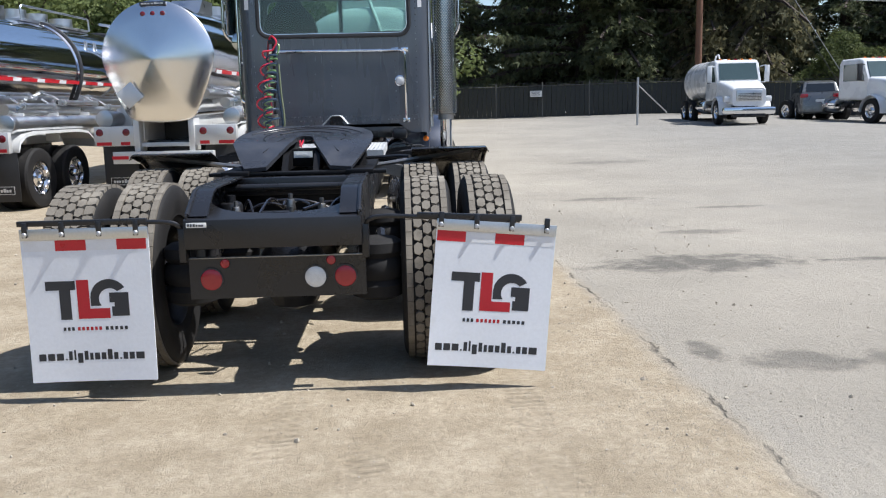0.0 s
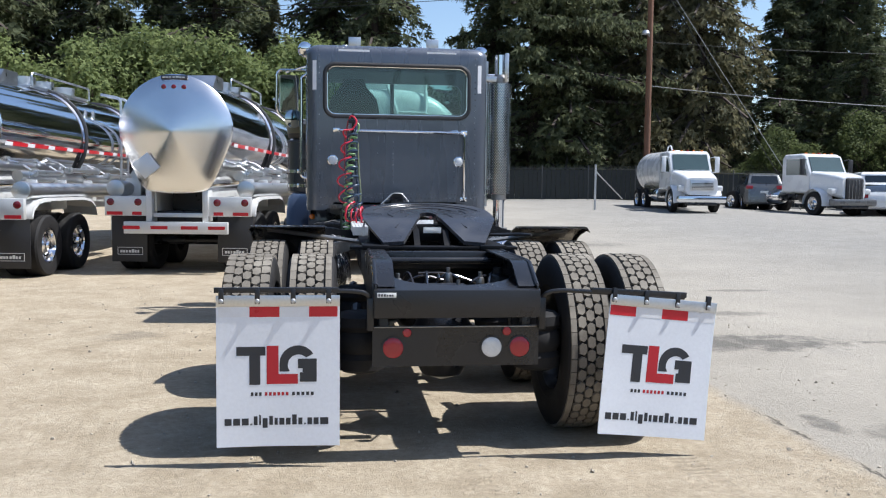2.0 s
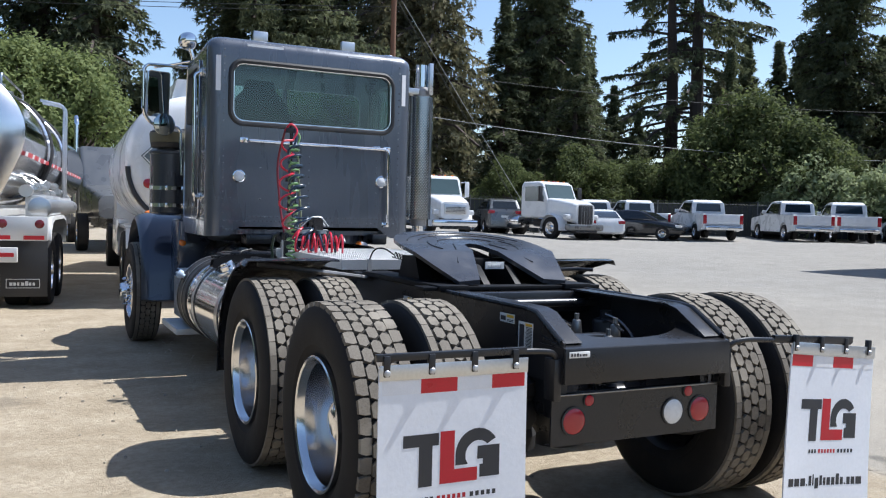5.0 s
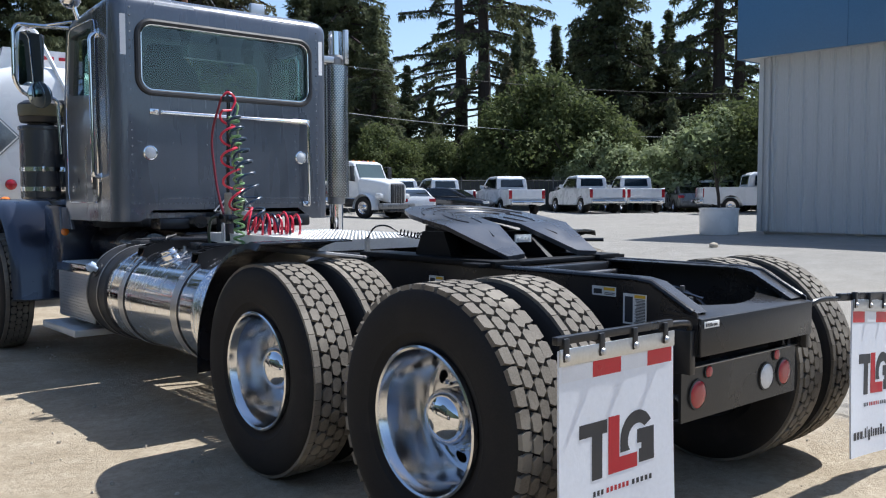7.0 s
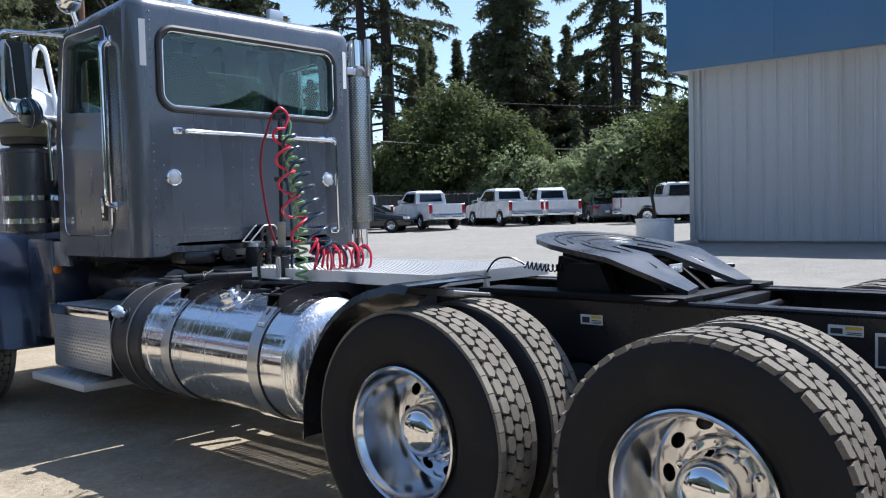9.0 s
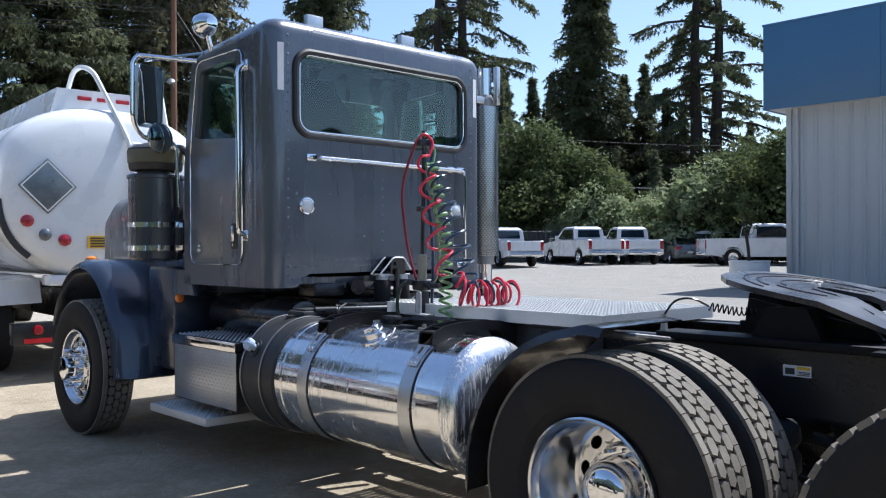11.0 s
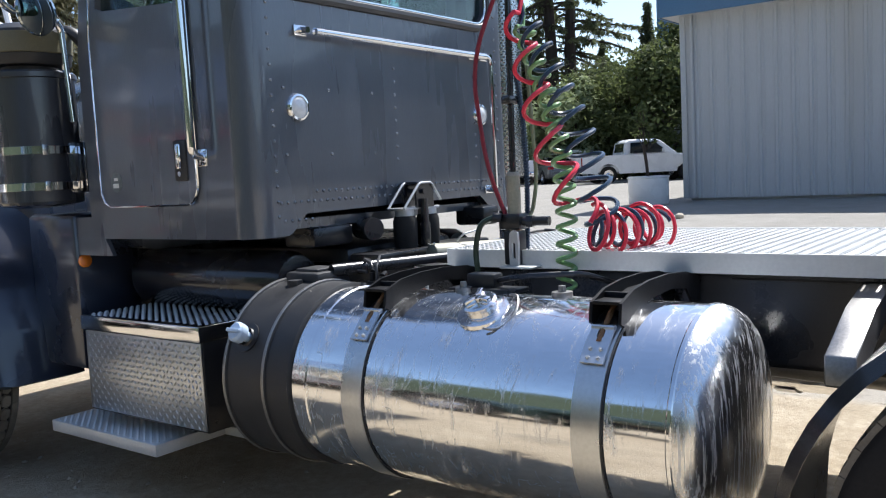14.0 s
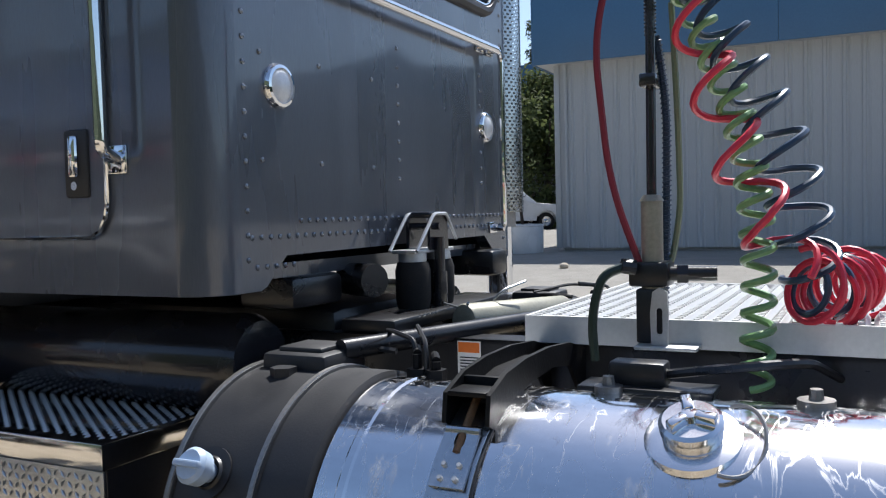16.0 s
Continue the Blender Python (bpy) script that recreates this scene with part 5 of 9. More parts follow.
    for u_ in (-0.285, -0.105, 0.075, 0.255):
        box(bm, u_ - 0.013, u_ + 0.013, -0.011, 0.012, -0.036, 0.040, 0.003, m=m)
    tps("clamp", bm, BLACK, flap)
    bm = B()
    for u_ in (-0.285, -0.105, 0.075, 0.255):
        p = m @ Vector((u_, -0.011, -0.022))
        cyl(bm, p, p + m.to_3x3() @ Vector((0, -0.010, 0)), 0.013, 0.010, 12, 0.002)
    tps("clamp_bolt", bm, GALV, flap)
    return flap


mud_flap(pose(-0.928, 4.42, 0.886), "white vinyl mud flap with red and white band and dark and red emblem")
mud_flap(pose(1.125, 4.42, 0.858, 0, 0, 0) @ pose(0, 0, 0, -2, 5.6, 3), "white vinyl mud flap hanging askew, with dark and red emblem", -1, 0.305, 0.745)
for s, tilt in ((-1, 0), (1, 0.05)):
    bm = B()
    tube(bm, bend([(s * 0.44, 4.50, 0.80), (s * 0.47, 4.44, 0.90), (s * 0.56, 4.43, 0.912), (s * 1.24, 4.43, 0.918 - tilt)], 0.06, 6), 0.012, 10)
    box(bm, s * 0.44, s * 0.475, 4.44, 4.52, 0.70, 0.87, 0.004)
    if s < 0:
        box(bm, -1.25, -0.62, 4.418, 4.444, 0.905, 0.932, 0.003)
    else:
        box(bm, 0.72, 1.25, 4.418, 4.444, 0.895, 0.925, 0.003, m=Matrix.Translation((0.72, 0, 0.905)) @ pose(0, 0, 0, 0, 3.2) @ Matrix.Translation((-0.72, 0, -0.905)))
    tp("flap_hanger", bm, BLACK)

# warning labels on the rail
for y0, y1, z0, z1, cols in ((4.84, 4.97, 0.965, 1.005, (LABEL, YELLOW)), (4.68, 4.80, 0.86, 0.985, (LABEL, LABEL)), (5.98, 6.10, 0.93, 0.975, (LABEL, YELLOW))):
    bm = B()
    box(bm, -0.4375, -0.4355, y0, y1, z0, z1)
    lb = tp("warning_label", bm, cols[0], truck, "white and yellow warning label with dark print")
    bm = B()
    box(bm, -0.4388, -0.4376, y0 + 0.005, y0 + (y1 - y0) * 0.5, z1 - 0.016, z1 - 0.004)
    tp("yellow_head", bm, cols[1] if cols[1] is YELLOW else YELLOW, lb)
    bm = B()
    r2 = random.Random(int(y0 * 100))
    box(bm, -0.4388, -0.4376, y0 + (y1 - y0) * 0.58, y1 - 0.01, z0 + 0.008, z1 - 0.012)
    z = z0 + 0.006
    while z < z1 - 0.022:
        box(bm, -0.4388, -0.4376, y0 + 0.006, y0 + (y1 - y0) * r2.uniform(0.40, 0.52), z, z + 0.003)
        z += 0.006
    tagged(tp("print", bm, INK_DARK, lb), kind="stuff")

# ---- fifth wheel
fw_m = Matrix.Translation((0, 6.10, 1.262)) @ pose(0, 0, 0, 9.5)
half = [(0.052, 0.0), (0.075, -0.14), (0.20, -0.50), (0.335, -0.52), (0.40, -0.33), (0.455, -0.16), (0.46, 0.02), (0.44, 0.17), (0.375, 0.30), (0.27, 0.385), (0.14, 0.425)]
outline = half + [(0, 0.435)] + [(-x, y) for x, y in half[::-1]] + [(-0.036, 0.036), (0, 0.050), (0.036, 0.036)]


def fw_place(x, y, z):
    if y < -0.16:
        k = -(y + 0.16)
        z -= k * 0.24
    return fw_m @ Vector((x, y, z))


bm = B()
tmp = B()
tmp.faces.new([tmp.verts.new((u, v, 0)) for u, v in outline])
for yy in (-0.16, 0.0, 0.2):
    bmesh.ops.bisect_plane(tmp, geom=tmp.verts[:] + tmp.edges[:] + tmp.faces[:], plane_co=(0, yy, 0), plane_no=(0, 1, 0))
bmesh.ops.triangulate(tmp, faces=tmp.faces[:])
tmp.verts.index_update()
tops = [bm.verts.new(fw_place(v.co.x, v.co.y, 0)) for v in tmp.verts]
bots = [bm.verts.new(fw_place(v.co.x * 0.985, v.co.y, -0.024)) for v in tmp.verts]
for f in tmp.faces:
    ids = [v.index for v in f.verts]
    bm.faces.new([tops[i] for i in ids])
    bm.faces.new([bots[i] for i in ids[::-1]])
for e in tmp.edges:
    if len(e.link_faces) == 1:
        i, j = e.verts[0].index, e.verts[1].index
        bm.faces.new((tops[i], tops[j], bots[j], bots[i]))
tmp.free()
fifth = tp("fifth_wheel", bm, PLATE_BLACK, truck, "black greased fifth wheel plate, tipped back", 0.35)
bm = B()
for r, a0, a1 in ((0.36, 20, 160), (0.30, 28, 152), (0.20, 35, 145), (0.25, 150, 205), (0.25, -25, 30)):
    tube(bm, [fw_place(r * 1.1 * math.cos(radians(a0 + (a1 - a0) * i / 24)), r * math.sin(radians(a0 + (a1 - a0) * i / 24)), 0.001) for i in range(25)], 0.0045, 6)
for s in (-1, 1):
    tube(bm, [fw_place(s * x, y, 0.001) for x, y in ((0.12, 0.02), (0.16, -0.10), (0.24, -0.30))], 0.0045, 6)
tp("grease_groove", bm, BLACK, fifth)
bm = B()
for s in (-1, 1):
    prism(bm, [(5.94, 1.06), (6.26, 1.06), (6.19, 1.20), (6.01, 1.20)], YZ, s * 0.33, s * 0.41)
    box(bm, s * 0.30, s * 0.47, 5.55, 6.70, 1.045, 1.075, 0.004)
    prism(bm, [(5.72, 1.06), (6.45, 1.06), (6.42, 1.24), (5.85, 1.16)], YZ, s * 0.08, s * 0.12)
    prism(bm, [(5.76, 1.08), (6.36, 1.08), (6.34, 1.225), (5.80, 1.125)], YZ, s * 0.24, s * 0.27)
box(bm, -0.36, 0.36, 6.02, 6.18, 1.07, 1.19, 0.01)
box(bm, -0.55, 0.55, 5.58, 5.70, 1.046, 1.066, 0.003)
tps("pivot_bracket", bm, BRACKET, fifth)
bm = B()
bars(bm, -0.035, 0.055, 1.150, 0.018, 8, XZ, 5.835, 5.842, random.Random(2))
box(bm, -0.05, 0.07, 5.842, 5.85, 1.14, 1.18)
tp("maker_plate", bm, LABEL, fifth, "small plate with white raised marks")
bm = B()
tube(bm, bend([(0.40, 6.0, 1.12), (0.62, 5.95, 1.13), (0.70, 5.86, 1.13)], 0.05), 0.011, 8)
tp("release_handle", bm, BLACK, fifth)

# ---- half fenders over the forward drive wheels
for s in (-1, 1):
    bm = B()
    path = [(7.150, 0.42), (7.148, 0.47)]
    for i in range(11):
        a = radians(10 + 72 * i / 10)
        path.append((6.480 + 0.668 * math.cos(a), 0.50 + 0.650 * math.sin(a)))
    path += [(6.50, 1.162), (6.44, 1.160), (6.40, 1.155)]
    sec = []
    for y, z in path:
        sec.append((y, z))
    nrm = []
    for i, (y, z) in enumerate(sec):
        a, b = sec[max(0, i - 1)], sec[min(len(sec) - 1, i + 1)]
        d = Vector((b[0] - a[0], b[1] - a[1])).normalized()
        nrm.append(Vector((d.y, -d.x)))
    rings = []
    for (y, z), n_ in zip(sec, nrm):
        y1, z1 = y - n_.x * 0.006, z - n_.y * 0.006
        yl, zl = y - n_.x * 0.035, z - n_.y * 0.035
        rings.append([Vector((s * 0.72, y, z)), Vector((s * 1.255, y, z)), Vector((s * 1.275, yl, zl)), Vector((s * 1.268, yl, zl)), Vector((s * 1.25, y1, z1)), Vector((s * 0.72, y1, z1))])
    ring_loft(bm, rings)
    fen = tp("fender", bm, BLACK_GLOSS, truck, "glossy black half fender with rolled edge")
    bm = B()
    tube(bm, [(s * 0.43, 6.62, 1.03), (s * 1.15, 6.62, 1.125)], 0.016, 8)
    tps("fender_arm", bm, STEEL, fen)
    bm = B()
    prism(bm, [(0.44, 1.040), (0.65, 1.000), (0.90, 0.915), (0.905, 0.835), (0.88, 0.830), (0.44, 0.960)], lambda u, v, d: Vector((s * u, d, v)), 7.02, 7.10)
    bmesh.ops.bevel(bm, geom=bm.edges[:], offset=0.005, segments=1, affect="EDGES")
    tp("fender_bracket", bm, STEEL, fen, "grey boxed fender bracket")

# ---- deck of grip planks behind the cab
bm = B()
holed(bm, [(-0.505, 6.98), (0.505, 6.98), (0.505, 8.64), (-0.505, 8.64)], [(-0.495, 6.99), (0.495, 6.99), (0.495, 8.63), (-0.495, 8.63)], XY, 1.062, 1.128)
deck = tp("deck_plate", bm, ALU, truck, "ribbed aluminium deck plate behind the cab")
bm = B()
for i in range(6):
    x = -0.40 + 0.16 * i
    box(bm, x - 0.02, x + 0.02, 6.99, 8.63, 1.095, 1.103)
tps("deck_bearer", bm, SATIN, deck)
bm = B()
prism(bm, [(-0.0177, 0), (0.0177, 0), (0.0167, 0.010), (0.008, 0.022), (-0.008, 0.022), (-0.0175, 0.010)], lambda u, v, d: Vector((d, u, v)), -0.492, 0.492)
for i in range(33):
    x = -0.48 + 0.03 * i
    box(bm, x - 0.004, x + 0.004, -0.007, 0.007, 0.020, 0.027)
SLAT = mesh_of("slat", bm, ALU)
for i in range(37):
    o = new("slat", SLAT)
    o.parent = deck
    o.location = (0, (7.015 + 0.0443 * i - YB) * YK, 1.103)

# ---- fuel tank on each side
TZ, TR, TX = 0.690, 0.330, 0.845
for s in (-1, 1):
    bm = B()
    my = Matrix.Translation((s * TX, 0, TZ)) @ pose(0, 0, 0, -90)
    k = TR
    lathe(bm, [(k - 0.002, 7.409), (k, 7.413), (k + 0.003, 7.416), (k + 0.003, 7.426), (k, 7.430),
               (k, 8.775), (k + 0.004, 8.78), (k + 0.004, 8.795), (k, 8.80), (k, 8.85), (0, 8.85)], my, 72)
    tank = tp("fuel_tank", bm, WATERMARKED, truck, "polished aluminium round fuel tank with water marks")
    bm = B()
    lathe(bm, [(0, 7.305), (0.10, 7.307), (0.19, 7.313), (0.25, 7.325), (0.286, 7.341), (0.310, 7.362), (k - 0.006, 7.386), (k, 7.408), (k, 7.414)], my, 72)
    tp("end_cap", bm, STREAKED, tank, "domed tank end with chalky water streaks")
    for y in (7.662, 8.553):
        bm = B()
        arc = [(s * (TX + (TR + 0.004) * math.cos(a)), TZ + (TR + 0.004) * math.sin(a)) for a in (radians(-120 + 215 * i / 40) for i in range(41))]
        rings = []
        for (x, z), a in zip(arc, (radians(-120 + 215 * i / 40) for i in range(41))):
            ox, oz = s * math.cos(a) * 0.004, math.sin(a) * 0.004
            rings.append([Vector((x, y - 0.047, z)), Vector((x, y + 0.047, z)), Vector((x + ox, y + 0.045, z + oz)), Vector((x + ox, y - 0.045, z + oz))])
        ring_loft(bm, rings)
        strap = tp("strap", bm, SATIN, tank)
        # black rubber edge line
        bm = B()
        tube(bm, [(x, y - 0.049, z) for x, z in arc], 0.003, 5)
        tps("strap_liner", bm, PLASTIC, tank)
        # bracket arm from the frame: two arched cheeks, open between, with a boxed outer end
        bm = B()
        arm = [(0.44, 1.045), (0.56, 1.074), (0.70, 1.084), (0.84, 1.082), (0.95, 1.070), (1.030, 1.042), (1.040, 0.985), (1.012, 0.972), (0.965, 0.995), (0.90, 1.012), (0.82, 1.028), (0.68, 1.035), (0.56, 1.02), (0.44, 0.90)]
        for yy in (y - 0.052, y + 0.042):
            prism(bm, arm, lambda u, v, d: Vector((s * u, d, v)), yy, yy + 0.010)
        prism(bm, [(0.44, 1.020), (0.62, 1.050), (0.80, 1.052), (0.94, 1.030), (0.94, 1.022), (0.80, 1.042), (0.62, 1.040), (0.44, 1.008)], lambda u, v, d: Vector((s * u, d, v)), y - 0.0415, y + 0.0415)
        box(bm, s * 0.945, s * 0.957, y - 0.0415, y + 0.0415, 0.995, 1.062, 0.002)
        box(bm, s * 0.957, s * 1.032, y - 0.0415, y + 0.0415, 1.036, 1.046, 0.002)
        tp("tank_bracket", bm, BRACKET, tank, "black arched tank bracket with an open boxed end")
        a0 = radians(44)
        c0 = Vector((s * (TX + (TR + 0.008) * math.cos(a0)), y, TZ + (TR + 0.008) * math.sin(a0)))
        t0 = Vector((-s * math.sin(a0), 0, math.cos(a0)))
        n0 = Vector((s * math.cos(a0), 0, math.sin(a0)))
        mm = Matrix((Vector((0, 1, 0)), t0, n0)).transposed().to_4x4()
        mm.translation = c0
        # folded strap end with a slot for the bolt, and four rivets
        bm = B()
        holed(bm, [(-0.036, -0.052), (0.036, -0.052), (0.036, 0.066), (-0.036, 0.066)], rrect(0.022, 0.032, 0.009, 3, 0.0, 0.044), lambda u, v, d: mm @ Vector((u, v, d)), 0.001, 0.008)
        tube(bm, [mm @ Vector((u, 0.066, 0.004)) for u in (-0.036, 0.036)], 0.009, 10)
        clv = tp("strap_end", bm, SATIN, tank, "folded strap end with four rivets")
        bm = B()
        for e in (-0.016, 0.016):
            for q in (-0.008, -0.036):
                p = mm @ Vector((e, q, 0.008))
                cyl(bm, p, p + n0 * 0.007, 0.0065, 0.0045, 8)
        tps("rivet", bm, GALV, clv)
        bm = B()
        cyl(bm, mm @ Vector((0, 0.018, 0.006)), Vector((s * 0.975, y, 1.03)), 0.0085, n=10)
        tp("strap_bolt", bm, RUSTY, clv, "rusty strap bolt")
    # filler neck and cap
    a0 = radians(64)
    n0 = Vector((s * math.cos(a0), 0, math.sin(a0)))
    c0 = Vector((s * TX, 8.125, TZ)) + n0 * TR
    mm, _ = frame_of(c0, c0 + n0)
    bm = B()
    lathe(bm, [(0.088, -0.010), (0.086, 0.003), (0.072, 0.006), (0.054, 0.008), (0.052, 0.022), (0.057, 0.024), (0.057, 0.038), (0.050, 0.043), (0, 0.043)], mm, 40)
    cap = tp("fuel_cap", bm, POLISHED, tank)
    bm = B()
    for i in range(3):
        box(bm, -0.010, 0.010, 0.010, 0.048, 0.041, 0.060, 0.004, m=mm @ pose(0, 0, 0, 0, 0, 120 * i + 20))
    lathe(bm, [(0, 0.041), (0.016, 0.041), (0.014, 0.056), (0, 0.058)], mm, 16)
    tp("cap_grip", bm, CHROME, cap)
    bm = B()
    pts = [mm @ Vector((0.055 + 0.07 * math.sin(t), 0.08 * math.cos(t) * 1.1, 0.004 + 0.012 * math.sin(t * 2))) for t in (math.pi * i / 20 for i in range(21))]
    tube(bm, pts, 0.004, 6)
    tp("cap_chain", bm, STEEL, tank)
    bm = B()
    for y, r in ((8.33, 0.03), (7.93, 0.035)):
        c1 = Vector((s * (TX - 0.03), y, TZ + TR - 0.004))
        cyl(bm, c1, c1 + Vector((0, 0, 0.016)), r, r, 12)
        cyl(bm, c1 + Vector((0, 0, 0.016)), c1 + Vector((0, 0, 0.035)), 0.014, 0.012, 8)
    tps("tank_fitting", bm, STEEL, tank)
    bm = B()
    box(bm, s * (TX - 0.13), s * (TX - 0.03), 8.12, 8.40, TZ + TR - 0.006, TZ + TR + 0.008, 0.003)
    box(bm, s * (TX - 0.12), s * (TX - 0.06), 8.22, 8.34, TZ + TR, TZ + TR + 0.055, 0.008)
    tube(bm, bend([(s * (TX - 0.09), 8.22, TZ + TR + 0.03), (s * (TX - 0.06), 8.12, TZ + TR + 0.05), (s * (TX - 0.2), 7.95, TZ + TR + 0.05), (s * 0.43, 7.9, 1.0)], 0.05), 0.010, 8)
    tps("sender_cover", bm, BLACK, tank)
    # black shrouded end tank with blue-white cap
    bm = B()
    k = TR + 0.012
    lathe(bm, [(0, 8.853), (k - 0.02, 8.853), (k, 8.863), (k, 8.978), (k + 0.006, 8.980), (k + 0.006, 8.998), (k, 9.000), (k, 9.198), (k + 0.006, 9.200), (k + 0.006, 9.218), (k - 0.012, 9.238), (k - 0.05, 9.248), (0, 9.248)], my, 64)
    def_tank = tp("shrouded_tank", bm, PLASTIC, truck, "round tank in a black shroud with steel bands")
    bm = B()
    for y in (8.990, 9.210):
        lathe(bm, [(k + 0.005, y - 0.007), (k + 0.009, y - 0.005), (k + 0.009, y + 0.005), (k + 0.005, y + 0.007)], my, 64)
    tp("band", bm, STEEL, def_tank)
    bm = B()
    a1 = radians(30)
    n1 = Vector((s * math.cos(a1), 0, math.sin(a1)))
    c1 = Vector((s * TX, 9.113, TZ)) + n1 * (k - 0.008)
    mm1, _ = frame_of(c1, c1 + n1)
    lathe(bm, [(0.055, 0.006), (0.055, 0.012), (0.036, 0.014), (0.032, 0.02)], mm1, 28)
    tp("filler_recess", bm, BLACK, def_tank)
    bm = B()
    lathe(bm, [(0.020, 0.01), (0.020, 0.040), (0.036, 0.042), (0.038, 0.070), (0.030, 0.080), (0, 0.082)], mm1, 28)
    box(bm, -0.034, 0.034, -0.007, 0.007, 0.078, 0.092, 0.003, m=mm1)
    tp("filler_cap", bm, mat("pale_blue_cap" + str(s), (0.42, 0.52, 0.66), 0.4, 0, 0.08), def_tank, "pale blue twist cap")
    bm = B()
    box(bm, s * (TX - 0.15), s * (TX + 0.03), 9.00, 9.19, TZ + k - 0.03, TZ + k + 0.035, 0.014)
    box(bm, s * (TX - 0.12), s * (TX + 0.0), 9.03, 9.16, TZ + k + 0.03, TZ + k + 0.046, 0.006)
    cyl(bm, (s * (TX + 0.06), 9.098, TZ + k - 0.02), (s * (TX + 0.06), 9.098, TZ + k + 0.01), 0.032, n=6)
    tube(bm, bend([(s * (TX - 0.16), 8.918, TZ + k + 0.02), (s * (TX - 0.16), 9.028, TZ + k + 0.03), (s * (TX - 0.05), 9.248, TZ + k), (s * (TX + 0.1), 9.268, TZ + k - 0.06)], 0.06), 0.008, 6)
    tps("shroud_top", bm, PLASTIC, def_tank)
    bm = B()
    tube(bm, bend([(s * (TX - 0.1), 8.828, TZ + k), (s * (TX - 0.1), 8.828, TZ + k + 0.06), (s * (TX - 0.16), 8.928, TZ + k + 0.07), (s * (TX - 0.3), 9.028, TZ + k + 0.05)], 0.03), 0.006, 6)
    tube(bm, bend([(s * (TX - 0.08), 8.788, TZ + TR), (s * (TX - 0.08), 8.788, TZ + TR + 0.07), (s * (TX - 0.2), 8.878, TZ + TR + 0.09)], 0.03), 0.006, 6)
    tps("feed_line", bm, PLASTIC, def_tank)
    bm = B()
    for yy, h in ((8.815, 0.055), (8.765, 0.040)):
        c1 = Vector((s * (TX - 0.085), yy, TZ + TR - 0.012))
        cyl(bm, c1, c1 + Vector((0, 0, 0.022)), 0.026, n=6)
        cyl(bm, c1 + Vector((0, 0, 0.02)), c1 + Vector((0, 0, h)), 0.012, n=10)
        cyl(bm, c1 + Vector((0, 0, h)), c1 + Vector((-s * 0.05, 0.03, h + 0.004)), 0.011, n=10)
    tps("feed_fitting", bm, BRACKET, def_tank, "dark feed line elbow")

# ---- entry steps
for s in (-1, 1):
    bm = B()
    box(bm, s * 0.55, s * 1.010, 9.58, 10.49, 0.395, 0.825, 0.006)
    steps = tp("step_box", bm, BLACK, truck, "tread plate entry step box")
    bm = B()
    box(bm, s * 1.011, s * 1.017, 9.585, 10.485, 0.405, 0.775, 0.002)
    tp("tread_plate", bm, SATIN, steps, "diamond tread plate")
    bm = B()
    for i in range(34):
        for j in range(15):
            y, z = 9.606 + 0.0257 * i, 0.418 + 0.0242 * j
            dy = 0.010
            sg = 1 if (i + j) % 2 else -1
            a = Vector((s * 1.017, y - dy * 0.8, z - dy * sg))
            b = Vector((s * 1.017, y + dy * 0.8, z + dy * sg))
            mid = (a + b) / 2 + Vector((s * 0.0035, 0, 0))
            w_ = Vector((0, -sg * 0.0028, 0.0028))
            q = [bm.verts.new(p) for p in (a, mid + w_, b, mid - w_)]
            bm.faces.new(q[:3])
            bm.faces.new((q[0], q[2], q[3]))
    tagged(tp("lozenge_relief", bm, SATIN, steps), kind="stuff")
    bm = B()
    box(bm, s * 0.60, s * 1.030, 9.572, 10.500, 0.780, 0.848, 0.006)
    tp("upper_step", bm, POLISHED, steps)
    bm = B()
    box(bm, s * 0.72, s * 1.09, 9.86, 10.74, 0.275, 0.330, 0.006)
    box(bm, s * 0.55, s * 0.72, 9.45, 10.75, 0.275, 0.318, 0.004)
    tp("lower_step", bm, ALU, steps)
    bm = B()
    for z, x0, x1, y0, y1 in ((0.848, 0.62, 1.020, 9.585, 10.49), (0.330, 0.74, 1.08, 9.88, 10.72)):
        ny_, nx_ = int((y1 - y0) / 0.026), int((x1 - x0) / 0.034)
        for i in range(ny_):
            for j in range(nx_):
                x, y = x0 + 0.017 + j * 0.034 + (0.008 if i % 2 else -0.008), y0 + 0.013 + i * 0.026
                p = Vector((s * x, y, z))
                q = [bm.verts.new(p + Vector((dx, dy, 0))) for dx, dy in ((-0.012, 0), (0, -0.008), (0.012, 0), (0, 0.008))]
                t = bm.verts.new(p + Vector((0, 0, 0.007)))
                for a, b in zip(q, q[1:] + q[:1]):
                    bm.faces.new((a, b, t))
    tagged(tp("grip_teeth", bm, ALU, steps, "raised grip teeth"), kind="stuff")
    bm = B()
    lathe(bm, [(0, 9.4), (0.12, 9.42), (0.14, 9.46), (0.14, 10.5), (0.12, 10.54), (0, 10.56)], Matrix.Translation((s * 0.60, 0, 0.98)) @ pose(0, 0, 0, -90), 28)
    tp("air_tank", bm, BLACK_GLOSS, truck, "black air tank under the cab")

# ---- cab shell
CW, CY0, CY1, CZ0 = 0.95, 9.27, 10.40, 1.20
RC = 0.11


def roof_z(y):
    return 2.815 - 0.075 * smooth01(9.5, 10.6, y)


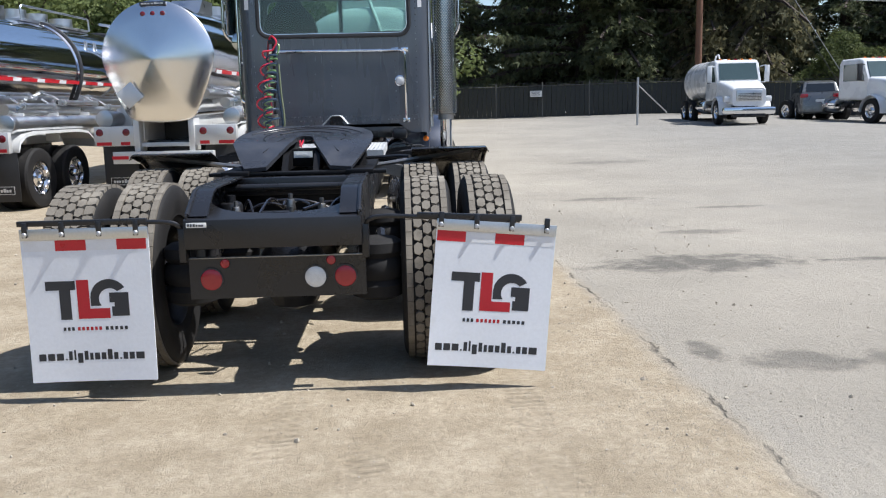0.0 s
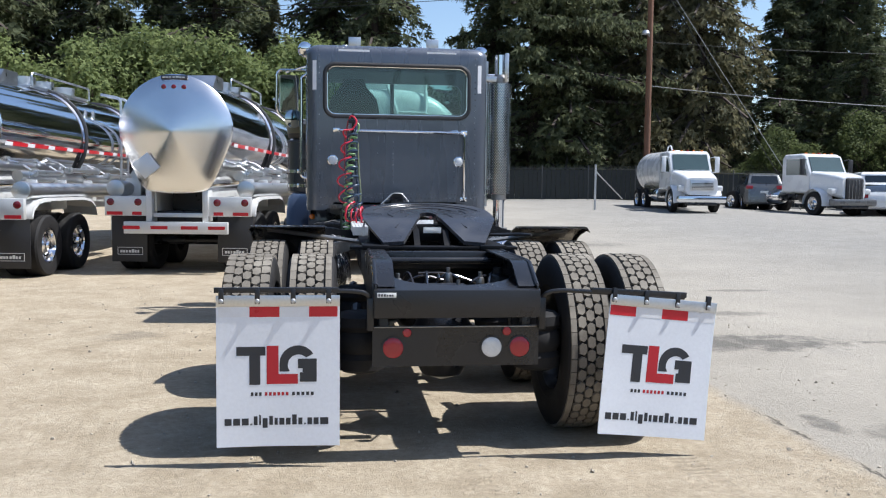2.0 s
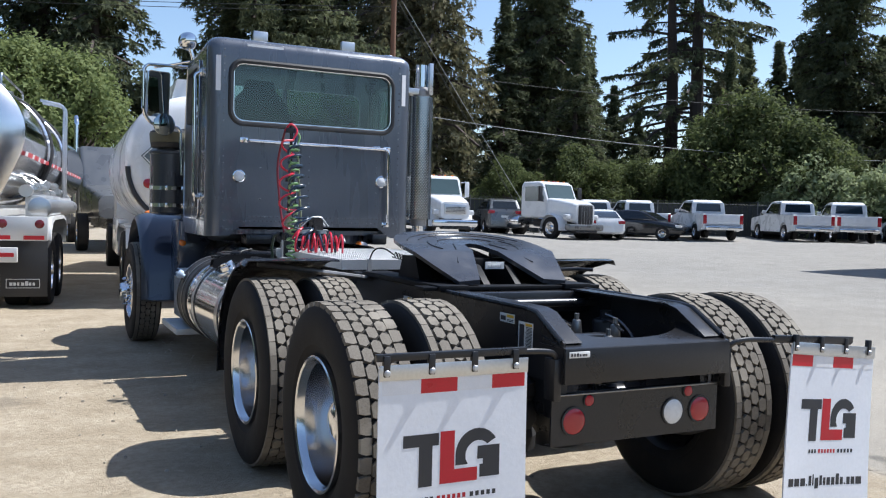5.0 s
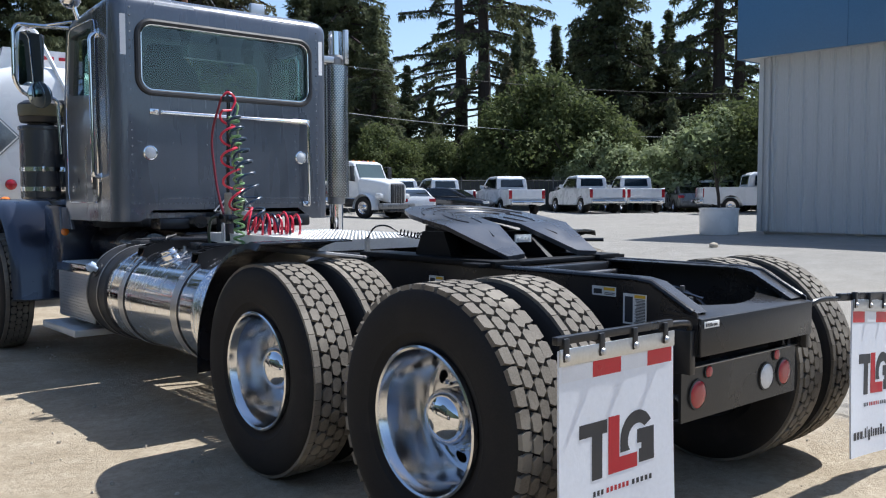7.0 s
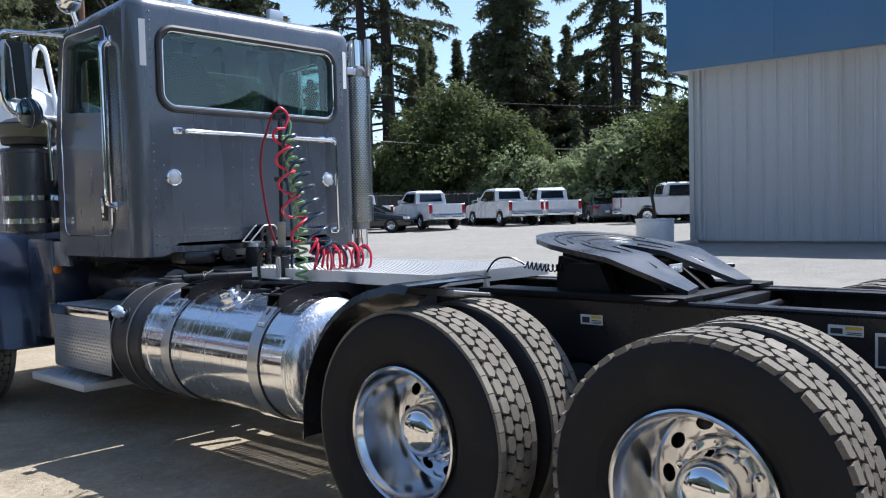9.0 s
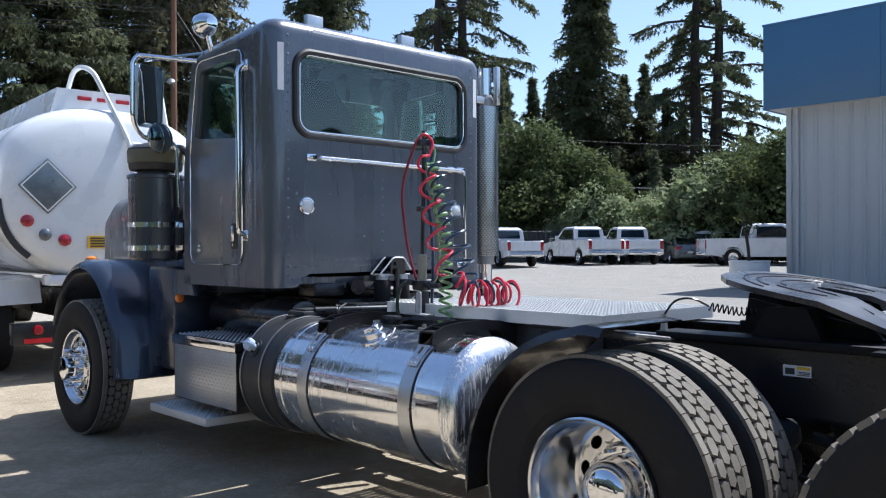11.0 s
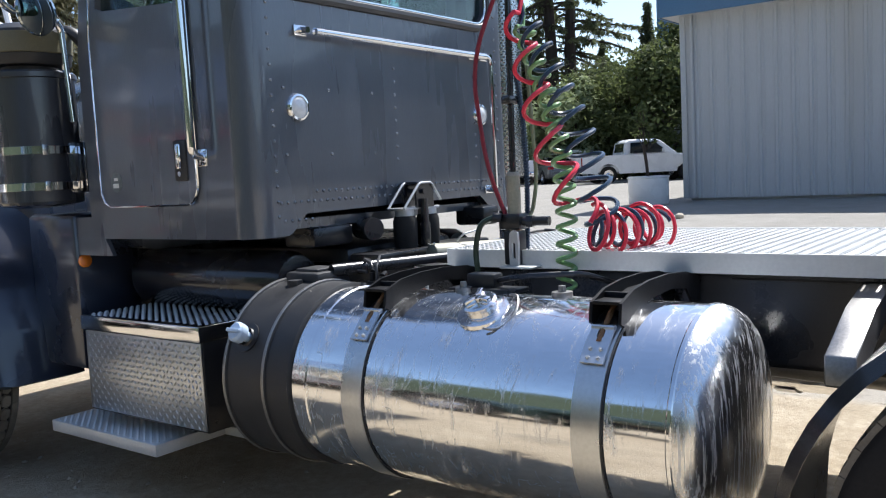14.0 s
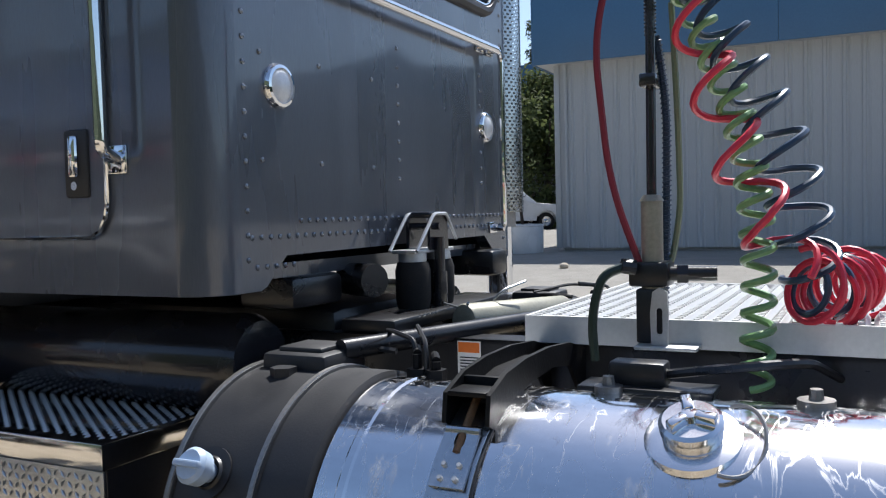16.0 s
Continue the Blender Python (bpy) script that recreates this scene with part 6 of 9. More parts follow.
bm = B()
win = rrect(1.455, 0.485, 0.085, 6, -0.005, 2.445)
rear_out = [(-(CW - RC), CZ0), (-0.77, CZ0), (-0.745, CZ0 + 0.01), (-0.66, CZ0 + 0.085), (0.62, CZ0 + 0.095), (0.72, CZ0 + 0.02), (0.76, CZ0), (CW - RC, CZ0), (CW - RC, 2.815), (-(CW - RC), 2.815)]
holed(bm, rear_out, win, XZ, CY0, CY0 + 0.05)
side_out = [(CY0 + RC, CZ0), (10.46, CZ0), (10.46, 2.05), (10.33, 2.76), (CY0 + RC, 2.815)]
side_win = [(9.655, 2.16), (10.20, 2.20), (10.275, 2.22), (10.265, 2.30), (10.20, 2.66), (10.17, 2.685), (9.70, 2.705), (9.655, 2.67)]
for s in (-1, 1):
    holed(bm, side_out, side_win, YZ, s * CW, s * (CW - 0.05))
    q = []
    for i in range(9):
        a = radians(90 * i / 8)
        q.append((s * (CW - RC + RC * math.cos(a)), CY0 + RC - RC * math.sin(a)))
    col = [[bm.verts.new((x, y, z)) for x, y in q] for z in (CZ0, 1.6, 2.0, 2.4, 2.815)]
    for a, b in zip(col, col[1:]):
        for i in range(8):
            bm.faces.new((a[i], a[i + 1], b[i + 1], b[i]))
# roof with rolled edge and slight crown
rings = []
for k_ in range(8):
    a = radians(90 * k_ / 7)
    ins = 0.125 * (1 - math.cos(a))
    up = 0.105 * math.sin(a)
    loop = []
    for x, y in rrect(2 * (CW - ins), CY1 - 0.06 - CY0 - 2 * ins, max(RC - ins * 0.5, 0.05), 8, 0, (CY0 + CY1 - 0.06) / 2):
        loop.append(Vector((x, y, roof_z(y) + up)))
    rings.append(loop)
ring_loft(bm, rings, caps=(False, False))
top = rings[-1]
c = bm.verts.new((0, 9.8, 2.80 + 0.15))
vs_top = [bm.verts.new(p) for p in top]
for a, b in zip(vs_top, vs_top[1:] + vs_top[:1]):
    bm.faces.new((a, b, c))
# floor and cowl
box(bm, -0.93, 0.93, 9.34, 10.44, 1.22, 1.26)
# windscreen wall
scr = [(-0.93, 1.26), (0.93, 1.26), (0.93, 2.05), (0.90, 2.77), (-0.90, 2.77), (-0.93, 2.05)]
hole = rrect(1.62, 0.54, 0.10, 5, 0, 2.37)
holed(bm, scr, hole, lambda u, v, d: Vector((u, 10.44 - max(0, v - 2.0) * 0.16 + d, v)), -0.04, 0.0)
bmesh.ops.remove_doubles(bm, verts=bm.verts, dist=0.0008)
cab = tp("cab", bm, PAINT, truck, "graphite grey riveted cab shell", 0.5)

# rivets
bm = B()


def rivet(x, y, z, way):
    mm, _ = frame_of((x, y, z), (x + way[0], y + way[1], z + way[2]))
    lathe(bm, [(0.0080, -0.001), (0.0072, 0.003), (0.004, 0.005), (0, 0.0056)], mm, 8)


for i in range(44):
    x = -0.80 + 1.62 * i / 43
    rivet(x, CY0, 1.335, (0, -1, 0))
    if abs(x + 0.02) < 0.64 or True:
        rivet(x + 0.018, CY0, 1.375 if x > -0.62 else 1.26, (0, -1, 0))
for s in (-1, 1):
    for i in range(26):
        rivet(s * 0.815, CY0, 1.28 + 1.52 * i / 25, (0, -1, 0))
for x in (-0.62, -0.36, -0.08):
    for z in (1.53, 1.80):
        rivet(x - 0.13, CY0, z, (0, -1, 0))
for i in range(8):
    rivet(-0.05, CY0, 1.50 + 0.06 * i, (0, -1, 0))
    rivet(0.60, CY0, 1.50 + 0.06 * i, (0, -1, 0))
for i in range(30):
    rivet(-0.80 + 1.6 * i / 29, CY0 + 0.035, 2.882, (0, -0.8, 0.6))
tagged(tp("rivets", bm, RIVET, cab, "rows of round head rivets"), kind="stuff")

# rear window: rubber seal, bright bead and pane
bm = B()
tube(bm, [(x, CY0 - 0.004, z) for x, z in rrect(1.505, 0.535, 0.11, 8, -0.005, 2.445)], 0.023, 8, True)
tp("window_seal", bm, PLASTIC, cab)
bm = B()
tube(bm, [(x, CY0 - 0.012, z) for x, z in rrect(1.458, 0.488, 0.09, 8, -0.005, 2.445)], 0.0058, 6, True)
tp("bright_bead", bm, CHROME, cab)
bm = B()
prism(bm, rrect(1.45, 0.48, 0.085, 6, -0.005, 2.445), XZ, CY0 + 0.018, CY0 + 0.023)
pane = tp("rear_window", bm, GLASS_CAB, cab, "green tinted rear window")
pane.visible_shadow = False
for s in (-1, 1):
    bm = B()
    prism(bm, side_win, YZ, s * (CW - 0.024), s * (CW - 0.028))
    o = tp("side_window", bm, GLASS_CAB, cab, "green tinted door glass")
    o.visible_shadow = False
bm = B()
prism(bm, hole, lambda u, v, d: Vector((u, 10.44 - max(0, v - 2.0) * 0.16 + d, v)), -0.022, -0.018)
o = tp("windscreen", bm, GLASS_CAB, cab, "green tinted windscreen")
o.visible_shadow = False
bm = B()
box(bm, -0.02, 0.02, 10.30, 10.44, 2.08, 2.68, 0.006)
tp("screen_post", bm, PAINT, cab)
# light tapes on the back of the cab
for x0, x1, z0, z1, y in ((-0.885, -0.845, 2.445, 2.745, None), (0.840, 0.880, 2.445, 2.735, None), (-0.62, -0.30, 2.825, 2.868, CY0 + 0.010), (0.30, 0.61, 2.820, 2.862, CY0 + 0.010)):
    bm = B()
    if y is None:
        y0 = CY0 + (0.002 if abs(x0) < 0.85 else 0.004)
        prism(bm, [(x0, z0), (x1, z0), (x1, z1), (x0, z1)], lambda u, v, d: Vector((u, CY0 + (RC - math.sqrt(max(0, RC ** 2 - max(0, abs(u) - (CW - RC)) ** 2))) - d, v)), 0.001, 0.003)
    else:
        box(bm, x0, x1, -0.0015, 0.0015, z0 - 0.022, z1 - 0.022, m=Matrix.Translation((0, CY0 + 0.0075, 0.021)) )
    tp("reflective_strip", bm, TAPE_WHITE, cab, "silver white reflective strip")
# grab rail across the back and down the side
bm = B()
tube(bm, bend([(-0.60, CY0 - 0.055, 2.030), (0.65, CY0 - 0.055, 2.022)], 0.02), 0.0165, 12)
tube(bm, bend([(0.60, CY0 - 0.05, 2.024), (0.700, CY0 - 0.055, 2.024), (0.700, CY0 - 0.055, 1.33), (0.700, CY0 - 0.02, 1.325)], 0.05), 0.0125, 10)
rail = tp("grab_rail", bm, CHROME, cab, "chrome grab rail")
bm = B()
for x, z in ((-0.64, 2.036), (0.60, 2.030), (0.70, 2.030), (0.70, 1.325)):
    box(bm, x - 0.035, x + 0.035, CY0 - 0.008, CY0 - 0.001, z - 0.022, z + 0.022, 0.003)
    cyl(bm, (x, CY0 - 0.008, z), (x, CY0 - 0.055, z - 0.003), 0.015, 0.013, 10)
tps("rail_foot", bm, CHROME, rail)
# round work lamps
for x in (-0.678, 0.645):
    bm = B()
    mm = Matrix.Translation((x, CY0, 1.722)) @ pose(0, 0, 0, 90)
    lathe(bm, [(0.060, 0), (0.060, 0.006), (0.054, 0.016), (0.046, 0.018), (0.045, 0.010)], mm, 36)
    lamp = tp("work_lamp", bm, CHROME, cab, "round chrome rimmed work lamp")
    bm = B()
    lathe(bm, [(0.046, 0.010), (0.036, 0.020), (0.018, 0.026), (0, 0.028)], mm, 32)
    tp("lens", bm, CLEAR_LENS, lamp)
# doors
for s in (-1, 1):
    bm = B()
    out = [(9.60, 1.43), (9.607, 1.395), (9.63, 1.36), (9.665, 1.345), (10.26, 1.345), (10.31, 1.365), (10.335, 1.41), (10.335, 2.10), (10.31, 2.32), (10.235, 2.70), (10.20, 2.735), (10.15, 2.745), (9.67, 2.745), (9.625, 2.735), (9.60, 2.70)]
    holed(bm, out, [(9.67, 2.17), (10.20, 2.21), (10.262, 2.23), (10.25, 2.31), (10.19, 2.65), (10.165, 2.675), (9.71, 2.695), (9.67, 2.66)], YZ, s * (CW + 0.0005), s * (CW + 0.012))
    door = tp("door", bm, PAINT, cab, "graphite grey cab door")
    bm = B()
    tube(bm, [(s * (CW + 0.010), y, z) for y, z in out], 0.006, 6, True)
    tp("door_seal", bm, CHROME, door)
    bm = B()
    box(bm, s * (CW + 0.006), s * (CW + 0.020), 9.655, 9.742, 1.445, 1.615, 0.008)
    hand = tp("handle_recess", bm, PLASTIC, door)
    bm = B()
    box(bm, s * (CW + 0.018), s * (CW + 0.034), 9.684, 9.714, 1.495, 1.600, 0.008)
    cyl(bm, (s * (CW + 0.018), 9.70, 1.475), (s * (CW + 0.026), 9.70, 1.475), 0.011, n=14)
    tp("door_handle", bm, CHROME, door, "chrome door handle")
    bm = B()
    lathe(bm, [(0.045, 0.0), (0.045, 0.0015), (0, 0.002)], Matrix.Translation((s * (CW + 0.012), 10.20, 1.455)) @ pose(0, 0, 0, 0, 90 * s, 0), 28)
    stk = tp("round_sticker", bm, GREY_SIGN, door, "small round grey sticker")
    bm = B()
    box(bm, s * (CW + 0.0145), s * (CW + 0.0155), 10.18, 10.225, 1.43, 1.45)
    box(bm, s * (CW + 0.0145), s * (CW + 0.0155), 10.185, 10.215, 1.462, 1.475)
    tp("print", bm, LABEL, stk)
    bm = B()
    tube(bm, bend([(s * (CW + 0.01), 9.565, 2.63), (s * (CW + 0.06), 9.565, 2.60), (s * (CW + 0.06), 9.555, 1.55), (s * (CW + 0.005), 9.555, 1.535)], 0.05), 0.016, 10)
    for z in (2.63, 1.535):
        box(bm, s * CW, s * (CW + 0.008), 9.53, 9.60, z - 0.035, z + 0.035, 0.003)
    tp("entry_rail", bm, CHROME, cab, "long chrome entry grab rail")
    # lower skirt and small window post
    bm = B()
    prism(bm, [(10.30, 1.12), (10.62, 1.12), (10.62, 1.30), (10.42, 1.30)], YZ, s * (CW - 0.02), s * CW)
    tp("cowl_corner", bm, PAINT, cab)
# roof lamps, horns and beacons
for x in (-0.45, 0.38):
    bm = B()
    box(bm, x - 0.065, x + 0.065, 9.50, 9.55, 2.93, 3.03, 0.006)
    box(bm, x - 0.02, x + 0.02, 9.50, 9.56, 2.90, 2.94)
    tp("roof_box_lamp", bm, SATIN, cab, "grey box lamp on the cab roof")
for x in (-0.55, 0.28):
    bm = B()
    lathe(bm, [(0.05, 0), (0.048, 0.03), (0.03, 0.055), (0, 0.062)], Matrix.Translation((x, 9.72, 2.92)), 24)
    tp("marker_lamp", bm, CHROME, cab)
for s in (-1, 1):
    bm = B()
    mm = Matrix.Translation((s * 0.99, 10.05, 2.97)) @ pose(0, 0, 0, -90)
    lathe(bm, [(0, -0.115), (0.04, -0.105), (0.07, -0.06), (0.082, 0.0), (0.085, 0.03), (0.08, 0.04)], mm, 32)
    cyl(bm, (s * 0.94, 10.05, 2.80), (s * 0.97, 10.05, 2.90), 0.018, n=12)
    spot = tp("spot_lamp", bm, CHROME, cab, "chrome spot lamp by the roof edge")
    bm = B()
    lathe(bm, [(0.08, 0.038), (0.05, 0.048), (0, 0.052)], mm, 28)
    tp("lens", bm, CLEAR_LENS, spot)
# cab interior
bm = B()
for x in (-0.46, 0.46):
    pts = [(x - 0.27, 1.35), (x + 0.27, 1.35), (x + 0.27, 2.25), (x + 0.24, 2.38), (x + 0.13, 2.50), (x + 0.11, 2.58), (x - 0.11, 2.58), (x - 0.13, 2.50), (x - 0.24, 2.38), (x - 0.27, 2.25)]
    if x < 0:
        prism(bm, pts, XZ, 9.42, 9.56)
        box(bm, x - 0.26, x + 0.26, 9.5, 9.98, 1.65, 1.80, 0.04)
tp("driver_seat", bm, SEAT, cab, "dark cloth driver seat")
bm = B()
box(bm, 0.20, 0.72, 9.42, 9.54, 1.3, 2.23, 0.04)
box(bm, 0.20, 0.72, 9.5, 9.98, 1.65, 1.78, 0.04)
tps("passenger_seat", bm, SEAT, cab)
bm = B()
box(bm, -0.92, 0.92, 10.16, 10.40, 1.75, 2.12, 0.04)
box(bm, -0.25, 0.0, 10.10, 10.25, 1.9, 2.22, 0.03)
tube(bm, [(-0.46 + 0.22 * math.cos(a), 10.02 + 0.10 * math.sin(a), 2.10 + 0.20 * math.sin(a)) for a in (2 * math.pi * i / 32 for i in range(32))], 0.016, 8, True)
tp("dashboard", bm, SEAT, cab)

# ---- exhaust stacks
for s in (-1, 1):
    if s < 0:
        continue
    sx, sy = 1.110, 9.42
    bm = B()
    cyl(bm, (sx, sy, 1.32), (sx, sy, 2.62), 0.080, n=36)
    cyl(bm, (sx, sy, 2.62), (sx, sy, 2.66), 0.080, 0.065, 32)
    stack = tp("muffler", bm, STEEL, truck, "upright exhaust stack in a perforated chrome guard")
    bm = B()
    cyl(bm, (sx, sy, 2.65), (sx, sy, 2.87), 0.062, n=32)
    cyl(bm, (sx, sy, 0.99), (sx, sy, 1.33), 0.062, n=32)
    tps("pipe", bm, CHROME, stack)
    # guard with slots left open
    bm = B()
    na, nz = 34, 76
    ga = [radians(-200 + 220 * i / na) for i in range(na + 1)]
    vv = {}

    def gv(i, z, r):
        key = (i, round(z, 5), r)
        if key not in vv:
            vv[key] = bm.verts.new((sx + r * math.cos(ga[i]), sy + r * math.sin(ga[i]), z))
        return vv[key]

    for j in range(nz):
        z0 = 1.385 + 1.18 * j / nz
        z1 = 1.385 + 1.18 * (j + 1) / nz
        zm = z0 + (z1 - z0) * 0.45
        for i in range(na):
            bm.faces.new((gv(i, z0, 0.118), gv(i + 1, z0, 0.118), gv(i + 1, zm, 0.118), gv(i, zm, 0.118)))
            if (i + j) % 2:
                bm.faces.new((gv(i, zm, 0.118), gv(i + 1, zm, 0.118), gv(i + 1, z1, 0.118), gv(i, z1, 0.118)))
    tp("heat_guard", bm, GUARD, stack, "perforated chrome heat guard")
    bm = B()
    box(bm, sx - 0.19, sx + 0.02, sy - 0.06, sy + 0.06, 2.58, 2.64, 0.01)
    tube(bm, [(sx - 0.16, sy, z) for z in (1.25, 2.8)], 0.03, 10)
    box(bm, sx + 0.03, sx + 0.07, sy - 0.12, sy - 0.08, 2.58, 2.88, 0.003)
    tp("stack_bracket", bm, SATIN, stack)
    bm = B()
    cyl(bm, (sx, sy, 0.98), (sx, sy, 1.02), 0.10, n=24)
    tube(bm, bend([(sx, sy, 1.02), (sx, sy, 0.85), (sx - 0.3, sy + 0.25, 0.82)], 0.1), 0.06, 14)
    tp("elbow", bm, STEEL, stack)

# ---- air cleaner, hood, fenders
for s in (-1, 1):
    cx, cy = s * 1.025, 10.77
    bm = B()
    mm = Matrix.Translation((cx, cy, 0))
    lathe(bm, [(0, 1.355), (0.10, 1.355), (0.185, 1.372), (0.195, 1.385), (0.195, 1.955), (0.206, 1.960), (0.206, 1.982), (0.195, 1.992), (0.14, 1.998), (0, 1.998)], mm, 48)
    cl = tp("air_cleaner", bm, PAINT_DARK, truck, "round graphite air cleaner canister with chrome bands")
    bm = B()
    lathe(bm, [(0.13, 1.99), (0.13, 2.015), (0.180, 2.020), (0.188, 2.030), (0.194, 2.068), (0.190, 2.074)], mm, 44)
    tp("neck", bm, PLASTIC, cl)
    bm = B()
    lathe(bm, [(0.190, 2.070), (0.199, 2.076), (0.203, 2.160), (0.199, 2.168), (0.170, 2.172)], mm, 48)
    tp("intake_screen", bm, OLIVE, cl, "faded olive intake screen")
    bm = B()
    lathe(bm, [(0.200, 2.166), (0.196, 2.178), (0.150, 2.206), (0.08, 2.222), (0, 2.226)], mm, 48)
    tp("lid", bm, PLASTIC, cl)
    bm = B()
    for z in (1.456, 1.624):
        lathe(bm, [(0.195, z - 0.020), (0.200, z - 0.018), (0.200, z + 0.018), (0.195, z + 0.020)], mm, 48)
        box(bm, cx + s * 0.05, cx + s * 0.075, cy - 0.202, cy - 0.190, z - 0.024, z + 0.024, 0.003)
    box(bm, cx - s * 0.20, cx - s * 0.12, cy - 0.22, cy - 0.11, 1.42, 1.66, 0.005)
    tp("band", bm, CHROME, cl)
    bm = B()
    tube(bm, bend([(cx - s * 0.10, cy - 0.05, 2.19), (cx - s * 0.14, cy - 0.16, 2.19), (cx - s * 0.19, cy - 0.20, 2.10), (cx - s * 0.19, cy - 0.20, 1.55)], 0.06), 0.028, 10)
    tp("intake_pipe", bm, PLASTIC, cl)
    # steer fender: open arch with rolled lip
    bm = B()
    prof = []
    for i in range(19):
        a = radians(-5 + 165 * i / 18)
        prof.append((AXLE_F + 0.02 - (0.72 if a < 1.57 else 0.76) * math.cos(a), 0.55 + 0.82 * math.sin(a)))
    prof = [(10.99, 0.47), (10.92, 0.49)] + [(y, z) for y, z in prof if z > 0.5]
    rings = []
    for y, z in prof:
        c = Vector((AXLE_F, 0.5))
        d = (Vector((y, z)) - c).normalized()
        lip = Vector((y, z)) - d * 0.07
        lip2 = Vector((y, z)) - d * 0.055
        rings.append([Vector((s * 0.80, y, z)), Vector((s * 1.17, y, z)), Vector((s * 1.235, (y + lip.x) / 2, (z + lip.y) / 2 + 0.01)), Vector((s * 1.26, lip.x, lip.y)),
                      Vector((s * 1.24, lip2.x, lip2.y)), Vector((s * 1.16, y - d.x * 0.012, z - d.y * 0.012)), Vector((s * 0.80, y - d.x * 0.012, z - d.y * 0.012))])
    ring_loft(bm, rings)
    fen = tp("front_fender", bm, PAINT_BLUE, truck, "slate blue front fender with rounded lip", 1.3)
    bm = B()
    box(bm, s * 0.62, s * 0.97, 10.60, 11.05, 0.56, 1.32, 0.03)
    tp("fender_apron", bm, PAINT_BLUE, fen)
    bm = B()
    lathe(bm, [(0.034, 0), (0.032, 0.01), (0.02, 0.018), (0, 0.02)], Matrix.Translation((s * 0.925, 10.60, 1.09)) @ pose(0, 0, 0, 90), 20)
    tp("side_marker", bm, AMBER, fen, "amber side marker")
    bm = B()
    lathe(bm, [(0.05, 0), (0.046, 0.02), (0.025, 0.036), (0, 0.04)], Matrix.Translation((s * 1.08, AXLE_F + 0.26, 1.355)), 20)
    tp("turn_lamp", bm, AMBER, fen, "amber turn lamp")
    # door mirror on tube arms, turned in towards the driver, with round convex mirror
    mt = Matrix.Translation((s * 1.186, 10.49, 2.515)) @ pose(0, 0, 0, 4, 0, -17 * s)
    bm = B()
    prism(bm, rrect(0.215, 0.43, 0.025, 4), lambda u, v, d: mt @ Vector((u, d, v)), 0.0, 0.045)
    mir = tp("door_mirror", bm, SATIN, truck, "tall mirror on chrome tube arms")
    bm = B()
    holed(bm, rrect(0.217, 0.432, 0.026, 4), rrect(0.198, 0.413, 0.018, 4), lambda u, v, d: mt @ Vector((u, d, v)), -0.008, 0.004)
    tp("rim", bm, CHROME, mir)
    bm = B()
    prism(bm, rrect(0.205, 0.42, 0.020, 4), lambda u, v, d: mt @ Vector((u, d, v)), -0.003, -0.001)
    tp("mirror_glass", bm, MIRROR, mir)
    bm = B()
    tube(bm, bend([(s * 0.95, 10.25, 2.76), (s * 1.29, 10.46, 2.785), (s * 1.325, 10.46, 2.74), (s * 1.330, 10.46, 2.33), (s * 1.25, 10.49, 2.225), (s * 0.97, 10.56, 2.215), (s * 0.95, 10.55, 1.75)], 0.06), 0.016, 10)
    tube(bm, [(s * 0.95, 10.15, 2.80), (s * 1.22, 10.5, 2.765)], 0.012, 8)
    tp("mirror_arm", bm, CHROME, mir)
    bm = B()
    mm2 = Matrix.Translation((s * 1.134, 10.445, 2.226)) @ pose(0, 0, 0, 90, 0, -14 * s)
    lathe(bm, [(0, -0.05), (0.06, -0.045), (0.100, -0.02), (0.108, -0.005), (0.104, 0.004), (0.066, 0.018), (0, 0.024)], mm2, 36)
    tp("convex_mirror", bm, MIRROR, mir)
# hood
bm = B()
rings = []
for y, hw, z0, zt in ((10.42, 0.80, 1.12, 2.04), (10.9, 0.77, 1.12, 2.01), (11.6, 0.77, 1.12, 1.97), (12.3, 0.76, 0.98, 1.90), (12.62, 0.70, 0.90, 1.80)):
    rings.append([Vector((x, y, z)) for x, z in rrect(2 * hw, zt - z0, 0.16, 5, 0, (zt + z0) / 2)])
ring_loft(bm, rings)
hood = tp("hood", bm, PAINT, truck, "long graphite grey hood")
bm = B()
bars(bm, 11.05, 11.40, 1.60, 0.035, 6, YZ, -0.782, -0.73, random.Random(4))
tp("hood_mark", bm, CHROME, hood)
bm = B()
box(bm, -0.50, 0.50, 12.62, 12.70, 0.92, 1.62, 0.03)
tp("grille", bm, CHROME, truck)
bm = B()
box(bm, -0.95, 0.95, 12.66, 12.82, 0.40, 0.84, 0.05)
tp("front_bumper", bm, CHROME, truck)
for s in (-1, 1):
    bm = B()
    box(bm, s * 0.66, s * 1.00, 12.40, 12.62, 1.02, 1.24, 0.04)
    tp("headlamp", bm, CLEAR_LENS, truck)
# engine and gearbox below the cab keep daylight out
bm = B()
box(bm, -0.40, 0.40, 9.3, 12.3, 0.55, 1.12, 0.05)
tp("engine", bm, BLACK, truck)
bm = B()
cyl(bm, (0, 6.8, 0.66), (0, 9.3, 0.74), 0.06, n=14)
tp("drive_shaft", bm, STEEL, truck)

